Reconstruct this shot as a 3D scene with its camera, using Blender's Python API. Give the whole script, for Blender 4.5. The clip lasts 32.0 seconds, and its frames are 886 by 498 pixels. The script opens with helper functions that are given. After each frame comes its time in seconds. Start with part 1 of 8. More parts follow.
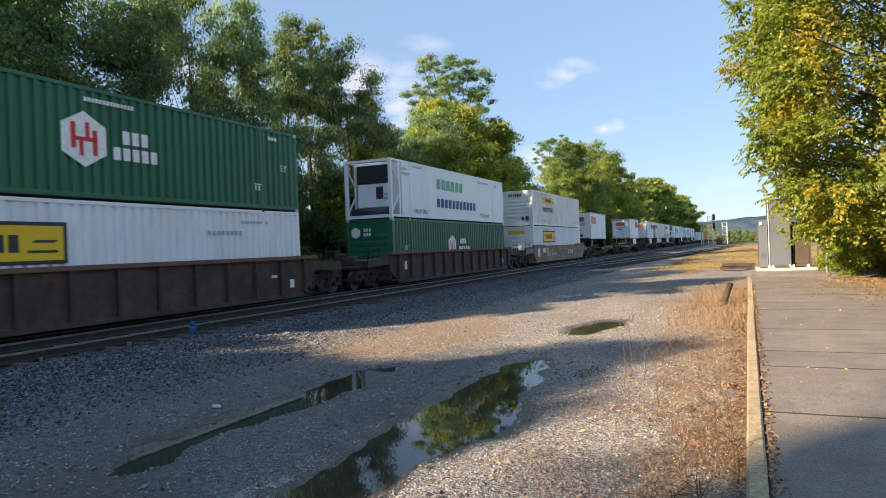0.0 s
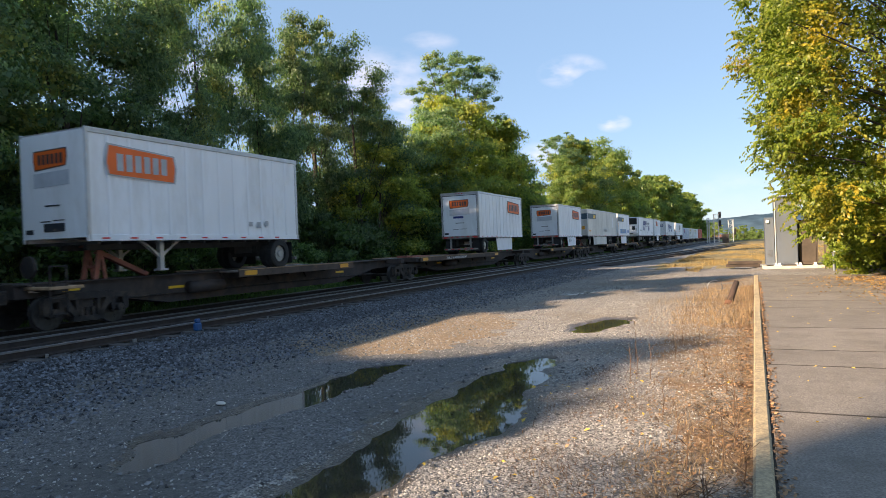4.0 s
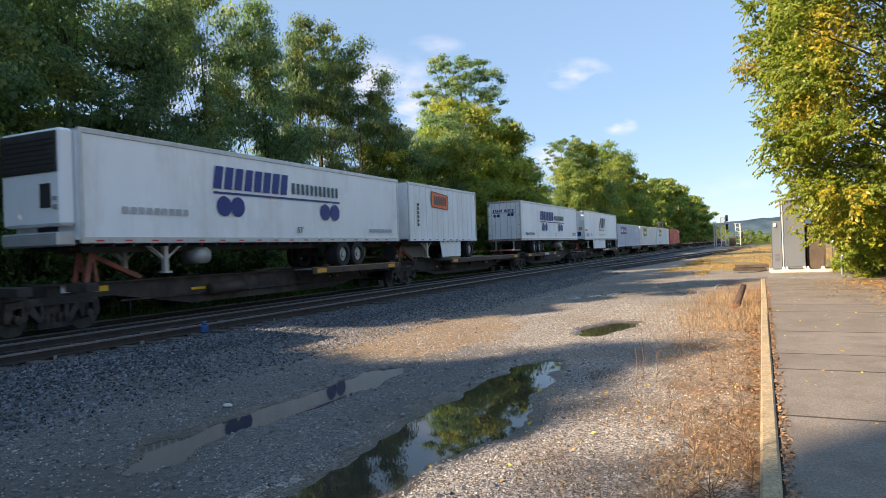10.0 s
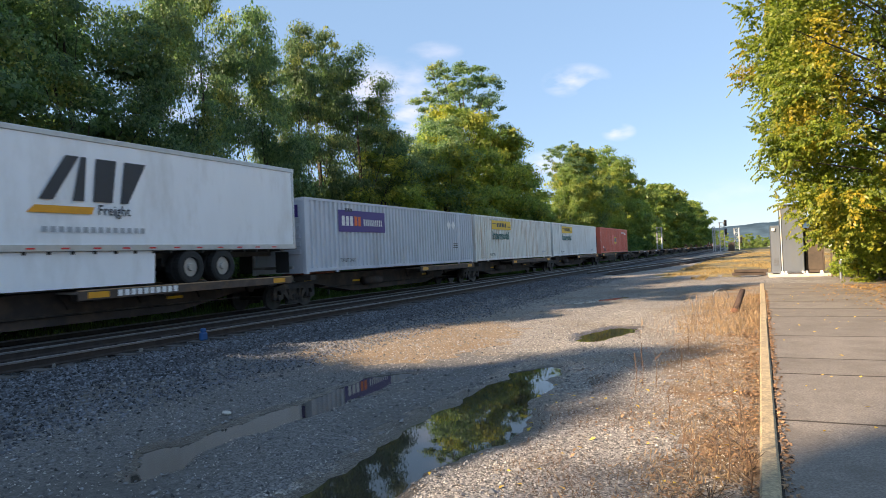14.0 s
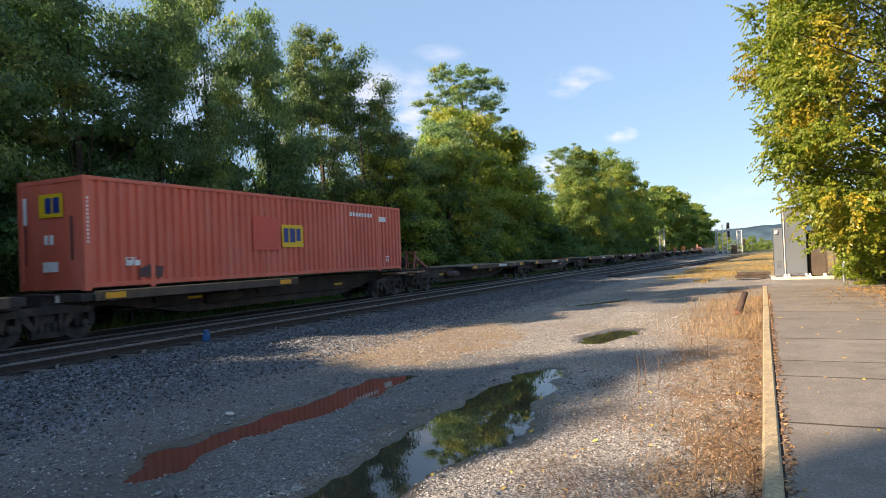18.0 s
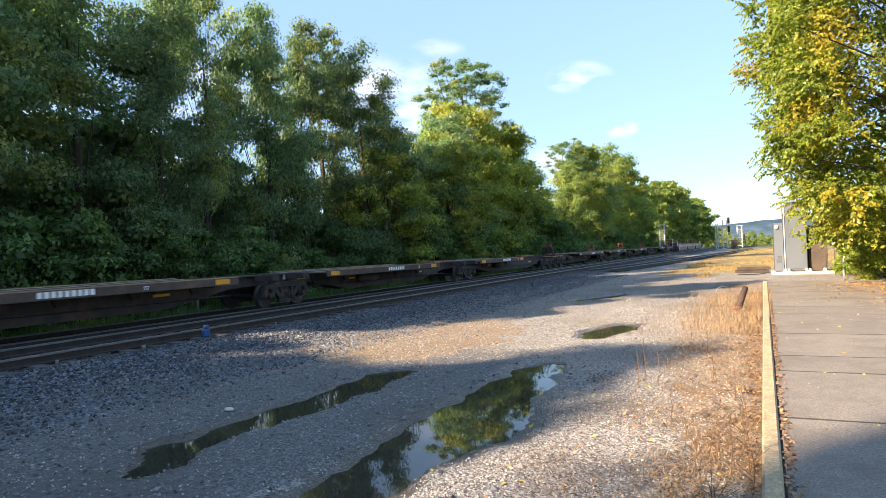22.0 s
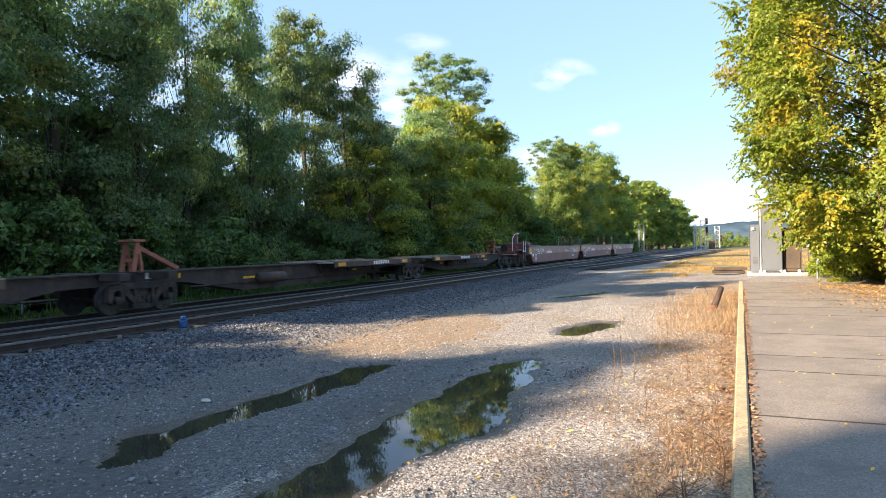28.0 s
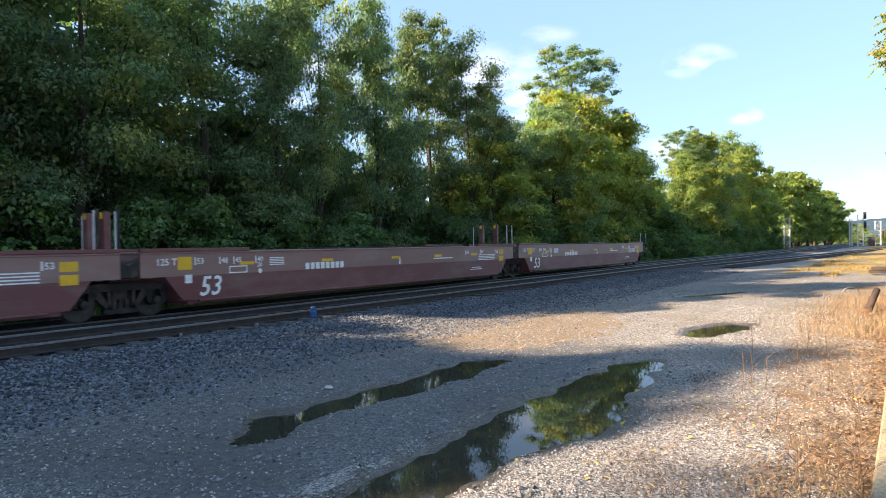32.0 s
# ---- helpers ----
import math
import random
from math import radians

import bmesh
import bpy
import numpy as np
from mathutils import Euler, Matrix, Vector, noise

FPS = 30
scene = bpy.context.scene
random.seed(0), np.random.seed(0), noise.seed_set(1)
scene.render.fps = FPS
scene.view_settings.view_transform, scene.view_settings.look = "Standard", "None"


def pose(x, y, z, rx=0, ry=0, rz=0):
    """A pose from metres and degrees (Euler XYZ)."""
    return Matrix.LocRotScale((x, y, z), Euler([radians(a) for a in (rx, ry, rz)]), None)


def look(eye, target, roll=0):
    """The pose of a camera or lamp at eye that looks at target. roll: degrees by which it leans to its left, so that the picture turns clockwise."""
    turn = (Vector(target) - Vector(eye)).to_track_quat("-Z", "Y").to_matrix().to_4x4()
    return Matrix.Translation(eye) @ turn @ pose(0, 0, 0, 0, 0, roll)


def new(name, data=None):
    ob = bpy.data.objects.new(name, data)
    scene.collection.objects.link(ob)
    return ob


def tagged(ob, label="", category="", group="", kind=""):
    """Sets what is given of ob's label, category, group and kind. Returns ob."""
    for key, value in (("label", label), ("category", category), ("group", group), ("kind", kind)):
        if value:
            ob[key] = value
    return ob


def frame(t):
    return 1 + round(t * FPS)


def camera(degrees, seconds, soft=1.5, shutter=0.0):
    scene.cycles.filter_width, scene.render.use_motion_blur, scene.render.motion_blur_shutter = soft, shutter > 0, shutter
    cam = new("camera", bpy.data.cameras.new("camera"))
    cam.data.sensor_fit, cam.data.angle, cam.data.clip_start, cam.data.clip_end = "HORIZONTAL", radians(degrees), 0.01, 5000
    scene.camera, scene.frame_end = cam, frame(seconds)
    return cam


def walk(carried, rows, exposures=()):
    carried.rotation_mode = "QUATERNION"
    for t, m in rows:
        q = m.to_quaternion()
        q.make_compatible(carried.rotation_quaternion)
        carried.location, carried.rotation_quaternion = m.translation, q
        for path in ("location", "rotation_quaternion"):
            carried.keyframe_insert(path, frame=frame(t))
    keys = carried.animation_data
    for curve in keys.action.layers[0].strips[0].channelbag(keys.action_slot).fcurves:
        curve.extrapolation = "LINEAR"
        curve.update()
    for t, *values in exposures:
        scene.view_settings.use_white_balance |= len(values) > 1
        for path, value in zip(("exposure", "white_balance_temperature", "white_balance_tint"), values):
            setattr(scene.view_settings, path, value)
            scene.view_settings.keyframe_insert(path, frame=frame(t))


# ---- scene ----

import functools

# The eye stands over the kerb of a concrete platform; +y runs along the railway, away from the viewer.
cam = camera(68.5, 32.0, 0.75, 0.15)
PATH = [
    (0, -0.017, -0.006, 1.852, 89.96, 2.19, 24.05),
    (0.5, -0.024, -0.001, 1.858, 89.77, 1.99, 24.18),
    (1, -0.022, 0.015, 1.847, 89.68, 2.16, 24.24),
    (1.5, -0.025, 0.019, 1.848, 89.59, 2.24, 24.29),
    (2, -0.023, 0.009, 1.85, 89.59, 2.28, 24.32),
    (2.5, -0.014, 0.011, 1.846, 89.7, 2.19, 24.4),
    (3, -0.022, 0.011, 1.85, 89.71, 2.16, 24.43),
    (3.5, -0.024, 0.022, 1.852, 89.74, 2.12, 24.48),
    (5.5, -0.026, 0.02, 1.85, 89.76, 2.14, 24.54),
    (6, -0.021, 0.015, 1.848, 89.79, 2.12, 24.6),
    (6.5, -0.024, 0.023, 1.847, 89.85, 1.99, 24.67),
    (7, -0.018, 0.008, 1.854, 89.88, 2, 24.7),
    (7.5, -0.023, 0.01, 1.848, 89.94, 1.99, 24.74),
    (8, -0.02, 0.017, 1.851, 89.99, 2.04, 24.78),
    (8.5, -0.015, -0, 1.855, 90.02, 2.1, 24.85),
    (9, -0.014, 0.006, 1.85, 90.05, 2.03, 24.9),
    (9.5, -0.016, -0.002, 1.856, 90.02, 2.11, 24.91),
    (10, -0.023, 0.004, 1.853, 90.03, 2.01, 25.01),
    (10.5, -0.019, 0.01, 1.847, 90.07, 2.11, 25.02),
    (11, -0.013, 0.008, 1.848, 90.15, 2.19, 25.03),
    (11.5, -0.011, 0.006, 1.847, 90.24, 2.26, 24.96),
    (12, -0.007, -0.01, 1.85, 90.35, 2.28, 24.97),
    (12.5, -0.014, 0.006, 1.852, 90.43, 2.21, 24.99),
    (13, -0.016, 0.003, 1.853, 90.5, 2.3, 24.99),
    (13.5, -0.017, 0.004, 1.849, 90.52, 2.33, 24.98),
    (14, -0.013, 0.003, 1.853, 90.56, 2.27, 24.94),
    (14.5, -0.015, -0.008, 1.854, 90.57, 2.29, 24.88),
    (16.5, -0.019, -0.002, 1.852, 90.85, 2.02, 24.98),
    (17, -0.007, -0.009, 1.85, 90.82, 2.3, 25.14),
    (17.5, -0.008, -0.02, 1.849, 90.76, 2.25, 25.1),
    (18, -0.013, -0.014, 1.85, 90.75, 2.17, 25.14),
    (18.5, -0.001, -0.009, 1.85, 90.68, 2.15, 25.17),
    (19, -0.001, -0.017, 1.85, 90.56, 2.07, 25.17),
    (19.5, -0.011, -0.017, 1.851, 90.51, 1.99, 25.13),
    (20, -0.008, -0.025, 1.848, 90.51, 2.05, 25.09),
    (20.5, -0.006, -0.014, 1.85, 90.46, 2.08, 25.1),
    (21, -0.013, -0.013, 1.851, 90.39, 2.12, 25.1),
    (21.5, -0.017, -0.002, 1.855, 90.33, 2.16, 25.1),
    (22, -0.014, 0.005, 1.851, 90.32, 2.2, 25.15),
    (22.5, -0.014, 0.003, 1.848, 90.33, 2.06, 25.16),
    (23, -0.015, -0, 1.85, 90.31, 1.93, 25.2),
    (23.5, -0.011, -0.001, 1.857, 90.13, 2.04, 25.15),
    (24, -0.012, -0.002, 1.855, 89.92, 2.23, 25.03),
    (24.5, -0.007, 0.013, 1.847, 89.66, 2.06, 24.79),
    (25, -0.005, -0.006, 1.847, 89.56, 1.99, 24.45),
    (25.5, -0.008, -0.009, 1.851, 89.51, 1.62, 24.29),
    (27.5, -0.007, -0.006, 1.849, 89.84, 1.28, 23.81),
    (28, -0.002, -0.016, 1.848, 89.84, 1.1, 23.48),
    (28.5, 0.022, 0.009, 1.841, 89.75, 1.3, 22.45),
    (29, 0.093, 0.034, 1.84, 89.92, 1.68, 21.54),
    (29.5, 0.111, 0.054, 1.849, 90.47, 2.02, 20.34),
    (30, 0.119, -0.026, 1.859, 90.17, 2.07, 23.05),
    (30.5, 0.128, -0.058, 1.854, 89.5, 0.74, 25.58),
    (31, 0.109, -0.072, 1.85, 90.32, -0.69, 26.47),
    (31.5, 0.145, -0.057, 1.86, 90.86, 0.07, 30.44),
    (32, 0.12, 0.033, 1.854, 89.6, 0.8, 34.42),
]

walk(cam, [(r[0], pose(*r[1:])) for r in PATH], [(0.0, 1.54, 6700, 15), (16.0, 1.60, 6700, 15), (18.2, 1.60, 6700, 15), (20.0, 1.98, 6550, 15), (22.0, 2.06, 6550, 15), (32.0, 2.06, 6550, 15)])

# ---- sky and sun ----
SUN_AZ, SUN_EL = 35.0, 24.0      # degrees left of straight behind, and above the horizon
world = bpy.data.worlds.new("sky")
scene.world = world
world.use_nodes = True


def sky_nodes():
    nt = world.node_tree
    nt.nodes.clear()
    N, L = nt.nodes.new, nt.links.new
    out, bg, sky = N("ShaderNodeOutputWorld"), N("ShaderNodeBackground"), N("ShaderNodeTexSky")
    sky.sky_type, sky.sun_disc = "NISHITA", False
    sky.sun_elevation, sky.sun_rotation = radians(SUN_EL), radians(180 + SUN_AZ)
    sky.altitude, sky.air_density, sky.dust_density, sky.ozone_density = 200, 1.0, 0.3, 2.0
    bg.inputs[1].default_value = 0.061
    geo = N("ShaderNodeTexCoord")
    # soft cloud puffs at their bearings, broken up by noise
    noise_tex = N("ShaderNodeTexNoise")
    noise_tex.inputs["Scale"].default_value, noise_tex.inputs["Detail"].default_value = 17.0, 8.0
    warp = N("ShaderNodeMapping")
    warp.inputs["Scale"].default_value = (1, 1, 2.6)
    L(geo.outputs["Generated"], warp.inputs[0])
    L(warp.outputs[0], noise_tex.inputs["Vector"])
    total = None
    for az, el, wide, high, much in ((-31, 14.0, 8, 3.4, 0.75), (-27.5, 11.5, 4, 2.4, 0.8), (-12.8, 14.3, 3.0, 1.5, 0.7), (-9.4, 9.75, 1.5, 0.8, 0.9),
                                     (-15.6, 7.3, 2.4, 1.6, 0.9), (-25, 17.4, 2.6, 1.0, 0.35), (-44, 14, 7, 4, 0.6), (-20, 3, 16, 2.0, 0.3), (8, 4, 14, 2.0, 0.3)):
        a, e = radians(az), radians(el)
        d = Vector((math.sin(a) * math.cos(e), math.cos(a) * math.cos(e), math.sin(e)))
        right = Vector((math.cos(a), -math.sin(a), 0))
        up = right.cross(d)
        size = []
        for axis, half in ((right, wide), (up, high)):
            dot = N("ShaderNodeVectorMath")
            dot.operation = "DOT_PRODUCT"
            dot.inputs[1].default_value = axis / radians(half)
            L(geo.outputs["Generated"], dot.inputs[0])
            sq = N("ShaderNodeMath")
            sq.operation, sq.inputs[1].default_value = "SUBTRACT", d.dot(axis) / radians(half)
            L(dot.outputs["Value"], sq.inputs[0])
            p2 = N("ShaderNodeMath")
            p2.operation = "MULTIPLY"
            L(sq.outputs[0], p2.inputs[0])
            L(sq.outputs[0], p2.inputs[1])
            size.append(p2)
        add = N("ShaderNodeMath")
        add.operation = "ADD"
        L(size[0].outputs[0], add.inputs[0])
        L(size[1].outputs[0], add.inputs[1])
        front = N("ShaderNodeVectorMath")
        front.operation = "DOT_PRODUCT"
        front.inputs[1].default_value = d
        L(geo.outputs["Generated"], front.inputs[0])
        m1 = N("ShaderNodeMapRange")
        m1.inputs["From Min"].default_value, m1.inputs["From Max"].default_value = 1.0, 0.0
        m1.inputs["To Min"].default_value, m1.inputs["To Max"].default_value = 0.0, much
        L(add.outputs[0], m1.inputs["Value"])
        ahead = N("ShaderNodeMath")
        ahead.operation, ahead.inputs[1].default_value = "GREATER_THAN", 0.5
        L(front.outputs["Value"], ahead.inputs[0])
        both = N("ShaderNodeMath")
        both.operation = "MULTIPLY"
        L(m1.outputs[0], both.inputs[0])
        L(ahead.outputs[0], both.inputs[1])
        if total is None:
            total = both
        else:
            mx = N("ShaderNodeMath")
            mx.operation = "MAXIMUM"
            L(total.outputs[0], mx.inputs[0])
            L(both.outputs[0], mx.inputs[1])
            total = mx
    shape = N("ShaderNodeMapRange")
    shape.inputs["From Min"].default_value, shape.inputs["From Max"].default_value = 0.40, 0.72
    L(noise_tex.outputs["Fac"], shape.inputs["Value"])
    fac = N("ShaderNodeMath")
    fac.operation = "MULTIPLY"
    L(total.outputs[0], fac.inputs[0])
    L(shape.outputs[0], fac.inputs[1])
    mix = N("ShaderNodeMix")
    mix.data_type = "RGBA"
    L(fac.outputs[0], mix.inputs["Factor"])
    mix.inputs["B"].default_value = (6.7, 6.5, 6.9, 1)
    even = N("ShaderNodeMix")      # clear autumn air: a bluer, more even sky down to the horizon
    even.data_type = "RGBA"
    even.inputs["Factor"].default_value = 0.6
    even.inputs["B"].default_value = (2.3, 3.75, 5.6, 1)
    L(sky.outputs[0], even.inputs["A"])
    L(even.outputs["Result"], mix.inputs["A"])
    L(mix.outputs["Result"], bg.inputs[0])
    L(bg.outputs[0], out.inputs[0])


sky_nodes()
sun = new("sun", bpy.data.lights.new("sun", "SUN"))
sun.data.energy, sun.data.angle, sun.data.color = 5.0, radians(0.6), (1.0, 0.80, 0.55)
sun_from = Vector((-math.sin(radians(SUN_AZ)) * math.cos(radians(SUN_EL)), -math.cos(radians(SUN_AZ)) * math.cos(radians(SUN_EL)), math.sin(radians(SUN_EL))))
sun.matrix_world = look(sun_from * 100, (0, 0, 0))

# ---- materials ----


def mat(name, col, rough=0.7, metal=0.0, var=0.25, scale=3.0, dirt=None, dirt_amount=0.0, dirt_scale=0.8, bump=0.0, bump_scale=40.0, island=0.0, obj=0.0, stretch=(1, 1, 1), spec=0.5):
    """A painted, mineral or metal surface: base colour with fine grain, a second coarse stain layer and relief."""
    m = bpy.data.materials.new(name)
    m.use_nodes = True
    nt = m.node_tree
    N, L = nt.nodes.new, nt.links.new
    b = nt.nodes["Principled BSDF"]
    b.inputs["Roughness"].default_value, b.inputs["Metallic"].default_value = rough, metal
    b.inputs["Specular IOR Level"].default_value = spec
    tc, mp = N("ShaderNodeTexCoord"), N("ShaderNodeMapping")
    mp.inputs["Scale"].default_value = stretch
    L(tc.outputs["Object"], mp.inputs[0])
    n1 = N("ShaderNodeTexNoise")
    n1.inputs["Scale"].default_value, n1.inputs["Detail"].default_value = scale, 8
    L(mp.outputs[0], n1.inputs["Vector"])
    ramp = N("ShaderNodeMapRange")
    ramp.inputs["From Min"].default_value, ramp.inputs["From Max"].default_value = 0.3, 0.7
    ramp.inputs["To Min"].default_value, ramp.inputs["To Max"].default_value = 1 - var, 1 + var
    L(n1.outputs["Fac"], ramp.inputs["Value"])
    value = ramp.outputs[0]
    for much, node, sock in ((island, "ShaderNodeNewGeometry", "Random Per Island"), (obj, "ShaderNodeObjectInfo", "Random")):
        if much:
            r = N(node)
            mr = N("ShaderNodeMapRange")
            mr.inputs["To Min"].default_value, mr.inputs["To Max"].default_value = 1 - much, 1 + much
            L(r.outputs[sock], mr.inputs["Value"])
            mu = N("ShaderNodeMath")
            mu.operation = "MULTIPLY"
            L(value, mu.inputs[0])
            L(mr.outputs[0], mu.inputs[1])
            value = mu.outputs[0]
    colour = N("ShaderNodeMix")
    colour.data_type, colour.blend_type = "RGBA", "MULTIPLY"
    colour.inputs["Factor"].default_value = 1
    colour.inputs["A"].default_value = (*col, 1)
    L(value, colour.inputs["B"])
    final = colour.outputs["Result"]
    if dirt:
        n2 = N("ShaderNodeTexNoise")
        n2.inputs["Scale"].default_value, n2.inputs["Detail"].default_value = dirt_scale, 10
        n2.inputs["Roughness"].default_value = 0.7
        L(mp.outputs[0], n2.inputs["Vector"])
        r2 = N("ShaderNodeMapRange")
        r2.inputs["From Min"].default_value, r2.inputs["From Max"].default_value = 0.62 - dirt_amount * 0.4, 0.85 - dirt_amount * 0.3
        L(n2.outputs["Fac"], r2.inputs["Value"])
        mx = N("ShaderNodeMix")
        mx.data_type = "RGBA"
        L(r2.outputs[0], mx.inputs["Factor"])
        L(final, mx.inputs["A"])
        mx.inputs["B"].default_value = (*dirt, 1)
        final = mx.outputs["Result"]
    L(final, b.inputs["Base Color"])
    if bump:
        n3 = N("ShaderNodeTexNoise")
        n3.inputs["Scale"].default_value, n3.inputs["Detail"].default_value = bump_scale, 4
        L(tc.outputs["Object"], n3.inputs["Vector"])
        bp = N("ShaderNodeBump")
        bp.inputs["Strength"].default_value, bp.inputs["Distance"].default_value = min(1, bump), 0.02
        L(n3.outputs["Fac"], bp.inputs["Height"])
        L(bp.outputs[0], b.inputs["Normal"])
    return m


def leaf_mat(name, low, high, warm, warm_share=0.25, glow=0.45):
    """Leaves: a mix of reflecting and translucent blades, each blade and each tree of its own shade."""
    m = bpy.data.materials.new(name)
    m.use_nodes = True
    nt = m.node_tree
    nt.nodes.clear()
    N, L = nt.nodes.new, nt.links.new
    out, dif, tra, gl = N("ShaderNodeOutputMaterial"), N("ShaderNodeBsdfDiffuse"), N("ShaderNodeBsdfTranslucent"), N("ShaderNodeBsdfGlossy")
    gl.inputs["Roughness"].default_value = 0.45
    gl.inputs["Color"].default_value = (0.5, 0.5, 0.5, 1)
    geo, info, tc, n1 = N("ShaderNodeNewGeometry"), N("ShaderNodeObjectInfo"), N("ShaderNodeTexCoord"), N("ShaderNodeTexNoise")
    n1.inputs["Scale"].default_value, n1.inputs["Detail"].default_value = 0.45, 3
    L(tc.outputs["Object"], n1.inputs["Vector"])
    a = N("ShaderNodeMix")
    a.data_type = "RGBA"
    a.inputs["A"].default_value, a.inputs["B"].default_value = (*low, 1), (*high, 1)
    L(geo.outputs["Random Per Island"], a.inputs["Factor"])
    w = N("ShaderNodeMapRange")
    w.inputs["From Min"].default_value, w.inputs["From Max"].default_value = 0.72 - warm_share, 0.92 - warm_share * 0.6
    L(n1.outputs["Fac"], w.inputs["Value"])
    wm = N("ShaderNodeMath")
    wm.operation = "MULTIPLY"
    L(w.outputs[0], wm.inputs[0])
    r2 = N("ShaderNodeMapRange")
    r2.inputs["To Min"].default_value = 0.35
    L(geo.outputs["Random Per Island"], r2.inputs["Value"])
    L(r2.outputs[0], wm.inputs[1])
    c = N("ShaderNodeMix")
    c.data_type = "RGBA"
    L(wm.outputs[0], c.inputs["Factor"])
    L(a.outputs["Result"], c.inputs["A"])
    c.inputs["B"].default_value = (*warm, 1)
    o = N("ShaderNodeMapRange")
    o.inputs["To Min"].default_value, o.inputs["To Max"].default_value = 0.75, 1.25
    L(info.outputs["Random"], o.inputs["Value"])
    d = N("ShaderNodeMix")
    d.data_type, d.blend_type = "RGBA", "MULTIPLY"
    d.inputs["Factor"].default_value = 1
    L(c.outputs["Result"], d.inputs["A"])
    L(o.outputs[0], d.inputs["B"])
    t = N("ShaderNodeMix")
    t.data_type, t.blend_type = "RGBA", "MULTIPLY"
    t.inputs["Factor"].default_value = 1
    L(d.outputs["Result"], t.inputs["A"])
    t.inputs["B"].default_value = (1.35, 1.5, 0.8, 1)
    L(d.outputs["Result"], dif.inputs["Color"])
    L(t.outputs["Result"], tra.inputs["Color"])
    m1, m2 = N("ShaderNodeMixShader"), N("ShaderNodeMixShader")
    m1.inputs[0].default_value, m2.inputs[0].default_value = glow, 0.035
    L(dif.outputs[0], m1.inputs[1])
    L(tra.outputs[0], m1.inputs[2])
    L(m1.outputs[0], m2.inputs[1])
    L(gl.outputs[0], m2.inputs[2])
    L(m2.outputs[0], out.inputs[0])
    return m


def ground_mat(name, col_a, col_b, stone_scale, patch_col, patch_scale=0.35, rough=0.9, relief=0.8, wet=True):
    """Gravel and soil: cells of stone of many shades, coarse patches of another tone, pebbly relief."""
    m = bpy.data.materials.new(name)
    m.use_nodes = True
    nt = m.node_tree
    N, L = nt.nodes.new, nt.links.new
    b = nt.nodes["Principled BSDF"]
    b.inputs["Roughness"].default_value = rough
    tc, vo, n1, n2 = N("ShaderNodeTexCoord"), N("ShaderNodeTexVoronoi"), N("ShaderNodeTexNoise"), N("ShaderNodeTexNoise")
    vo.inputs["Scale"].default_value = stone_scale
    n1.inputs["Scale"].default_value, n1.inputs["Detail"].default_value = patch_scale, 8
    n2.inputs["Scale"].default_value, n2.inputs["Detail"].default_value = stone_scale * 0.25, 6
    for n in (vo, n1, n2):
        L(tc.outputs["Object"], n.inputs["Vector"])
    sep = N("ShaderNodeSeparateColor")
    L(vo.outputs["Color"], sep.inputs[0])
    a = N("ShaderNodeMix")
    a.data_type = "RGBA"
    a.inputs["A"].default_value, a.inputs["B"].default_value = (*col_a, 1), (*col_b, 1)
    L(sep.outputs[0], a.inputs["Factor"])
    r = N("ShaderNodeMapRange")
    r.inputs["From Min"].default_value, r.inputs["From Max"].default_value = 0.45, 0.62
    L(n1.outputs["Fac"], r.inputs["Value"])
    c = N("ShaderNodeMix")
    c.data_type = "RGBA"
    L(r.outputs[0], c.inputs["Factor"])
    L(a.outputs["Result"], c.inputs["A"])
    c.inputs["B"].default_value = (*patch_col, 1)
    s = N("ShaderNodeMapRange")
    s.inputs["From Min"].default_value, s.inputs["From Max"].default_value = 0.3, 0.7
    s.inputs["To Min"].default_value, s.inputs["To Max"].default_value = 0.6, 1.3
    L(n2.outputs["Fac"], s.inputs["Value"])
    d = N("ShaderNodeMix")
    d.data_type, d.blend_type = "RGBA", "MULTIPLY"
    d.inputs["Factor"].default_value = 1
    L(c.outputs["Result"], d.inputs["A"])
    L(s.outputs[0], d.inputs["B"])
    L(d.outputs["Result"], b.inputs["Base Color"])
    bp = N("ShaderNodeBump")
    bp.inputs["Strength"].default_value, bp.inputs["Distance"].default_value = relief, 0.9 / stone_scale
    inv = N("ShaderNodeMath")
    inv.operation, inv.inputs[0].default_value = "SUBTRACT", 1.0
    L(vo.outputs["Distance"], inv.inputs[1])
    L(inv.outputs[0], bp.inputs["Height"])
    L(bp.outputs[0], b.inputs["Normal"])
    return m


def water_mat(name):
    m = bpy.data.materials.new(name)
    m.use_nodes = True
    nt = m.node_tree
    b = nt.nodes["Principled BSDF"]
    b.inputs["Base Color"].default_value = (0.035, 0.032, 0.025, 1)
    b.inputs["Roughness"].default_value, b.inputs["IOR"].default_value = 0.02, 1.33
    b.inputs["Specular IOR Level"].default_value = 0.6
    tc, n = nt.nodes.new("ShaderNodeTexCoord"), nt.nodes.new("ShaderNodeTexNoise")
    n.inputs["Scale"].default_value = 5
    nt.links.new(tc.outputs["Object"], n.inputs["Vector"])
    bp = nt.nodes.new("ShaderNodeBump")
    bp.inputs["Strength"].default_value, bp.inputs["Distance"].default_value = 0.05, 0.004
    nt.links.new(n.outputs["Fac"], bp.inputs["Height"])
    nt.links.new(bp.outputs[0], b.inputs["Normal"])
    return m


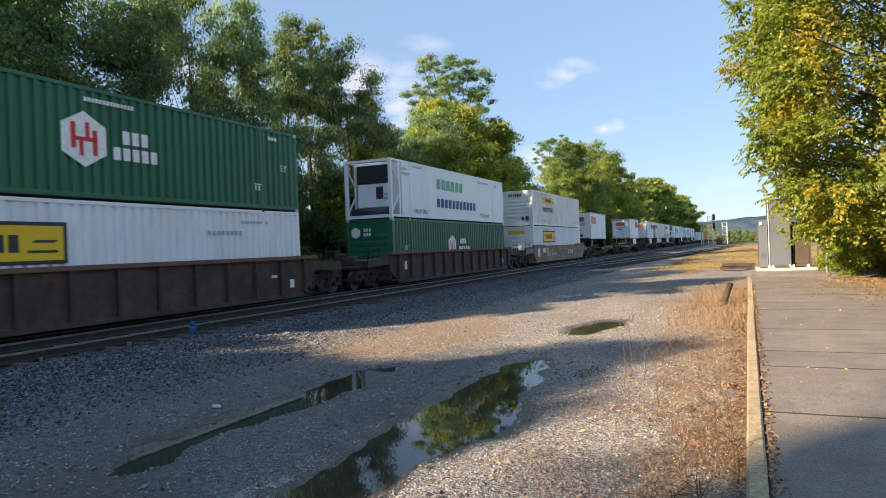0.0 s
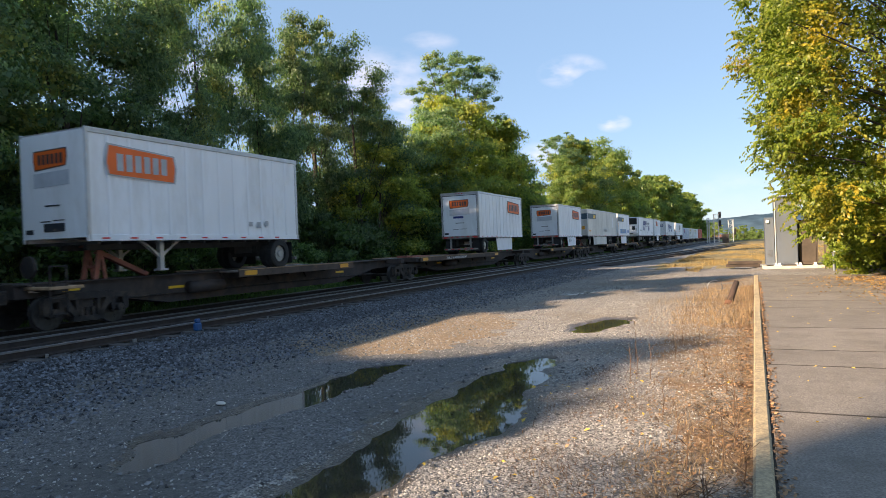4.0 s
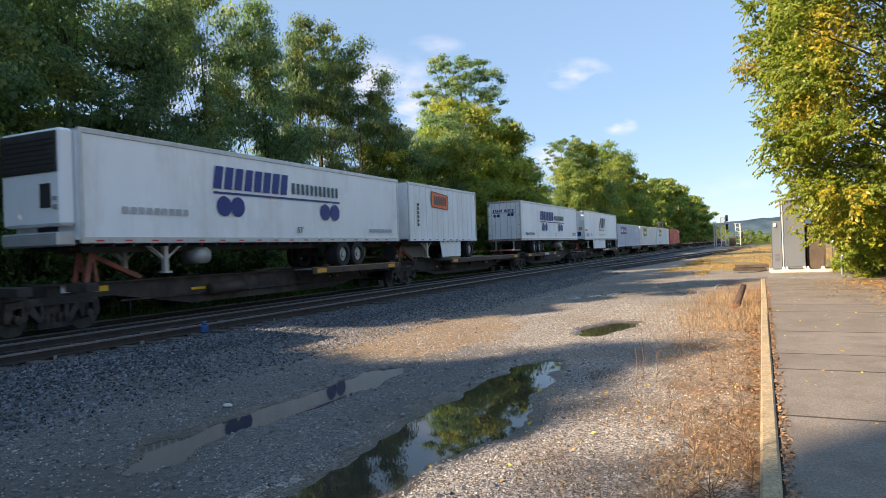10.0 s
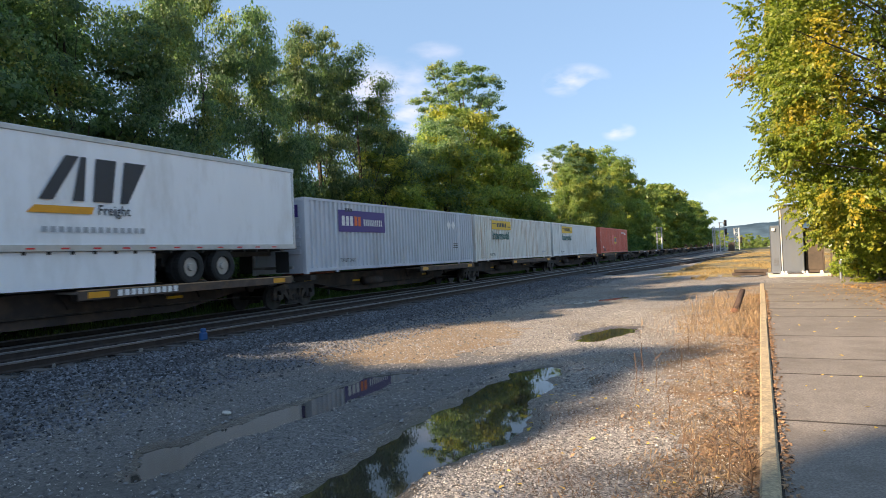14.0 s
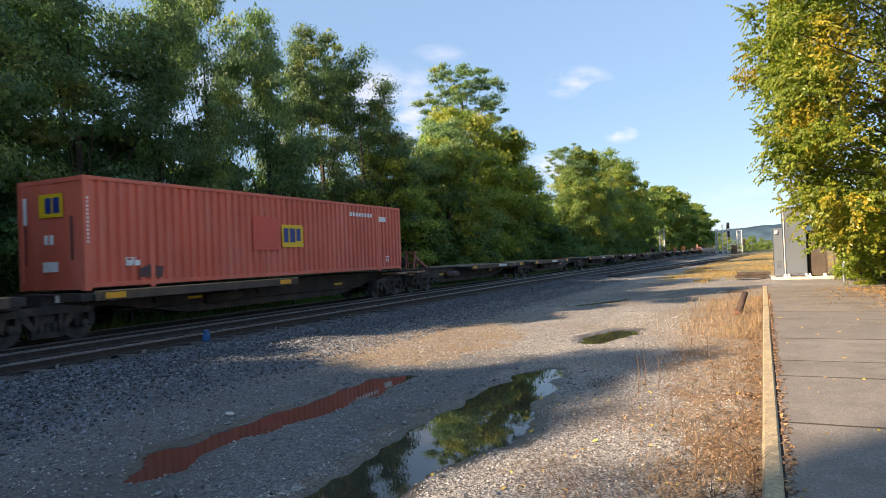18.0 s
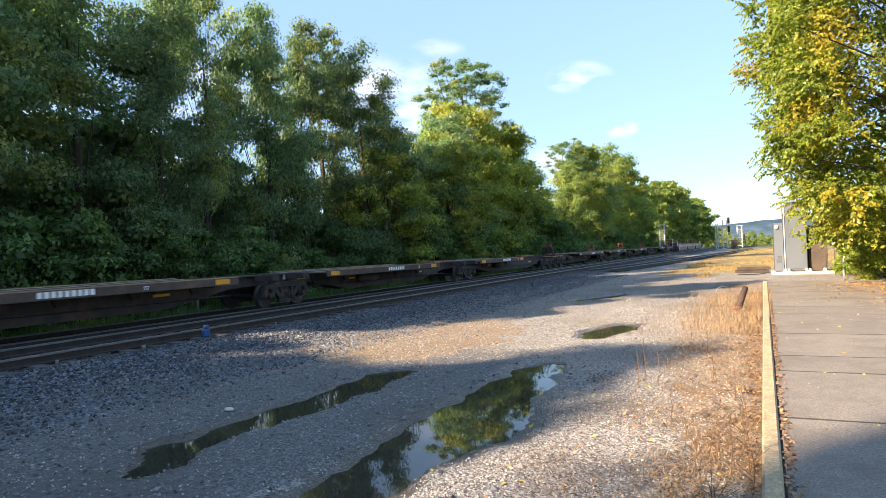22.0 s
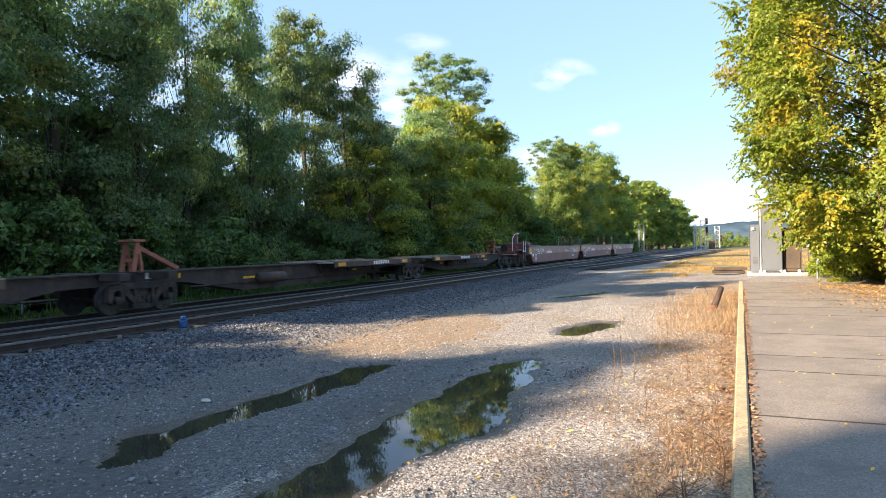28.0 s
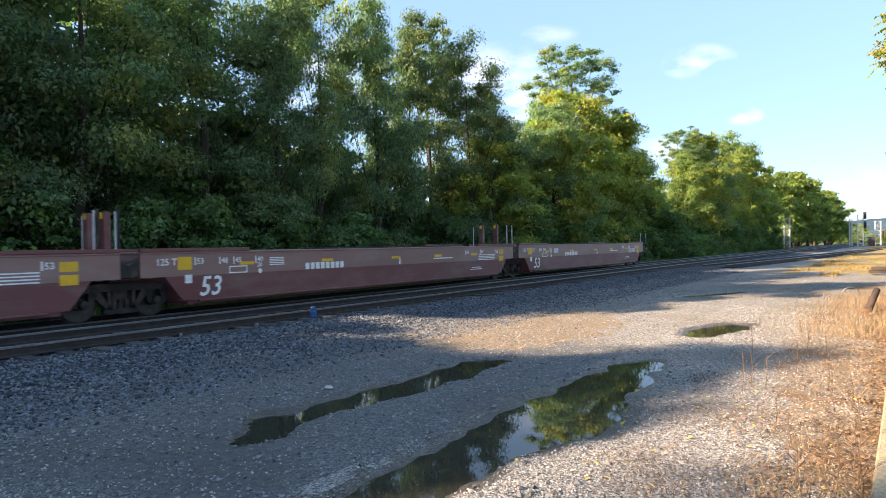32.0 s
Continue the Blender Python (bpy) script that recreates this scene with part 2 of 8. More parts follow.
M_LOT = ground_mat("lot_gravel", (0.052, 0.050, 0.050), (0.42, 0.385, 0.345), 60, (0.20, 0.17, 0.138))
M_BALLAST = ground_mat("ballast_bed", (0.014, 0.016, 0.020), (0.085, 0.094, 0.108), 20, (0.034, 0.037, 0.043), relief=1.0)
M_BED = ground_mat("track_bed", (0.012, 0.011, 0.011), (0.055, 0.052, 0.05), 20, (0.03, 0.027, 0.025), relief=1.0)
M_LITTER = ground_mat("kerb_litter", (0.085, 0.068, 0.052), (0.36, 0.30, 0.235), 55, (0.20, 0.125, 0.072), 1.1)
M_WET = ground_mat("wet_gravel", (0.040, 0.034, 0.028), (0.17, 0.14, 0.11), 60, (0.09, 0.072, 0.055), rough=0.3)
# tan soil of the sunlit band, with the sun's warmth put into its colour
M_SUNLIT_SOIL = ground_mat("sunlit_tan_soil", (0.085, 0.066, 0.048), (0.37, 0.28, 0.19), 60, (0.22, 0.155, 0.095), 0.6)
# damp gravel with the near left's tree shade put into its colour
M_SHADED_DAMP = ground_mat("shaded_damp_gravel", (0.034, 0.034, 0.036), (0.21, 0.20, 0.19), 60, (0.095, 0.088, 0.080), 0.5, rough=0.7)
M_FIELD = ground_mat("field_grass", (0.13, 0.11, 0.045), (0.27, 0.20, 0.075), 6, (0.33, 0.235, 0.095), 0.08)
M_VERGE = ground_mat("mown_verge", (0.055, 0.085, 0.022), (0.15, 0.19, 0.06), 14, (0.13, 0.14, 0.05), 0.3)
M_FOREST_FLOOR = ground_mat("forest_floor", (0.035, 0.05, 0.015), (0.07, 0.085, 0.03), 9, (0.06, 0.05, 0.03), 0.3)
M_STONE = mat("ballast_stone", (0.098, 0.106, 0.122), 0.85, var=0.25, scale=12, island=0.9)
M_STONE_DARK = mat("bed_stone", (0.070, 0.072, 0.078), 0.85, var=0.25, scale=12, island=0.7)
M_PEBBLE = mat("lot_pebble", (0.35, 0.33, 0.30), 0.9, var=0.2, scale=20, island=0.4)
M_GRIT = mat("grey_grit", (0.165, 0.165, 0.168), 0.9, var=0.25, scale=14, island=0.65)
M_WATER = water_mat("puddle_water")
M_CONCRETE = mat("slab_concrete", (0.205, 0.18, 0.156), 0.9, var=0.4, scale=55.0, dirt=(0.125, 0.105, 0.088), dirt_amount=0.42, dirt_scale=1.3, bump=0.6, bump_scale=110, obj=0.07)
M_KERB = mat("kerb_concrete", (0.48, 0.37, 0.22), 0.9, var=0.35, scale=38, dirt=(0.22, 0.18, 0.13), dirt_amount=0.42, dirt_scale=7, bump=0.9, bump_scale=70, obj=0.1)
M_STEEL = mat("rail_steel", (0.19, 0.195, 0.21), 0.4, 0.8, var=0.2, scale=8)
M_RAILSIDE = mat("rail_rust", (0.04, 0.03, 0.026), 0.8, 0.2, var=0.3, scale=6)
M_TIE = mat("tie_wood", (0.046, 0.042, 0.040), 0.95, var=0.35, scale=3, bump=0.5, bump_scale=30, island=0.35, obj=0.35)
M_BARK = mat("bark", (0.05, 0.04, 0.032), 0.95, var=0.35, scale=4, bump=0.6, bump_scale=14, stretch=(1, 1, 0.25))
M_LEAF = leaf_mat("leaf_green", (0.060, 0.112, 0.066), (0.195, 0.285, 0.135), (0.50, 0.45, 0.09), 0.18, 0.5)
# lighter leaf copy: sun on the further trees is put into the colour
M_LEAF_FAR = leaf_mat("leaf_far", (0.09, 0.15, 0.055), (0.25, 0.34, 0.09), (0.46, 0.42, 0.07), 0.2, 0.5)
# turning foliage, also used where sunlit leaves are painted in as yellow
M_LEAF_YELLOW = leaf_mat("leaf_turning_sunlit", (0.11, 0.17, 0.05), (0.30, 0.36, 0.075), (0.58, 0.48, 0.06), 0.24, 0.5)
M_LEAF_BUSH = leaf_mat("leaf_bush", (0.045, 0.090, 0.040), (0.16, 0.255, 0.085), (0.40, 0.42, 0.09), 0.14, 0.5)
M_LEAF_NEAR = leaf_mat("leaf_ailanthus", (0.085, 0.14, 0.022), (0.30, 0.35, 0.045), (0.70, 0.42, 0.03), 0.21, 0.5)
M_STRAW = mat("straw", (0.235, 0.16, 0.085), 0.9, var=0.2, scale=9, island=0.6)
M_FIELD_GRASS = mat("field_straw", (0.22, 0.155, 0.058), 0.9, var=0.2, scale=9, island=0.45)
M_STRAW_DARK = mat("dead_stalk", (0.115, 0.070, 0.042), 0.9, var=0.2, scale=9, island=0.4)
M_DRY_LEAF = mat("fallen_leaf", (0.25, 0.145, 0.075), 0.85, var=0.2, scale=14, island=0.65)
M_YELLOW_LEAF = mat("fallen_yellow_leaf", (0.62, 0.42, 0.06), 0.85, var=0.15, scale=14, island=0.3)

# ---- mesh helpers ----


def quick(name, verts, faces, material, parent=None, label="", smooth=False):
    me = bpy.data.meshes.new(name)
    me.from_pydata([tuple(v) for v in verts] if not isinstance(verts, np.ndarray) else verts.tolist(), [], faces if isinstance(faces, list) else faces.tolist())
    me.materials.append(material)
    if smooth:
        me.polygons.foreach_set("use_smooth", [True] * len(me.polygons))
    ob = new(name, me)
    ob.parent = parent
    if label:
        tagged(ob, label)
    return ob


def part(name, bm, material, parent, label="", smooth=False):
    me = bpy.data.meshes.new(name)
    bm.to_mesh(me)
    bm.free()
    me.materials.append(material)
    if smooth:
        me.polygons.foreach_set("use_smooth", [True] * len(me.polygons))
    ob = new(name, me)
    ob.parent = parent
    if label:
        tagged(ob, label)
    return ob


def again(name, me, parent, m=None, label=""):
    """One more object on a mesh that is there already."""
    ob = new(name, me)
    ob.parent = parent
    if m is not None:
        ob.matrix_basis = m
    if label:
        tagged(ob, label)
    return ob


def box(bm, x0, x1, y0, y1, z0, z1, bevel=0.0):
    vs = [bm.verts.new(p) for p in ((x0, y0, z0), (x1, y0, z0), (x1, y1, z0), (x0, y1, z0), (x0, y0, z1), (x1, y0, z1), (x1, y1, z1), (x0, y1, z1))]
    fs = [bm.faces.new([vs[i] for i in q]) for q in ((3, 2, 1, 0), (4, 5, 6, 7), (0, 1, 5, 4), (1, 2, 6, 5), (2, 3, 7, 6), (3, 0, 4, 7))]
    if bevel:
        es = {e for f in fs for e in f.edges}
        bmesh.ops.bevel(bm, geom=list(es), offset=bevel, segments=1, affect="EDGES")


def boxes(*rows, bevel=0.0):
    bm = bmesh.new()
    for r in rows:
        box(bm, *r, bevel=bevel)
    return bm


def tube(bm, a, b, r0, r1=None, n=8, caps=True):
    a, b = Vector(a), Vector(b)
    r1 = r0 if r1 is None else r1
    d = (b - a).normalized()
    s = d.orthogonal().normalized()
    q = d.cross(s)
    rings = []
    for p, r in ((a, r0), (b, r1)):
        rings.append([bm.verts.new(p + (s * math.cos(2 * math.pi * i / n) + q * math.sin(2 * math.pi * i / n)) * r) for i in range(n)])
    for i in range(n):
        bm.faces.new((rings[0][i], rings[0][(i + 1) % n], rings[1][(i + 1) % n], rings[1][i]))
    if caps:
        bm.faces.new(rings[0][::-1])
        bm.faces.new(rings[1])


def tubes(*rows, n=8):
    bm = bmesh.new()
    for r in rows:
        tube(bm, *r, n=n)
    return bm


def prism(bm, pts, x0, x1):
    """A solid whose outline (y, z) is drawn across x0..x1."""
    a = [bm.verts.new((x0, y, z)) for y, z in pts]
    b = [bm.verts.new((x1, y, z)) for y, z in pts]
    n = len(pts)
    for i in range(n):
        bm.faces.new((a[i], a[(i + 1) % n], b[(i + 1) % n], b[i]))
    bm.faces.new(a[::-1])
    bm.faces.new(b)
    bmesh.ops.recalc_face_normals(bm, faces=bm.faces[:])


def thing(name, label, category, group="", at=(0, 0, 0)):
    ob = new(name)
    ob.location = at
    ob.empty_display_size = 0.2
    return tagged(ob, label, category, group)


def track_shift(y):
    """How far the railway has eased to the right at y."""
    return 0.016 * (math.sqrt((y - 35) ** 2 + 225) + (y - 35)) / 2


# ---- ground ----
TRACK_A, TRACK_B = -16.2, -12.2          # centre lines: the train's track, the near track
RAIL_A, RAIL_B = 0.15, 0.33              # heights of the rail tops


def smooth(a, b, v):
    t = min(1, max(0, (v - a) / (b - a)))
    return t * t * (3 - 2 * t)


PUDDLES = (  # centre line with half widths: wheel-rut pools in the gravel lot
    ((-3.0, 3.2, 0.28), (-2.95, 4.2, 0.33), (-2.98, 5.2, 0.44), (-2.86, 6.2, 0.70), (-2.84, 6.9, 0.68), (-2.95, 7.9, 0.50), (-3.03, 8.9, 0.38), (-2.98, 10.1, 0.16)),
    ((-4.97, 4.1, 0.06), (-5.0, 4.35, 0.18), (-5.3, 4.75, 0.26), (-5.22, 5.1, 0.16), (-5.28, 5.5, 0.20), (-5.2, 6.0, 0.20), (-5.24, 6.4, 0.27), (-5.1, 7.0, 0.25), (-5.12, 7.8, 0.26), (-5.2, 8.7, 0.26), (-5.0, 9.1, 0.10)),
    ((-3.0, 13.5, 0.34), (-2.85, 14.6, 0.46), (-2.65, 15.5, 0.34)),
    ((-5.5, 22.6, 0.2), (-4.9, 24.0, 0.3), (-4.3, 25.4, 0.2)),
)


def puddle_depth(x, y):
    """How deep the ground dips for standing water, in metres."""
    best = 0.0
    for line in PUDDLES:
        for (xa, ya, ra), (xb, yb, rb) in zip(line, line[1:]):
            dx, dy = xb - xa, yb - ya
            t = min(1, max(0, ((x - xa) * dx + (y - ya) * dy) / (dx * dx + dy * dy)))
            r = ra + (rb - ra) * t
            d = math.hypot(x - xa - dx * t, y - ya - dy * t)
            d += 0.16 * noise.noise((x * 2.2, y * 2.2, 3)) + 0.05 * noise.noise((x * 8, y * 8, 7))
            best = max(best, 1.0 - d / (r + 0.16))
    return 0.07 * smooth(0.0, 0.55, best)


def kerb_x(y):
    return -0.085 + 0.019 * y


def ground_z(x, y):
    s = track_shift(y)
    xx = x - s
    z = 0.012 * noise.noise((x * 0.9, y * 0.9, 0)) + 0.02 * noise.noise((x * 0.25, y * 0.25, 5))
    # ballast shoulder and beds
    bed = smooth(-8.0, -10.4, xx) * 0.13
    bed += smooth(-13.5, -14.4, xx) * -0.16
    bed += smooth(-18.0, -19.2, xx) * -0.10
    z = z * (1 - 0.6 * smooth(-9, -10.5, xx)) + bed
    z += smooth(-8.2, -9.2, xx) * smooth(-13, -12, xx) * 0.025 * noise.noise((x * 3, y * 3, 2))
    z += smooth(-21, -60, xx) * 1.5
    if -7 < x < -1.5 and 2 < y < 27:
        z -= puddle_depth(x, y)
    # the strip along the kerb
    z += smooth(-1.3, 0.0, x - kerb_x(min(y, 30))) * 0.05 * (1 - smooth(30, 40, y))
    z += smooth(3.8, 4.6, x) * smooth(36, 30, y) * smooth(12.8, 13.8, y) * 0.16
    z += smooth(0.3, 1.2, x) * (0.12 * smooth(28, 33, y) - 0.03 * (1 - smooth(28, 33, y))) * (1 - smooth(40, 60, y))
    z += smooth(60, 140, y) * smooth(-8, 2, xx) * 0.25
    z -= smooth(220, 900, y) * 9.0
    return z


def ground():
    xs = sorted(set([-4000, -1500, -600, -250, -120, -70, -45, -32, -26] + [round(-22 + 0.5 * i, 3) for i in range(22)] + [round(-11 + 0.11 * i, 3) for i in range(104)] + [0.5, 1, 1.6, 2.4, 3.2, 4.5, 6, 8, 11, 15, 20, 28, 40, 70, 120, 250, 600, 1500, 4000]))
    ys = sorted(set([-4000, -1500, -600, -300, -150, -80, -45, -25, -14, -8, -4, -1] + [round(0.2 + 0.11 * i, 3) for i in range(142)] + [round(15.9 + 0.25 * i, 3) for i in range(57)] + [31, 32, 33, 34.5, 36, 38, 40, 43, 46, 50, 55, 60, 66, 72, 80, 90, 100, 115, 130, 150, 175, 200, 240, 300, 400, 600, 1000, 2000, 4500]))
    verts = [(x, y, ground_z(x, y)) for y in ys for x in xs]
    nx = len(xs)
    faces, kinds = [], []
    for j in range(len(ys) - 1):
        for i in range(nx - 1):
            faces.append((j * nx + i, j * nx + i + 1, (j + 1) * nx + i + 1, (j + 1) * nx + i))
            x, y = (xs[i] + xs[i + 1]) / 2, (ys[j] + ys[j + 1]) / 2
            xx = x - track_shift(y)
            edge = 0.5 * noise.noise((x * 0.8, y * 0.8, 9)) + 0.25 * noise.noise((x * 3, y * 3, 9))
            if xx < -20.2 + edge or y >= 175 and xx > -8:
                kinds.append(3)
            elif xx < -18.25 + 0.25 * edge:
                kinds.append(7)
            elif xx < -10.75 + 0.3 * edge and y < 34 + 6 * edge:
                kinds.append(5)
            elif xx < -8.9 + 1.0 * edge and not (y > 600):
                kinds.append(1)
            elif y > 42 + 5 * edge and (xx > -5.2 + edge) and y < 175 or xx > 9 and y < 175:
                kinds.append(2)
            elif 3.9 < x < 14 and 13 < y < 36:
                kinds.append(4)
            elif 2 < y < 31 and x > kerb_x(y) - 0.75 - 0.9 * smooth(4, 16, y) + 1.2 * edge and x < kerb_x(y) + 0.2:
                kinds.append(4)
            elif -7 < x < -1.5 and 2 < y < 27 and puddle_depth(x, y) > 0.0004:
                kinds.append(6)
            # oval of ground painted warm where the sun patch lies
            elif ((x + 6.6) / 1.9) ** 2 + ((y - 13.0) / 3.6) ** 2 < 1 + 1.2 * edge:
                kinds.append(9)
            # near-left gravel, darkened where the trees' shade lies
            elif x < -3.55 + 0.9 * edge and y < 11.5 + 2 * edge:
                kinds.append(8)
            else:
                kinds.append(0)
    ob = quick("ground", verts, faces, M_LOT)
    for m in (M_BALLAST, M_FIELD, M_FOREST_FLOOR, M_LITTER, M_BED, M_WET, M_VERGE, M_SHADED_DAMP, M_SUNLIT_SOIL):
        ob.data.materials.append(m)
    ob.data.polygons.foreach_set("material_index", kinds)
    ob.data.polygons.foreach_set("use_smooth", [True] * len(kinds))
    return tagged(ob, "grey gravel lot running into track ballast and yellowing grass", "ground", kind="structure")


GROUND = ground()


def puddles():
    for line, word in zip(PUDDLES, ("long shallow rainwater puddle in the gravel mirroring trees", "narrow rut puddle along the gravel lot", "small oval puddle in sunlit gravel", "thin distant puddle near the ballast")):
        ring = []
        for k in range(len(line)):
            x, y, r = line[k]
            ring.append((Vector((x, y, 0)), Vector((-r - 0.5, 0, 0)), Vector((0, 1, 0))))
        ring[0] = (ring[0][0] - ring[0][2] * 0.5, ring[0][1], ring[0][2])
        ring[-1] = (ring[-1][0] + ring[-1][2] * 0.5, ring[-1][1], ring[-1][2])
        verts = [p + n for p, n, d in ring] + [p - n for p, n, d in ring]
        k = len(ring)
        cx = sum(v.x for v in verts) / len(verts)
        cy = sum(v.y for v in verts) / len(verts)
        verts = [(v.x - cx, v.y - cy, 0) for v in verts]
        ob = quick("puddle", verts, [(i, k + i, k + i + 1, i + 1) for i in range(k - 1)], M_WATER)
        ob.location = (cx, cy, -0.034)
        tagged(ob, word, "puddle", kind="structure")


puddles()


def stones(name, count, spot, size, material, label, category, seed):
    """Loose stones, each a small rough solid, joined: nobody could count them."""
    rng = np.random.default_rng(seed)
    octa = np.array([(1, 0, 0), (-1, 0, 0), (0, 1, 0), (0, -1, 0), (0, 0, 1), (0, 0, -1)], float)
    tri = np.array([(0, 2, 4), (2, 1, 4), (1, 3, 4), (3, 0, 4), (2, 0, 5), (1, 2, 5), (3, 1, 5), (0, 3, 5)])
    vs, fs = [], []
    for i in range(count):
        x, y = spot(rng)
        s = size[0] + (size[1] - size[0]) * rng.random() ** 2
        v = octa * (s * (0.6 + 0.7 * rng.random((6, 1)))) + rng.normal(0, s * 0.22, (6, 3))
        a = rng.random() * 6.283
        c, t = math.cos(a), math.sin(a)
        v = v @ np.array([[c, t, 0], [-t, c, 0], [0, 0, 0.75]])
        vs.append(v + (x, y, ground_z(x, y) + s * 0.25))
        fs.append(tri + 6 * i)
    ob = quick(name, np.concatenate(vs), np.concatenate(fs), material)
    return tagged(ob, label, category, kind="stuff")


def ballast_spot(rng):
    y = 0.8 + 41.7 * rng.random() ** 1.6
    return track_shift(y) - 10.9 + 3.6 * rng.random() ** 1.3 + rng.normal(0, 0.25), y


def lot_spot(rng):
    while True:
        y = 2.2 + 17.8 * rng.random() ** 1.5
        x = -7.5 + 7.4 * rng.random()
        # fewer pale pebbles on the darkened left side
        if x < kerb_x(y) - 0.05 and puddle_depth(x, y) < 0.03 and (x > -3.6 or rng.random() < 0.3):
            return x, y


stones("ballast_stones", 48000, ballast_spot, (0.014, 0.036), M_STONE, "loose blue-grey crushed ballast stones beside the track", "ballast", 3)
stones("gravel_pebbles", 26000, lot_spot, (0.005, 0.015), M_PEBBLE, "scattered pale gravel pebbles on the lot", "gravel", 4)


def grit_spot(rng):
    while True:
        y = 1.5 + 37.5 * rng.random() ** 1.7
        x = -9.2 + 7.4 * rng.random() ** 1.5
        if puddle_depth(x, y) < 0.02:
            return x, y


stones("coarse_grit", 16000, grit_spot, (0.010, 0.030), M_GRIT, "coarse grey grit strewn over the lot", "gravel", 6)
stones("bed_stones", 11000, lambda rng: (lambda y: (track_shift(y) + rng.choice([-14.2, -18.2, -12.2, -16.2]) + rng.normal(0, 0.5), y))(2 + 60 * rng.random() ** 1.5), (0.02, 0.05), M_STONE_DARK, "dark ballast stones between the ties", "ballast", 5)


def lot_rock():
    bm = bmesh.new()
    bmesh.ops.create_icosphere(bm, subdivisions=2, radius=0.055)
    for v in bm.verts:
        v.co = Vector((v.co.x * 1.3, v.co.y * 0.8, v.co.z * 0.45)) * (1 + 0.25 * noise.noise(v.co * 14))
    ob = part("rock", bm, M_PEBBLE, None)
    ob.location = (-5.87, 6.11, 0.03)
    tagged(ob, "single pale flat stone on the dark wet gravel", "rock")


lot_rock()

# ---- railway ----


def rails(name, centre, top, y0, y1, label):
    ys = [y0] + list(range(int(y0 / 10 + 1) * 10, int(y1), 10)) + [y1]
    root = thing(name, label, "railway track")
    root["kind"] = "structure"
    for side, off in (("a", -0.7525), ("b", 0.7525)):
        for nm, prof, m in (("rail_head", ((-0.037, -0.035), (-0.037, -0.004), (-0.030, 0.0), (0.030, 0.0), (0.037, -0.004), (0.037, -0.035)), M_STEEL),
                            ("rail_web", ((-0.07, -0.17), (-0.07, -0.155), (-0.012, -0.13), (-0.012, -0.035), (0.012, -0.035), (0.012, -0.13), (0.07, -0.155), (0.07, -0.17)), M_RAILSIDE)):
            n = len(prof)
            vs = [(centre(y) + off + px, y, top + pz) for y in ys for px, pz in prof]
            fs = [(j * n + i, j * n + (i + 1) % n, (j + 1) * n + (i + 1) % n, (j + 1) * n + i) for j in range(len(ys) - 1) for i in range(n)]
            quick(nm, vs, fs, m, root)
    return root


def spur_x(y):
    t = (y - 30) / 115
    return -11.6 + 12.6 * t ** 0.9 if y > 30 else -11.6


def ties(name, centre, top, y0, y1, near0, near1, root, step=0.6):
    rng = random.Random(len(name))
    bm = boxes((-1.3, 1.3, -0.11, 0.11, -0.17, 0), bevel=0.012)
    me = bpy.data.meshes.new("tie")
    bm.to_mesh(me)
    bm.free()
    me.materials.append(M_TIE)
    vs, fs = [], []
    y = y0
    while y < y1:
        z = top - 0.17 + rng.uniform(-0.012, 0.012)
        x = centre(y) + rng.uniform(-0.05, 0.05)
        if near0 < y < near1:
            again("tie", me, root, pose(x, y, z, 0, 0, rng.uniform(-1.5, 1.5)))
        else:
            k = len(vs)
            vs += [(x + a, y + b, z + c) for a in (-1.3, 1.3) for b in (-0.11, 0.11) for c in (-0.17, 0)]
            fs += [(k, k + 1, k + 3, k + 2), (k + 4, k + 6, k + 7, k + 5), (k, k + 4, k + 5, k + 1), (k + 2, k + 3, k + 7, k + 6), (k + 1, k + 5, k + 7, k + 3)]
        y += step
    far = quick("far_ties", vs, fs, M_TIE, root, "dark wooden ties of the distant track")
    tagged(far, kind="stuff")


LINE_A = rails("track_1", lambda y: TRACK_A + track_shift(y), RAIL_A, -545.0, 600.0, "steel main-line track on dark ties carrying the train")
LINE_B = rails("track_2", lambda y: TRACK_B + track_shift(y), RAIL_B, -545.0, 600.0, "empty near steel track on weathered wooden ties")
LINE_C = rails("track_3", spur_x, 0.27, 46.0, 145.0, "rusty siding track bending away through yellow grass")
ties("near", lambda y: TRACK_B + track_shift(y), RAIL_B, -60, 250, 4, 60, LINE_B)
ties("main", lambda y: TRACK_A + track_shift(y), RAIL_A, -60, 250, 5, 40, LINE_A)
ties("spur", spur_x, 0.27, 46, 145, 46, 60, LINE_C, 0.7)

# ---- trees ----


def mesh_from(name, verts, quads, material, smooth_faces=False):
    """A mesh of quads straight from arrays."""
    me = bpy.data.meshes.new(name)
    n = len(quads)
    me.vertices.add(len(verts))
    me.vertices.foreach_set("co", np.asarray(verts, np.float32).ravel())
    me.loops.add(4 * n)
    me.loops.foreach_set("vertex_index", np.asarray(quads, np.int32).ravel())
    me.polygons.add(n)
    me.polygons.foreach_set("loop_start", np.arange(0, 4 * n, 4, dtype=np.int32))
    if smooth_faces:
        me.polygons.foreach_set("use_smooth", [True] * n)
    me.materials.append(material)
    me.update(calc_edges=True)
    return me


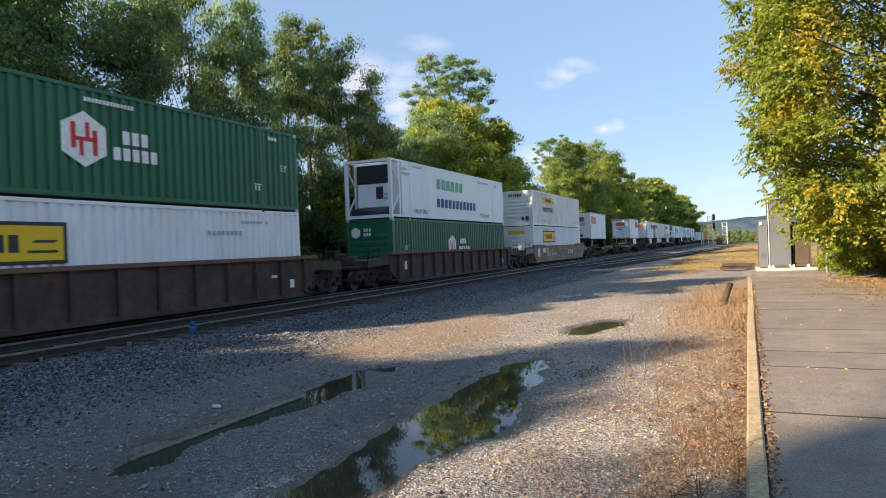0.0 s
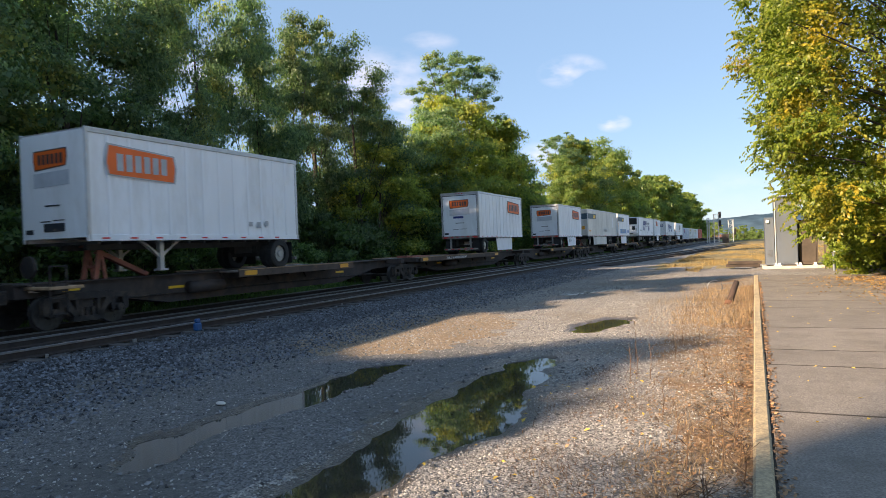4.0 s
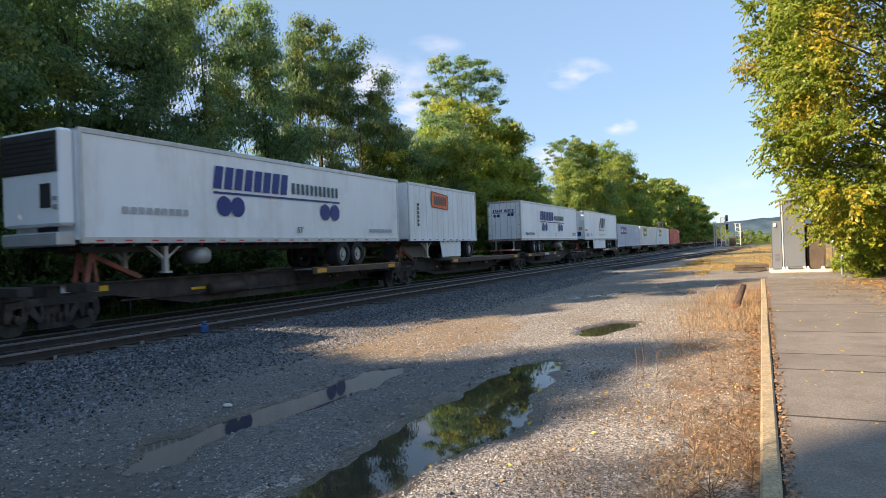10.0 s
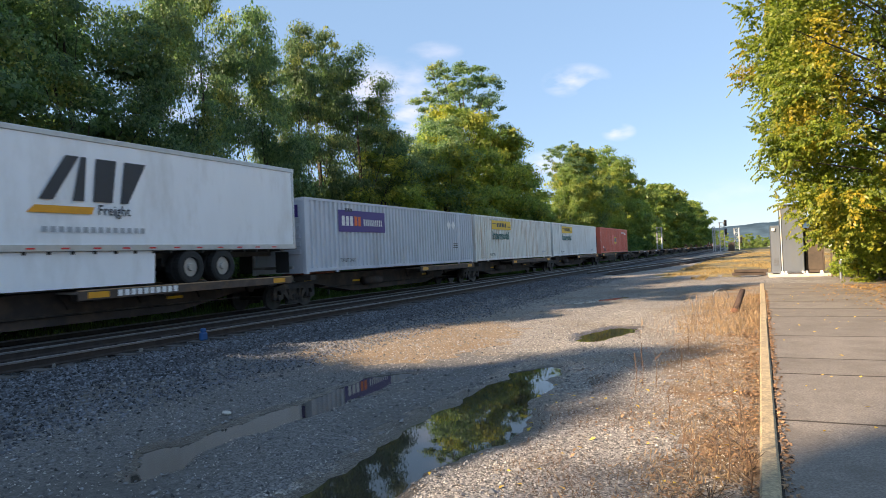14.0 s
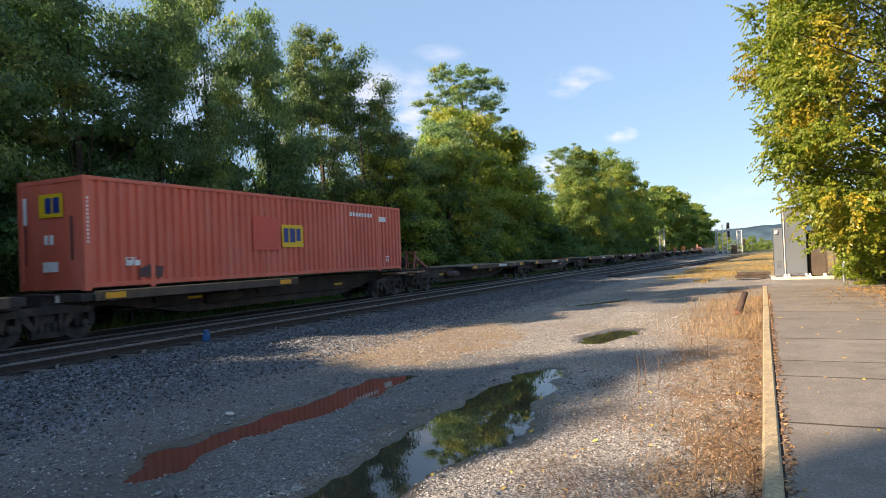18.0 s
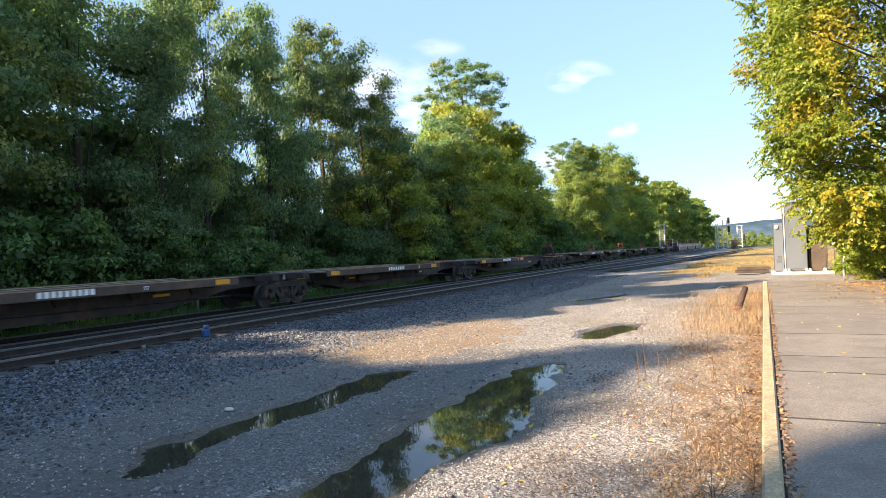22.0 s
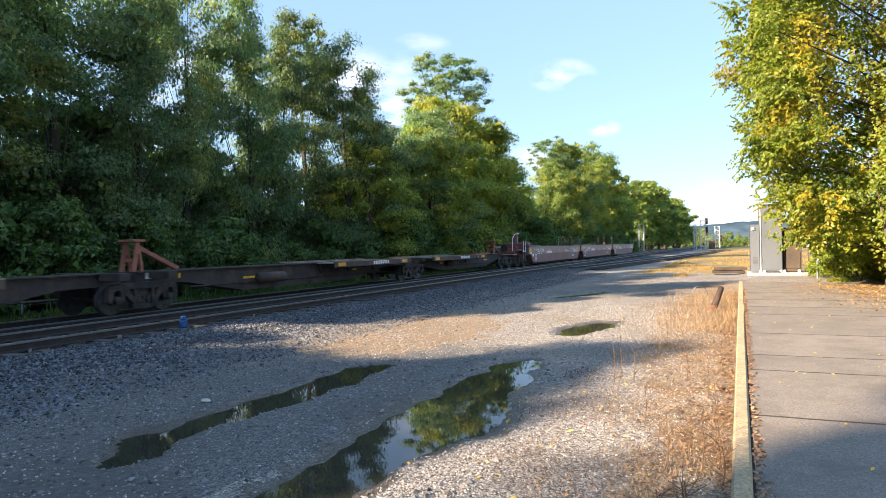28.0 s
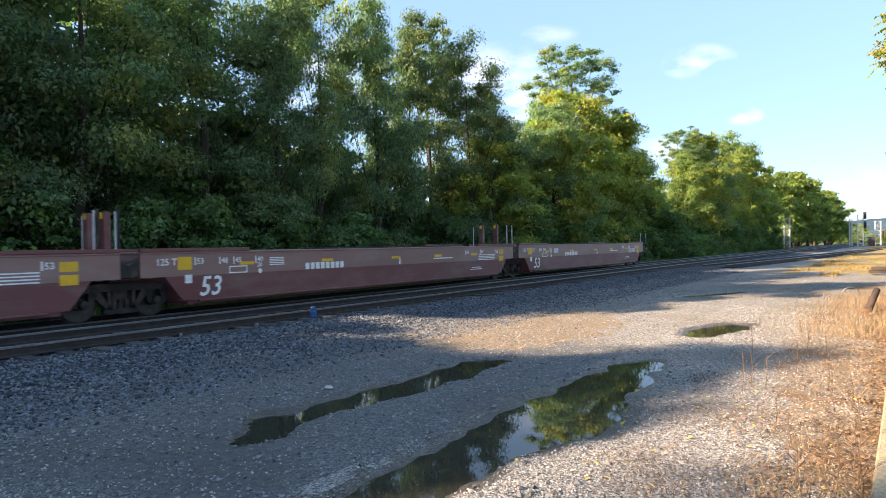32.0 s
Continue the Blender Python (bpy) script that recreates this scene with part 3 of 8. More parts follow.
def leaf_cards(rng, centres, normals, size, narrow=0.62):
    """A folded four-cornered blade at each centre, facing about its normal."""
    n = len(centres)
    nrm = normals / np.linalg.norm(normals, axis=1, keepdims=True)
    t = rng.normal(size=(n, 3))
    t[:, 2] -= 0.5
    t -= nrm * np.sum(t * nrm, 1, keepdims=True)
    t /= np.linalg.norm(t, axis=1, keepdims=True) + 1e-9
    b = np.cross(nrm, t)
    s = size * (0.6 + 0.8 * rng.random((n, 1)))
    base, tip = centres - t * s * 0.5, centres + t * s * 0.5
    left, right = centres + b * s * narrow * 0.5 + nrm * s * 0.12, centres - b * s * narrow * 0.5 + nrm * s * 0.12
    v = np.stack([base, left, tip, right], 1).reshape(-1, 3)
    return v, np.arange(4 * n).reshape(n, 4)


def limb(pts, radii, n=7):
    """A bent tapering limb: rings joined by quads."""
    vs, qs = [], []
    for k, (p, r) in enumerate(zip(pts, radii)):
        d = (Vector(pts[min(k + 1, len(pts) - 1)]) - Vector(pts[max(k - 1, 0)])).normalized()
        s = d.orthogonal().normalized()
        q = d.cross(s)
        for i in range(n):
            a = 2 * math.pi * i / n
            vs.append(tuple(Vector(p) + (s * math.cos(a) + q * math.sin(a)) * r))
    for k in range(len(pts) - 1):
        for i in range(n):
            qs.append((k * n + i, k * n + (i + 1) % n, (k + 1) * n + (i + 1) % n, (k + 1) * n + i))
    return vs, qs


def tree_meshes(seed, height, spread, leaves, leaf, material, low=0.18, clumps=42, lean=0.0, shape="round", bough=2, tuft=1.0, deep=8):
    """Trunk with limbs, and a crown of leaf clumps on the ends of the limbs."""
    rng = np.random.default_rng(seed)
    vs, qs = [], []

    def add(pts, radii, n=7):
        v, q = limb(pts, radii, n)
        k = len(vs)
        vs.extend(v)
        qs.extend([tuple(i + k for i in f) for f in q])

    r0 = height * 0.017
    spine = [(lean * (h ** 2) * height + 0.25 * math.sin(3 * h + seed), 0.22 * math.sin(4 * h + 2 * seed), h * height * (0.82 if shape == "top" else 0.72)) for h in np.linspace(0, 1, 8)]
    add(spine, [r0 * (1.25 - 1.1 * h) for h in np.linspace(0, 1, 8)], 9)
    pts, rad = [], []
    boughs = []
    for i in range(clumps):
        h = low + (1 - low) * (i + rng.random()) / clumps
        width = {"round": math.sin(math.pi * min(1, 0.12 + 0.84 * h)) ** 0.55, "top": math.sqrt(max(0.06, 1 - ((h - 0.83) / 0.24) ** 2)), "bush": math.sqrt(max(0.05, 1 - h * h))}[shape]
        a = rng.random() * 6.283
        rr = spread * width * (0.08 + 0.92 * math.sqrt(rng.random()))
        s = spine[min(7, int(h * 7))]
        c = np.array([s[0] + rr * math.cos(a), s[1] + rr * math.sin(a), h * height * 0.93 + rng.normal(0, 0.03) * height])
        if shape == "round" and bough > 1:      # clumps gather round boughs, with darker gaps between
            if i % bough == 0:
                boughs.append(c)
            else:
                c = boughs[-1] + rng.normal(0, 0.17, 3) * spread * np.array((1, 1, 0.8))
        pts.append(c)
        rad.append(tuft * spread * (0.20 + 0.17 * rng.random()) * (1 - 0.35 * max(0, h - 0.5)))
        if i % (6 if shape == "round" else 9 if shape == "top" else 3) == 0:
            k = max(0.06, h - 0.22)
            s0 = spine[min(7, int(k * 7))]
            mid = (0.5 * (s0[0] + c[0]), 0.5 * (s0[1] + c[1]), 0.45 * s0[2] + 0.55 * c[2] - 0.02 * height)
            add([s0, mid, tuple(c)], [r0 * 0.42 * (1.15 - h), r0 * 0.26 * (1.15 - h), r0 * 0.08], 5)
    pts, rad = np.array(pts), np.array(rad)
    pick = rng.choice(len(pts), leaves, p=rad ** 2 / np.sum(rad ** 2))
    d = rng.normal(size=(leaves, 3))
    d /= np.linalg.norm(d, axis=1, keepdims=True)
    d[:, 2] = np.where(d[:, 2] < -0.35, -0.4 * d[:, 2], d[:, 2])
    dist = 0.25 + 0.95 * rng.random((leaves, 1)) ** 0.7
    plate = np.stack([rng.uniform(0.75, 1.45, len(pts)), rng.uniform(0.75, 1.45, len(pts)), rng.uniform(0.4, 0.85, len(pts))], 1)     # sprays, flatter or fuller
    c = pts[pick] + d * rad[pick][:, None] * dist * plate[pick]
    c[:, 2] = np.maximum(c[:, 2], 0.06)
    nrm = d + rng.normal(0, 0.45, (leaves, 3)) + (0, 0, 0.35)
    v, q = leaf_cards(rng, c, nrm, leaf * 1.3, 0.5)
    inner = leaves // deep      # larger shaded leaves deep in the clumps
    pick = rng.choice(len(pts), inner)
    c = pts[pick] + np.clip(rng.normal(0, 0.33, (inner, 3)), -0.6, 0.6) * rad[pick][:, None]
    c[:, 2] = np.maximum(c[:, 2], 0.1)
    v2, q2 = leaf_cards(rng, c, rng.normal(size=(inner, 3)) + (0.4, -0.4, 0.3), leaf * 1.9, 0.75)
    v, q = np.concatenate([v, v2]), np.concatenate([q, q2 + len(v)])
    trunk = mesh_from("trunk", vs, qs, M_BARK, True)
    crown = mesh_from("crown", v, q, material)
    return trunk, crown


TREES = {
    "broad": tree_meshes(1, 16, 4.2, 54000, 0.115, M_LEAF, low=0.05, clumps=105),
    "broad_b": tree_meshes(2, 15, 3.9, 52000, 0.115, M_LEAF, low=0.05, clumps=100),
    "dense": tree_meshes(3, 13, 3.7, 46000, 0.112, M_LEAF, low=0.03, clumps=95),
    "turning": tree_meshes(4, 14, 4.2, 26000, 0.18, M_LEAF_YELLOW, low=0.05, clumps=66, bough=1),
    "mid": tree_meshes(12, 15, 4.3, 26000, 0.19, M_LEAF_FAR, low=0.05, clumps=70, bough=1),
    "shade": tree_meshes(14, 15, 3.9, 10000, 0.43, M_LEAF, low=0.03, clumps=90, bough=1, deep=14),
    "screen": tree_meshes(15, 12, 3.8, 6500, 0.38, M_LEAF, low=0.02, clumps=70),
    "airy": tree_meshes(5, 18, 3.3, 22000, 0.105, M_LEAF, low=0.70, clumps=120, shape="top", tuft=0.58),
    # yellow leaves stand in for sunlight inside the wood
    "lit": tree_meshes(16, 14, 3.5, 11000, 0.24, M_LEAF_YELLOW, low=0.1, clumps=60),
    "lofty": tree_meshes(17, 26, 2.9, 6000, 0.43, M_LEAF, low=0.84, clumps=40, shape="top", deep=14),
    "back": tree_meshes(6, 16, 4.6, 7000, 0.36, M_LEAF_FAR, low=0.15),
    "back_b": tree_meshes(7, 17, 4.4, 5200, 0.46, M_LEAF_YELLOW, low=0.2),
    "bush": tree_meshes(8, 3.2, 2.0, 5500, 0.125, M_LEAF_BUSH, low=0.02, clumps=26, shape="bush"),
    "bush_b": tree_meshes(9, 4.6, 2.2, 6500, 0.135, M_LEAF_BUSH, low=0.02, clumps=30, shape="bush"),
}
TREE_WORDS = {
    "broad": "tall leafy deciduous tree at the woodland edge, deep green", "broad_b": "broad deciduous woodland tree with dense dark foliage",
    "dense": "bushy green deciduous tree clothed to the ground", "turning": "deciduous tree with foliage turning yellow-green",
    "shade": "dense unseen tree at the woodland edge, set for the shade it casts", "screen": "dark leafy tree filling the depth of the wood",
    "lit": "yellow-green tree coloured as sunlit, behind the wood's front row", "lofty": "unseen tall high-crowned tree added to shade the near platform",
    "mid": "leafy deciduous tree further along the wood", "airy": "tall slender tree with open airy crown above the wood", "back": "green tree in the depth of the wood", "back_b": "yellowing tree in the depth of the wood",
    "bush": "low green bush along the wood's edge", "bush_b": "tall leafy shrub along the wood's edge",
}


def plant(kind, x, y, size=1.0, turn=0.0, group="trees of the wood", slim=1.0):
    trunk, crown = TREES[kind]
    bush = kind.startswith("bush")
    root = thing("bush" if bush else "tree", TREE_WORDS[kind], "bush" if bush else "tree", "bushes of the wood" if bush else group)
    root.matrix_basis = pose(x, y, ground_z(x, y) - 0.05, 0, 0, turn) @ Matrix.Diagonal((size * slim, size * slim, size, 1))
    again("trunk", trunk, root)
    again("crown", crown, root)
    return root


NOMINAL = {"lit": 14, "lofty": 26, "mid": 15, "shade": 15, "screen": 12, "broad": 16, "broad_b": 15, "dense": 13, "turning": 14, "airy": 18, "back": 16, "back_b": 17, "bush": 3.2, "bush_b": 4.6}
# treetop heights by y; below 0 the unseen trees are shaped for their shadows
SKY_Y = (-200, -35, -33.5, -32, -24, -22, -18.5, -17.0, -15, -12, -8, -5.0, -2.2, -0.5, 26, 34.5, 38, 43, 46.5, 50, 66, 71, 79, 86, 90, 95, 109, 136, 158, 216, 376, 470)
SKY_H = (25, 25, 22, 16.2, 16.2, 15.4, 15.0, 13.8, 12.8, 12.0, 10.6, 10.2, 10.4, 17.2, 17.2, 15.8, 15.2, 14.4, 14.2, 14.8, 14.5, 12.2, 11.6, 12.0, 15.5, 17.6, 19.6, 20.8, 20.6, 20.6, 20.0, 11)


def wood():
    rng, own = random.Random(11), random.Random(77)
    height = lambda y: float(np.interp(y, SKY_Y, SKY_H))
    y = -110.0
    while y < 330:      # front row
        step = 4.2 if 0 < y < 50 else 4.6 if 0 < y < 130 else 2.2 if -24 < y < -1 else 2.6 if -45 < y < 0 else 6.0
        h = height(y) * rng.uniform(0.84, 1.04)
        x = -23.4 + track_shift(y) + (rng.uniform(-1.4, 1.2) if y < 50 else rng.uniform(-1.8, 1.6))
        k = rng.choice(("broad", "broad_b", "dense", "broad") if y < 34 else ("mid", "broad_b", "dense", "dense"))
        if y > 130 or y < -48:
            k = rng.choice(("back", "back_b", "back"))
        elif y < 0:
            k, h = "shade", height(y) * rng.uniform(0.98, 1.03)
        elif 50 < y < 75 or 84 < y < 130:
            k = rng.choice(("turning", "turning", "mid"))
        elif y > 60:
            k = "mid"
        slim = own.uniform(0.86, 1.02) if 0 <= y < 17 else own.uniform(0.5, 0.64) if 22 < y < 34 else own.uniform(0.78, 0.96) if 34 <= y < 50 else own.uniform(0.66, 0.88) if 0 <= y < 50 else 0.72 if -24 < y < 2 else 1.0
        if 50 < y < 175:
            h *= own.uniform(0.8, 1.08)
            x += own.uniform(-2.0, 0.0)
            slim = own.uniform(0.62, 0.8)
        if 48 < y < 76:
            h, slim = height(y) * own.uniform(0.94, 1.08), own.uniform(0.82, 1.0)
        plant(k, x, y, h / NOMINAL[k], rng.uniform(0, 360), slim=slim)
        y += step * rng.uniform(0.8, 1.2)
    y = -106.0
    while y < 260:      # second row, lower and open
        k = rng.choice(("back", "back", "back_b"))
        h = height(y) * (rng.uniform(0.84, 0.95) if y < 60 else rng.uniform(0.26, 0.4)) if y > 0 else min(height(y), 15)
        if -30 < y < -10:
            h = 8
        if -4 < y < 60:
            k = "screen" if y < 20 or own.random() < 0.25 else "lit"
            h *= own.uniform(0.84, 1.04) if y < 20 else own.uniform(0.62, 0.8) if y < 30 else own.uniform(0.3, 0.42)
        plant(k, -29.5 + track_shift(y) + rng.uniform(-1.2, 1.2), y + rng.uniform(-1.5, 1.5), h / NOMINAL[k], rng.uniform(0, 360))
        y += 5.0 if 0 < y < 60 else 6.5
    y = -40.0
    while y < 150:      # undergrowth that closes the wood low down
        if y > 0:
            plant("screen", -26.6 + track_shift(y) + rng.uniform(-0.6, 0.6), y + 2.2, rng.uniform(0.5, 0.68) * (1.3 if y < 18 else 1.0), rng.uniform(0, 360))
        plant("bush_b", -26.4 + track_shift(y) + rng.uniform(-0.8, 0.8), y, rng.uniform(1.1, 1.6), rng.uniform(0, 360))
        plant("back", -34 + track_shift(y) + rng.uniform(-1, 1), y + 2, rng.uniform(0.45, 0.6) * (1.75 if -4 < y < 10 else 1.15 if 0 < y < 22 else 0.62 if 0 < y < 100 else 1.0), rng.uniform(0, 360))
        y += 4.4
    y = -58.0
    while y < 150:      # shrub belt in front
        k = rng.choice(("bush", "bush", "bush_b"))
        s = rng.uniform(0.7, 1.25)
        if -26 < y < -12:
            s *= 0.7
        plant(k, -20.9 + track_shift(y) + rng.uniform(-0.4, 0.3), y, s, rng.uniform(0, 360))
        y += (2.6 if 0 < y < 80 else 4.2) * rng.uniform(0.8, 1.2)
    # single trees: those that stand out, and unseen ones added for shade
    plant("airy", -24.6, 57.5, 21.3 / 18, 40, slim=1.12)
    # out-of-view trees added to block sun from platform, lot and trailer ends
    plant("lofty", -23.0, -31.4, 1.0, 25)
    plant("shade", -22.8, 1.6, 11.0 / 15, 200, slim=0.8)
    plant("shade", -22.6, -3.4, 10.2 / 15, 35, slim=0.8)
    plant("shade", -22.9, -0.9, 10.0 / 15, 120, slim=0.8)
    plant("shade", -23.6, -20.2, 17.8 / 15, 10, slim=0.55)
    plant("shade", -23.2, -23.0, 17.3 / 15, 70, slim=0.45)
    plant("airy", -25.5, 36.0, 17.6 / 18, 200, slim=0.7)
    plant("turning", -22.2, 60.0, 14.6 / 14, 80)
    plant("turning", -21.2, 37.0, 9.2 / 14, 10)
    plant("turning", -21.0, 46.0, 10.5 / 14, 130)
    plant("bush_b", -20.8, 72.0, 1.7, 60)
    plant("airy", -23.5, 94.5, 18.6 / 18, 300)
    plant("dense", -22.0, 99.0, 1.2, 300)
    # far side of the valley floor and beyond the bend
    for k in range(80):
        yy = rng.uniform(330, 640)
        xx = rng.uniform(-24, 60)
        if xx > -18 + 0.0 * yy and yy < 420:
            continue
        kind = rng.choice(("back", "back_b", "bush_b", "back"))
        plant(kind, xx, yy, rng.uniform(0.45, 0.8), rng.uniform(0, 360), "trees across the valley")
    for k in range(46):
        kind = rng.choice(("back", "back_b", "back"))
        plant(kind, rng.uniform(-40, 240), rng.uniform(560, 900), rng.uniform(0.5, 0.75), rng.uniform(0, 360), "trees across the valley")


wood()


def wood_fence():
    """A low wire fence with pale posts before the wood."""
    post = boxes((-0.04, 0.04, -0.04, 0.04, 0, 1.15), bevel=0.008)
    root = thing("fence", "low weathered wire fence with pale posts along the wood", "fence")
    me = None
    ys = [4 + 3.0 * i for i in range(22)]
    for y in ys:
        x = -19.7 + track_shift(y)
        if me is None:
            me = part("post", post, M_POST, root).data
            root.children[0].location = (x, y, ground_z(x, y) - 0.05)
        else:
            again("post", me, root, pose(x, y, ground_z(x, y) - 0.05))
    for z in (0.45, 0.75, 1.05):
        part("wire", tubes(*[((-19.7 + track_shift(a), a, z + ground_z(-19.7, a)), (-19.7 + track_shift(b), b, z + ground_z(-19.7, b)), 0.007) for a, b in zip(ys, ys[1:])], n=4), M_POST, root)


M_POST = mat("weathered_post", (0.17, 0.165, 0.155), 0.85, var=0.25, scale=8)
wood_fence()


# ---- the trees over the platform's edge ----


M_LEAF_AMBER = leaf_mat("leaf_amber", (0.22, 0.19, 0.025), (0.55, 0.36, 0.035), (0.65, 0.27, 0.03), 0.25, 0.5)


def ailanthus():
    """Feathered leaves: a stalk with pairs of narrow leaflets, in a crown that leans over the platform."""
    rng = np.random.default_rng(21)
    root = thing("tree", "tall tree-of-heaven with feathered leaves turning yellow and orange", "tree", "trees by the platform", (6.2, 27.0, 0.1))
    vs, qs = [], []
    ends = []
    for k in range(46):
        h = 1.2 + 12.3 * (k + rng.random()) / 46
        left = float(np.interp(h, (1.0, 2.0, 3.2, 5, 7, 9, 11, 14), (3.2, 2.0, 1.15, 0.75, 0.45, 0.25, 0.15, 0.8)))
        depth = rng.uniform(-4.0, 3.5)
        x = left + 0.9 + (8.5 - left) * rng.random() ** 1.5
        ends.append((x - 6.2, depth, h))
    for k in range(30):
        h = 1.5 + 11.5 * rng.random()
        left = float(np.interp(h, (1.0, 2.0, 3.2, 5, 7, 9, 11, 14), (3.2, 2.0, 1.15, 0.75, 0.45, 0.25, 0.15, 0.8)))
        ends.append((left + rng.uniform(0.3, 1.4) - 6.2, rng.uniform(-2.5, 2.0), h))

    def add(pts, radii, n):
        v, q = limb(pts, radii, n)
        o = len(vs)
        vs.extend(v)
        qs.extend([tuple(i + o for i in f) for f in q])

    for base in ((0, 0), (1.2, -1.0), (2.0, 1.6)):
        add([(base[0], base[1], 0), (base[0] - 0.2, base[1], 3.5), (base[0] - 0.5, base[1] + 0.2, 7.5), (base[0] - 0.9, base[1], 12)], (0.17, 0.14, 0.09, 0.03), 8)
    for x, y, z in ends[::2]:
        add([(-0.2, 0, max(0.8, z * 0.72)), (x * 0.5, y * 0.5, z * 0.9), (x, y, z)], (0.06, 0.035, 0.012), 5)
    trunk = mesh_from("trunk", vs, qs, M_BARK, True)
    again("trunk", trunk, root)
    cs, ts, ns, ln = [], [], [], []
    for x, y, z in ends:
        c0 = np.array((x, y, z))
        m = int(46 + 24 * rng.random())
        for j in range(m):
            d = rng.normal(size=3)
            d /= np.linalg.norm(d)
            d[2] = abs(d[2]) * 0.8
            p = c0 + d * np.array((0.95, 1.1, 0.95)) * (0.25 + 0.8 * rng.random())
            out = d + np.array((-0.1, -0.2, 0.15)) + rng.normal(0, 0.8, 3)
            out /= np.linalg.norm(out)
            side = np.cross(out, (0, 0, 1.0))
            side /= np.linalg.norm(side) + 1e-6
            length = 0.42 + 0.32 * rng.random()
            for i in range(9):
                f = (i + 0.6) / 9
                stem = p + out * length * f + np.array((0, 0, -0.32 * length * f * f))
                for s in (-1, 1):
                    t = side * s * 0.55 + out * 0.35 + np.array((0, 0, -0.7)) + rng.normal(0, 0.25, 3)
                    t /= np.linalg.norm(t)
                    cs.append(stem)
                    ts.append(t)
                    ns.append(np.cross(t, rng.normal(0, 0.5, 3) + np.array((0.8, -0.5, 0.1))))
                    ln.append(0.145 * (1 - 0.4 * abs(f - 0.4)) * (0.8 + 0.4 * rng.random()))
    cs, ts, ns, ln = np.array(cs), np.array(ts), np.array(ns), np.array(ln)[:, None]
    ns /= np.linalg.norm(ns, axis=1, keepdims=True) + 1e-6
    b = np.cross(ns, ts)
    v = np.stack([cs, cs + ts * ln * 0.45 + b * ln * 0.25, cs + ts * ln, cs + ts * ln * 0.45 - b * ln * 0.25], 1).reshape(-1, 3)
    fill = []
    while len(fill) < 70000:
        h = 0.6 + 13.4 * rng.random()
        left = float(np.interp(h, (1.0, 2.0, 3.2, 5, 7, 9, 11, 14), (3.2, 2.0, 1.15, 0.75, 0.45, 0.25, 0.15, 0.8)))
        x = left + 0.9 + 8.0 * rng.random() ** 1.3
        y = rng.uniform(-2.2, 4.0)
        if noise.noise((x * 0.8, y * 0.8, h * 0.8)) > (0.02 if h < 7 else -0.2):
            fill.append((x - 6.2, y, h))
    fill = np.array(fill)
    amber = np.array([(x > -1.6 + 0.12 * abs(z - 8)) and 3.0 < z < 12.5 and noise.noise((x * 0.55, y * 0.55, z * 0.55 + 7)) > -0.12 - 0.08 * x for x, y, z in fill])
    glowing = fill[amber]
    av, aq = leaf_cards(rng, glowing, 0.8 * rng.normal(size=(len(glowing), 3)) + (-0.5, -0.9, 0.7), 0.155, 0.5)
    again("turned_leaves", mesh_from("turned_leaves", av, aq, M_LEAF_AMBER), root, None, "orange and gold leaves among the green")
    fill = fill[~amber]
    fv, fq = leaf_cards(rng, fill, 0.8 * rng.normal(size=(len(fill), 3)) + (-0.5, -0.9, 0.7), 0.155, 0.5)
    quads = np.concatenate([np.arange(len(v)).reshape(-1, 4), fq + len(v)])
    again("crown", mesh_from("crown", np.concatenate([v, fv]), quads, M_LEAF_NEAR), root)


ailanthus()


def hedge():
    rng = random.Random(5)
    spots = ((5.0, 30.5, 0.75), (6.6, 29.0, 0.9), (8.3, 27.5, 1.0), (4.3, 33.0, 0.6), (7.5, 32.0, 1.2), (9.8, 25.5, 1.2), (6.0, 35.0, 1.2), (9.6, 30.0, 1.3))
    for x, y, s in spots:
        root = thing("bush", "yellowing undergrowth bush behind the platform", "bush", "bushes by the platform")
        root.matrix_basis = pose(x, y, 0.1, 0, 0, rng.uniform(0, 360)) @ Matrix.Scale(s, 4)
        again("trunk", TREES["bush"][0], root)
        again("crown", HEDGE_CROWN, root)
    for x, y, s in ((9.5, 31.0, 0.8), (12.5, 27.0, 0.85), (8.0, 37.0, 0.7), (13, 36, 0.9)):
        root = thing("tree", "turning deciduous tree behind the platform", "tree", "trees by the platform")
        root.matrix_basis = pose(x, y, 0.1, 0, 0, rng.uniform(0, 360)) @ Matrix.Scale(s, 4)
        again("trunk", TREES["turning"][0], root)
        again("crown", TREES["turning"][1], root)


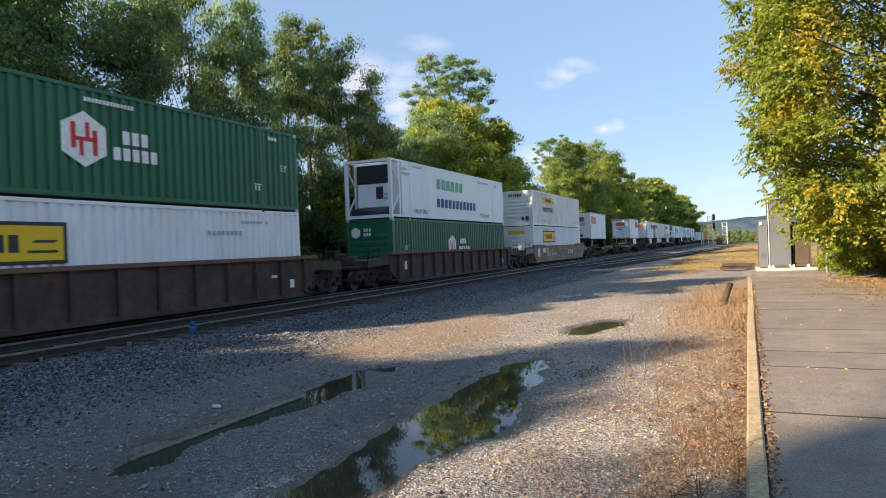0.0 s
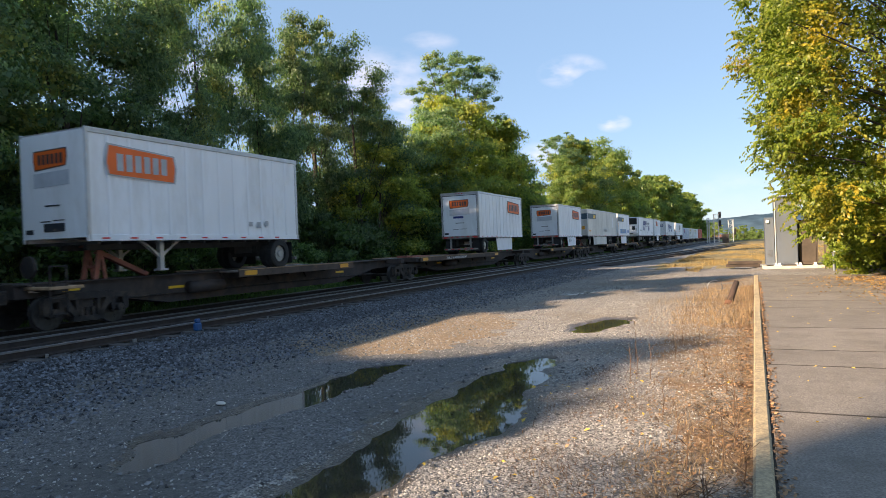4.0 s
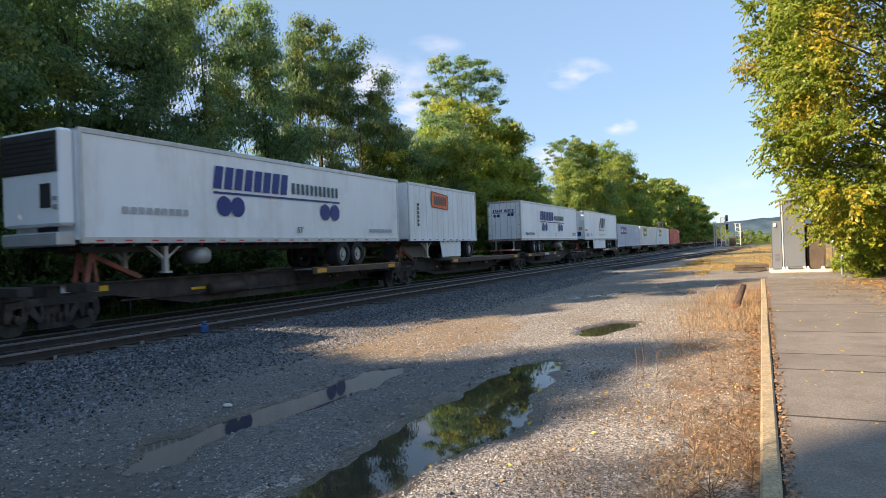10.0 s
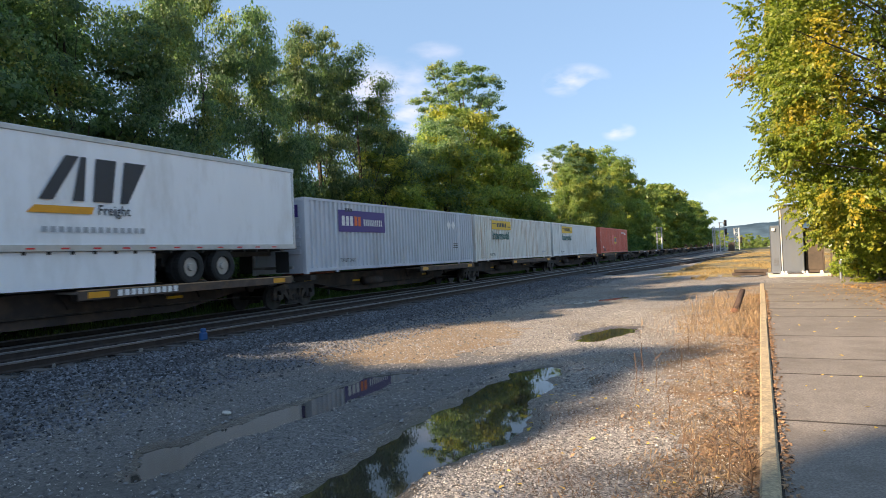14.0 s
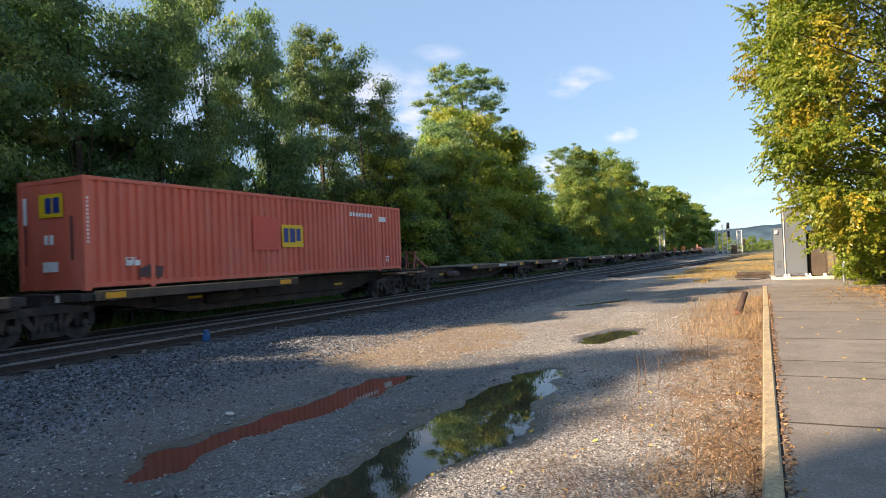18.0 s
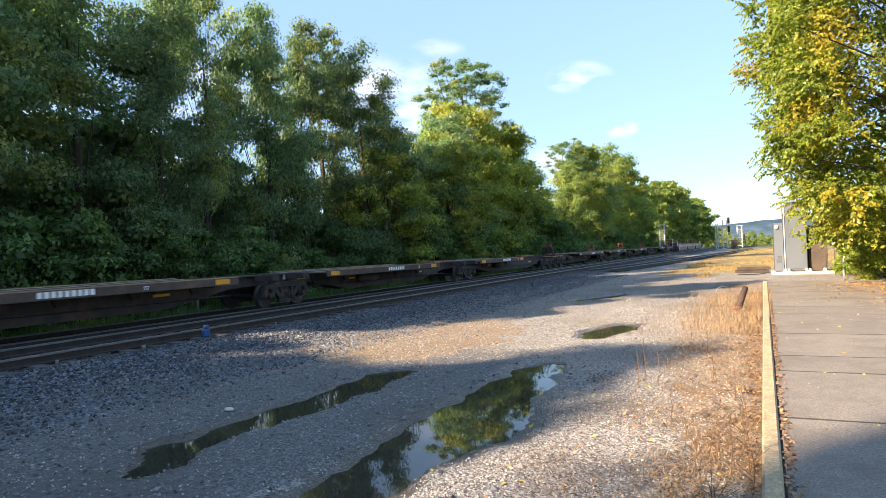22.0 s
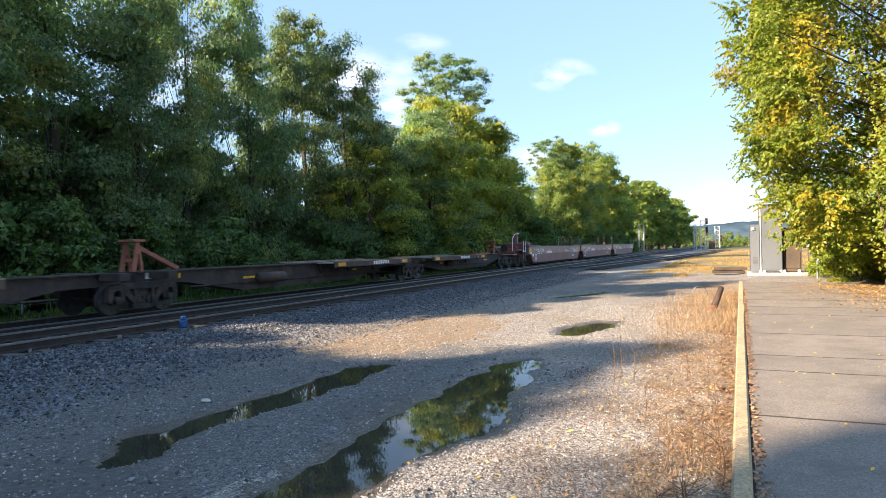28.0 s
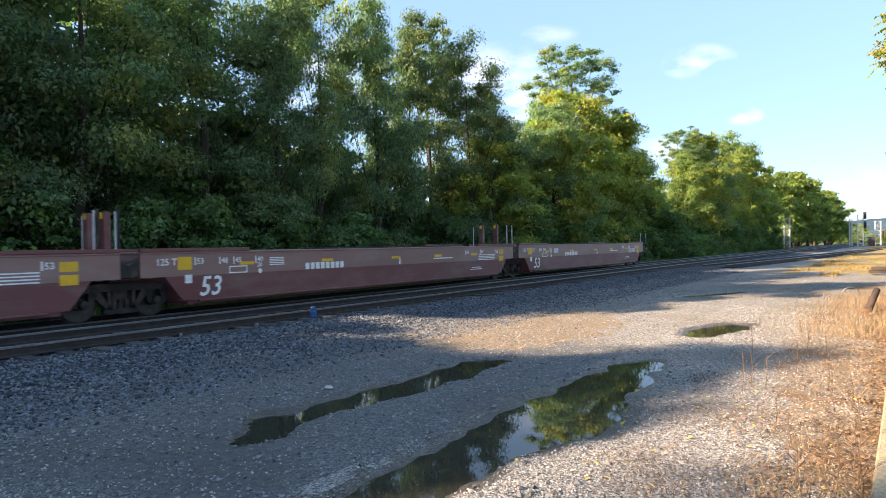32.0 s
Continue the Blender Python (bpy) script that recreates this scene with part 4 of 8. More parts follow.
def stems():
    """Bare stems of a thicket with low leafy boughs that hang over them."""
    rng = random.Random(14)
    root = thing("thicket", "thicket of bare stems under low yellow-green boughs", "thicket", at=(4.6, 20.2, 0.1))
    for k in range(24):
        x, y = rng.uniform(-0.25, 1.9), rng.uniform(-1.2, 3.2)
        h, r = rng.uniform(1.9, 3.2), rng.choice((0.02, 0.025, 0.03, 0.04, 0.06, 0.11))
        dx, dy = rng.uniform(-0.35, 0.5), rng.uniform(-0.5, 0.5)
        v, q = limb([(x, y, -0.1), (x + 0.3 * dx, y + 0.3 * dy, 0.33 * h), (x + 0.55 * dx, y + 0.8 * dy, 0.7 * h), (x + dx, y + dy, h)], (r * 1.2, r, r * 0.8, r * 0.4), 8)
        again("stem", mesh_from("stem", v, q, M_STEM, True), root)
    for k in range(18):
        x, y, z = rng.uniform(-0.3, 1.6), rng.uniform(-1.2, 2.5), rng.uniform(0.3, 1.5)
        v, q = limb([(x, y, z), (x - rng.uniform(-0.3, 0.5), y - rng.uniform(0.1, 0.5), z - rng.uniform(-0.3, 0.5)), (x - rng.uniform(-0.4, 0.7), y - rng.uniform(0.3, 0.8), max(0.1, z - 0.7))], (0.012, 0.01, 0.006), 5)
        again("twig", mesh_from("twig", v, q, M_STEM), root)
    gen = np.random.default_rng(15)
    spots = []
    while len(spots) < 15000:
        x, y, z = gen.uniform(-0.9, 4.0), gen.uniform(-2.4, 2.0), gen.uniform(1.35, 6.0)
        low = 1.75 + 0.5 * noise.noise((x * 1.1, y * 1.1, 5)) + 0.25 * max(0.0, x - 0.5) - (0.25 if x < 0 else 0)
        if z > low and x > -0.75 + 0.5 * noise.noise((z, y, 3)) and noise.noise((x * 1.3, y * 1.3, z * 1.3)) > -0.06:
            spots.append((x, y, z))
    spots = np.array(spots)
    v, q = leaf_cards(gen, spots, 0.8 * gen.normal(size=(len(spots), 3)) + (-0.5, -0.9, 0.7), 0.13, 0.5)
    again("crown", mesh_from("crown", v, q, M_LEAF_NEAR), root)


M_STEM = mat("grey_brown_bark", (0.10, 0.074, 0.052), 0.95, var=0.35, scale=5, bump=0.6, bump_scale=18, stretch=(1, 1, 0.25))
stems()

HEDGE_CROWN = TREES["bush"][1].copy()
HEDGE_CROWN.materials[0] = M_LEAF_NEAR
hedge()


# ---- platform ----


def platform():
    root = thing("platform", "worn concrete platform of cross-jointed slabs strewn with leaves", "platform")
    root["kind"] = "structure"
    joints = [-14, -10, -6.5, -3.0, 0.4, 3.8, 6.9, 9.35, 10.6, 13.1, 16.5, 18.4, 20.6, 23.4, 26.3, 29.6]
    rng = random.Random(2)
    for a, b in zip(joints, joints[1:]):
        bm = bmesh.new()
        ya, yb = a + 0.02, b - 0.02
        edge = 6.5 if ya < 13 else 4.35
        pts = [(kerb_x(ya) + 0.155, ya), (edge, ya + 0.05), (edge, yb + 0.05), (kerb_x(yb) + 0.155, yb)]
        top = 0.178
        lo = [bm.verts.new((x, y, -0.05)) for x, y in pts]
        hi = [bm.verts.new((x, y, top)) for x, y in pts]
        bm.faces.new(hi)
        for i in range(4):
            bm.faces.new((lo[i], lo[(i + 1) % 4], hi[(i + 1) % 4], hi[i]))
        bmesh.ops.bevel(bm, geom=[e for e in bm.edges if e.verts[0] in hi and e.verts[1] in hi], offset=0.005, segments=1, affect="EDGES")
        part("slab", bm, M_CONCRETE, root)
    for y in joints[1:-1]:
        bm = bmesh.new()
        row = []
        for i in range(25):
            x = kerb_x(y) + 0.16 + i * ((6.3 if y < 13 else 4.2) - kerb_x(y)) / 24
            yy = y + 0.05 * i / 24 + 0.008 * noise.noise((x * 2, y, 2))
            w = 0.026 + 0.012 * noise.noise((x * 3, y, 6))
            row.append((bm.verts.new((x, yy - w, 0.179)), bm.verts.new((x, yy, 0.1825)), bm.verts.new((x, yy + w, 0.179))))
        for a, b in zip(row, row[1:]):
            bm.faces.new((a[0], b[0], b[1], a[1]))
            bm.faces.new((a[1], b[1], b[2], a[2]))
        part("joint", bm, M_JOINT, root, "dark dirt-filled joint")
    ends = [(kerb_x(-14) + 0.12, -14), (4.3, -14), (4.3, 29.5), (kerb_x(29.5) + 0.12, 29.5)]
    quick("joint_bed", [(x, y, -0.06) for x, y in ends] + [(x, y, 0.1655) for x, y in ends], [(4, 5, 6, 7), (0, 1, 5, 4), (1, 2, 6, 5), (2, 3, 7, 6), (3, 0, 4, 7)], M_JOINT, root, "dirt-filled bed under the slabs")


M_JOINT = mat("joint_dirt", (0.045, 0.037, 0.03), 0.95, var=0.3, scale=10)
platform()


def kerb():
    root = thing("kerb", "weathered tan concrete kerb edging the platform", "kerb")
    root["kind"] = "structure"
    edges = [-14, -10.5, -7, -3.5, 0.0, 3.4, 8.2, 12.4, 16.0, 20.5, 25.5, 30.0]
    for a, b in zip(edges, edges[1:]):
        bm = bmesh.new()
        low = 0.0 if b <= 16.01 else -0.03
        rows = []
        n = 8
        for i in range(n + 1):
            y = a + 0.006 + (b - a - 0.012) * i / n
            x = kerb_x(y)
            w = 0.135 if low == 0 else 0.15
            j = [0.006 * noise.noise((y * 3, k, 1)) for k in range(4)]
            rows.append([bm.verts.new(p) for p in ((x + j[0], y, -0.12), (x + j[1], y, 0.185 + low + j[2]), (x + 0.018, y, 0.205 + low + j[2]), (x + w - 0.018, y, 0.205 + low + j[3]), (x + w + j[0], y, 0.185 + low + j[3]), (x + w + j[0], y, -0.12))])
        for p, q in zip(rows, rows[1:]):
            for i in range(5):
                bm.faces.new((p[i], p[i + 1], q[i + 1], q[i]))
        bm.faces.new(rows[0][::-1])
        bm.faces.new(rows[-1])
        bmesh.ops.recalc_face_normals(bm, faces=bm.faces[:])
        part("kerb_stone", bm, M_KERB, root)


kerb()


def blades(name, count, spot, height, width, material, label, category, seed, lean=0.35):
    """Grass blades and stalks: thin bent two-piece blades, joined."""
    rng = np.random.default_rng(seed)
    vs = []
    for i in range(count):
        x, y, z, s = spot(rng)
        h = s * (height[0] + (height[1] - height[0]) * rng.random())
        a = rng.random() * 6.283
        dx, dy = math.cos(a), math.sin(a)
        k = lean * h * rng.random()
        b = rng.random() * 6.283
        lx, ly = k * math.cos(b), k * math.sin(b)
        w = width * (0.6 + 0.8 * rng.random())
        vs += [(x - dx * w, y - dy * w, z), (x + dx * w, y + dy * w, z), (x + dx * w * 0.6 + lx * 0.4, y + dy * w * 0.6 + ly * 0.4, z + h * 0.6), (x - dx * w * 0.6 + lx * 0.4, y - dy * w * 0.6 + ly * 0.4, z + h * 0.6),
               (x + dx * w * 0.1 + lx, y + dy * w * 0.1 + ly, z + h), (x - dx * w * 0.1 + lx, y - dy * w * 0.1 + ly, z + h)]
    k = np.arange(count)[:, None] * 6
    quads = np.concatenate([k + np.array([[0, 1, 2, 3]]), k + np.array([[3, 2, 4, 5]])])
    ob = new(name, mesh_from(name, np.array(vs), quads, material))
    return tagged(ob, label, category, kind="stuff")


def strip_spot(rng):
    """The weedy strip along the kerb, thickest by the rusty pipe."""
    while True:
        y = 3.2 + 26 * rng.random() ** 1.3
        d = abs(rng.normal(0, 0.55 + 0.03 * y))
        x = kerb_x(y) - 0.03 - d
        keep = (0.25 if y > 13 else -0.05) + 0.75 * max(0, noise.noise((x * 1.3, y * 0.6, 4)) + 0.25) + (0.35 if 14 < y < 24 else 0)
        if d < 2.6 and rng.random() < keep:
            return x, y, ground_z(x, y) - 0.01, (0.12 + 0.75 * rng.random() ** 2) if 14 < y < 24 else 0.08 + 0.22 * rng.random() ** 2


def field_spot(rng):
    while True:
        y = 36 + 90 * rng.random() ** 1.4
        x = -5.5 + 13 * rng.random() + 0.02 * y
        if noise.noise((x * 0.35, y * 0.16, 8)) > 0.05 and (y > 44 or x < -2 or x > 3.4):
            return x, y, ground_z(x, y), 1.0


blades("dry_grass", 8000, strip_spot, (0.06, 0.40), 0.0045, M_STRAW, "dry straw-coloured grass along the kerb", "grass", 31, 1.2)
def mat_spot(rng):
    """Straw trodden flat in patches beside the kerb."""
    while True:
        y = 4.6 + 20 * rng.random() ** 1.4
        x = kerb_x(y) - 0.03 - abs(rng.normal(0, 0.42 + 0.02 * y))
        if noise.noise((x * 1.7, y * 0.9, 21)) > -0.08 or (14 < y < 24 and rng.random() < 0.6):
            return x, y, ground_z(x, y) - 0.005, 0.5 + 0.5 * rng.random()


blades("straw_mats", 7000, mat_spot, (0.02, 0.075), 0.004, M_STRAW, "pale straw and twigs lying matted by the kerb", "straw", 36, 4.5)
blades("dead_stalks", 420, strip_spot, (0.2, 0.6), 0.0035, M_STRAW_DARK, "brown dead weed stalks along the kerb", "weeds", 32, 0.25)
blades("field_grass", 24000, field_spot, (0.05, 0.20), 0.010, M_FIELD_GRASS, "yellow autumn grass between the tracks", "grass", 33, 0.5)
blades("green_grass", 12000, lambda rng: (lambda y: (-19.3 + track_shift(y) + rng.normal(0, 0.5), y, -0.02, 1.0))(2 + 80 * rng.random() ** 1.4), (0.05, 0.20), 0.014, M_LEAF_BUSH, "green weeds beside the far rail", "grass", 34, 0.5)


def flower_spot(rng):
    y = 9 + 30 * rng.random()
    k = round(y * 0.7) / 0.7
    return -19.95 + track_shift(y) + rng.normal(0, 0.12), k + rng.normal(0, 0.25), 0.75 + 0.45 * rng.random(), 1.0


M_PETAL = mat("petal_white", (0.62, 0.64, 0.58), 0.8, var=0.15, scale=9, island=0.2)
blades("white_flowers", 420, flower_spot, (0.03, 0.06), 0.022, M_PETAL, "small white flower heads on weeds before the wood", "flowers", 37, 1.0)
blades("flower_stems", 900, lambda rng: (lambda p: (p[0], p[1], 0.0, 1.0))(flower_spot(rng)), (0.7, 1.2), 0.012, M_LEAF_BUSH, "tall green weed stems before the wood", "weeds", 38, 0.3)


def fallen(name, count, spot, size, material, label, seed):
    rng = np.random.default_rng(seed)
    c = np.array([spot(rng) for i in range(count)])
    n = np.array([(0, 0, 1.0)] * count) + rng.normal(0, 0.28, (count, 3))
    v, q = leaf_cards(rng, c, n, size, 0.55)
    tagged(new(name, mesh_from(name, v, q, material)), label, "leaves", kind="stuff")


def gutter_spot(rng):
    y = 3.4 + 22 * rng.random() ** 1.2
    if rng.random() < 0.16:
        return kerb_x(y) + 0.15 + abs(rng.normal(0, 0.04)), y, 0.185
    x = kerb_x(y) - 0.02 - abs(rng.normal(0, 0.3 if rng.random() < 0.6 else 0.8))
    if noise.noise((x * 2.3, y * 1.4, 12)) < -0.12 and rng.random() < 0.8:
        return gutter_spot(rng)
    return x, y, ground_z(x, y) + 0.015 + 0.02 * rng.random()


def slab_spot(rng):
    y = 4 + 25 * rng.random()
    if rng.random() < 0.82:
        return 2.4 + 4.5 * rng.random() ** 0.7, 18 + 11 * rng.random() ** 0.8, 0.192
    return kerb_x(y) + 0.3 + 4 * rng.random(), y, 0.192


fallen("fallen_leaves", 7500, gutter_spot, 0.042, M_DRY_LEAF, "brown and orange leaves gathered along the kerb", 41)
def drift_spot(rng):
    """Leaves drifted along the platform's far edge under the trees."""
    y = 17.5 + 10.5 * rng.random()
    x = 4.5 - abs(rng.normal(0, 0.75 + 0.05 * (y - 17))) + 0.5 * rng.random() ** 2 * 3
    return x, y, 0.19 + 0.012 * rng.random()


M_AMBER_LEAF = mat("fallen_amber_leaf", (0.40, 0.215, 0.055), 0.85, var=0.2, scale=14, island=0.7)
fallen("amber_leaves", 2600, drift_spot, 0.062, M_AMBER_LEAF, "gold and orange leaves drifted under the platform trees", 44)
fallen("yellow_leaves", 900, slab_spot, 0.05, M_YELLOW_LEAF, "fallen yellow leaves on the concrete", 42)
fallen("lot_leaves", 70, lambda rng: (lambda x, y: (x, y, ground_z(x, y) + 0.012))(-0.2 - 2.6 * rng.random() ** 1.5, 3.6 + 6 * rng.random()), 0.06, M_YELLOW_LEAF, "fallen yellow leaves on the gravel", 43)



def dead_weed(x, y, h, seed):
    """A dry forked stalk with a few bent twigs."""
    rng = random.Random(seed)
    root = thing("dead_weed", "dark dry weed stalk standing at the kerb", "weed", "dry weeds by the kerb", (x, y, ground_z(x, y) - 0.02))
    part("stalk", tubes(((0, 0, 0), (0.02, 0.01, h * 0.55), 0.006, 0.0045), ((0.02, 0.01, h * 0.55), (0.0, 0.03, h), 0.0045, 0.003), n=5), M_STRAW_DARK, root)
    for k in range(7):
        a, z = rng.uniform(0, 6.28), h * rng.uniform(0.2, 0.95)
        part("twig", tubes(((0.01, 0.01, z), (0.12 * math.cos(a), 0.12 * math.sin(a), z + rng.uniform(0.04, 0.12)), 0.003, 0.002), n=4), M_STRAW_DARK, root)


for wx, wy, wh, ws in ((-0.24, 3.9, 0.46, 1), (-0.42, 4.15, 0.3, 2), (-0.3, 4.5, 0.26, 3), (-1.15, 8.9, 0.5, 4), (-1.35, 9.1, 0.42, 5), (-0.95, 10.2, 0.45, 6), (-0.7, 11.6, 0.4, 7), (-0.2, 5.4, 0.5, 8), (-0.08, 5.55, 0.36, 9), (-0.12, 5.95, 0.4, 10), (-0.32, 5.8, 0.3, 11), (-0.1, 6.5, 0.36, 12), (-0.6, 6.2, 0.3, 13),
                       (-0.46, 5.4, 0.42, 14), (-0.8, 7.0, 0.34, 15), (-0.14, 7.3, 0.4, 16), (-0.22, 8.1, 0.4, 17), (-1.35, 8.5, 0.55, 18), (-1.55, 10.4, 0.6, 19), (-1.0, 12.2, 0.5, 20), (-0.05, 5.2, 0.3, 21), (-0.5, 9.1, 0.35, 22)):
    dead_weed(wx, wy, wh, ws)


def tuft_spot(rng):
    """Low brown mats of dead weed in the gravel."""
    cx, cy, r = ((-0.56, 12.0, 0.4), (-0.48, 10.7, 0.38), (-0.9, 8.8, 0.3), (-1.9, 9.1, 0.22), (-1.75, 7.3, 0.3), (-1.6, 5.4, 0.22), (-1.15, 7.5, 0.28), (-0.9, 17.0, 0.5), (-1.1, 13.1, 0.45), (-1.3, 4.95, 0.25), (-0.45, 7.0, 0.3), (-0.4, 5.9, 0.25))[int(rng.integers(12))]
    x, y = cx + rng.normal(0, r), cy + rng.normal(0, r * 1.5)
    return x, y, ground_z(x, y) - 0.01, 0.5 + 0.6 * rng.random()


blades("weed_mats", 6500, tuft_spot, (0.02, 0.07), 0.004, M_STRAW_DARK, "low brown mats of dead weed in the gravel", "weeds", 35, 2.6)

# ---- railway fittings ----
M_GALV = mat("galvanised_steel", (0.21, 0.24, 0.285), 0.36, 0.7, var=0.14, scale=1.5, dirt=(0.21, 0.225, 0.25), dirt_amount=0.3, dirt_scale=1.5, stretch=(1, 1, 0.4))
M_BROWN_CASE = mat("brown_case", (0.075, 0.056, 0.042), 0.7, 0.1, var=0.2, scale=2, dirt=(0.03, 0.025, 0.02), dirt_amount=0.3)
M_MAST = mat("pale_mast", (0.46, 0.46, 0.45), 0.6, 0.1, var=0.15, scale=3)
M_BLUE = mat("blue_plastic", (0.010, 0.075, 0.22), 0.5, var=0.1)
M_SIGNAL = mat("signal_black", (0.02, 0.02, 0.022), 0.6)
M_RUST = mat("rust", (0.17, 0.075, 0.04), 0.9, 0.1, var=0.35, scale=7, dirt=(0.09, 0.05, 0.035), dirt_amount=0.4, bump=0.4)
M_WHITE = mat("white_paint", (0.74, 0.74, 0.73), 0.5, var=0.06)
M_BLACK = mat("black_rubber", (0.02, 0.02, 0.02), 0.8, var=0.2)


def signal_case():
    root = thing("signal_cabinet", "tall brushed-metal trackside signal cabinet on a concrete base", "cabinet", at=(0, 36.3, 0.2))
    part("base", boxes((1.0, 3.7, -0.25, 1.7, -0.15, 0.06), bevel=0.02), M_PALE, root, "pale concrete base")
    body = part("body", boxes((1.58, 2.58, 0, 1.3, 0.16, 3.45), bevel=0.015), M_GALV, root)
    part("door", boxes((1.66, 2.56, -0.02, 0.0, 0.2, 3.4), bevel=0.008), M_GALV, body, "plain metal door")
    part("door_rail", boxes((1.58, 1.63, -0.05, 0.0, 0.16, 3.45), bevel=0.01), M_MAST, body, "pale edge rail")
    part("handle", tubes(((2.46, -0.06, 1.2), (2.46, -0.06, 1.45), 0.015)), M_STEEL, body)
    for z in (0.6, 1.7, 2.8):
        part("hinge", tubes(((1.655, -0.035, z), (1.655, -0.035, z + 0.16), 0.018)), M_STEEL, body)
    part("roof", boxes((1.53, 2.63, -0.06, 1.36, 3.45, 3.51), bevel=0.01), M_GALV, root)
    side = part("side_case", boxes((1.14, 1.56, 0.1, 1.2, 0.1, 2.48), bevel=0.012), M_GALV, root)
    part("lamp", boxes((1.2, 1.34, 0.0, 0.1, 2.2, 2.36), bevel=0.02), M_WHITE, side, "small white fitting")
    part("vent", boxes(*[(1.24, 1.46, 0.085, 0.1, 0.5 + 0.06 * i, 0.53 + 0.06 * i) for i in range(6)]), M_STEEL, side)
    dark = part("brown_case", boxes((2.66, 3.46, 0.3, 1.5, 0.1, 2.3), bevel=0.012), M_BROWN_CASE, root, "brown equipment case")
    part("panel", boxes((2.74, 3.38, 0.27, 0.3, 0.25, 1.1), bevel=0.006), M_BROWN_CASE, dark)
    for x in (1.6, 1.75, 2.5, 2.66, 3.3):
        part("foot", boxes((x - 0.05, x + 0.05, -0.08, 0.2, 0.06, 0.20), (x - 0.09, x + 0.09, -0.16, 0.2, 0.06, 0.09), bevel=0.008), M_WHITE, root, "pale bolted bracket")
    part("plank", boxes((1.9, 2.5, -0.2, -0.1, 0.06, 0.12), bevel=0.01), M_TIE, root, "short board on the base")
    p = thing("marker_post", "short pipe post with white cap beside the cabinet", "post", at=(3.62, 32.2, 0.13))
    part("shaft", tubes(((0, 0, 0), (0, 0, 0.85), 0.055)), M_GALV, p)
    part("cap", tubes(((0, 0, 0.85), (0, 0, 0.9), 0.065)), M_WHITE, p)
    q = thing("sign_post", "thin post with small white round sign in the bushes", "sign", at=(3.5, 34.2, 0.1))
    part("post", boxes((-0.03, 0.03, -0.03, 0.03, 0, 1.5)), M_BROWN_CASE, q)
    part("plate", tubes(((0, -0.05, 1.56), (0, -0.03, 1.56), 0.13), n=16), M_WHITE, q)


M_PALE = mat("pale_concrete", (0.52, 0.46, 0.36), 0.9, var=0.15, scale=4)
signal_case()


def tie_stack():
    rng = random.Random(9)
    bm = boxes((-0.8, 0.8, -0.11, 0.11, 0, 0.15), bevel=0.012)
    me = bpy.data.meshes.new("timber")
    bm.to_mesh(me)
    bm.free()
    me.materials.append(M_TIE_BROWN)
    for k in range(5):
        ob = new("railway_tie", me)
        ob.matrix_basis = pose(0.15 + rng.uniform(-0.1, 0.1), 39.2 + 0.27 * (k % 3), 0.12 + 0.172 * (k // 3) - 0.02, 0, 0, rng.uniform(-3, 3))
        tagged(ob, "old brown wooden railway tie in a low stack", "railway tie", "stacked ties")


M_TIE_BROWN = mat("old_tie", (0.055, 0.04, 0.032), 0.95, var=0.35, scale=4, bump=0.5, obj=0.25)
tie_stack()


M_PIPE = mat("dark_rust", (0.06, 0.038, 0.03), 0.9, 0.1, var=0.35, scale=9, bump=0.4)


def rusty_pipe():
    root = thing("rusty_pipe", "short rusty pipe leaning in the dry grass", "pipe", at=(-0.33, 19.2, 0.0))
    part("shell", tubes(((-0.02, -0.1, 0.0), (0.2, 0.35, 0.58), 0.095, 0.075), n=14), M_PIPE, root, smooth=True)
    part("collar", tubes(((-0.04, -0.14, -0.03), (0.0, -0.06, 0.06), 0.105), n=14), M_RUST, root, "orange rusted collar")
    c = [(-0.36 + 0.19 * math.cos(a), 0.45 + 0.05 * math.cos(a), 0.42 + 0.2 * math.sin(a)) for a in np.linspace(-0.3, math.pi + 0.2, 12)]
    again("wire_loop", mesh_from("wire_loop", *limb(c, [0.012] * len(c), 6), M_STEEL, True), root, None, "thin bent wire loop")


rusty_pipe()


def blue_marker():
    root = thing("blue_derail_marker", "small blue trackside marker on the ties", "track marker", at=(-11.05, 10.9, 0.17))
    part("block", boxes((-0.06, 0.06, -0.09, 0.09, 0.0, 0.18), bevel=0.03), M_BLUE, root)
    part("cap", boxes((-0.045, 0.045, -0.06, 0.06, 0.18, 0.27), bevel=0.02), M_BLUE, root)
    for y, s in ((7.4, 0.03), (9.2, 0.045), (13.2, 0.03), (16.6, 0.03)):
        b = thing("tie_tag", "small pale tag on a tie end", "tag", "pale tags on the ties", (-11.0, y, 0.17))
        part("plate", boxes((-s / 2, s / 2, -s, s, 0, 0.07), bevel=0.01), M_POST, b)


blue_marker()


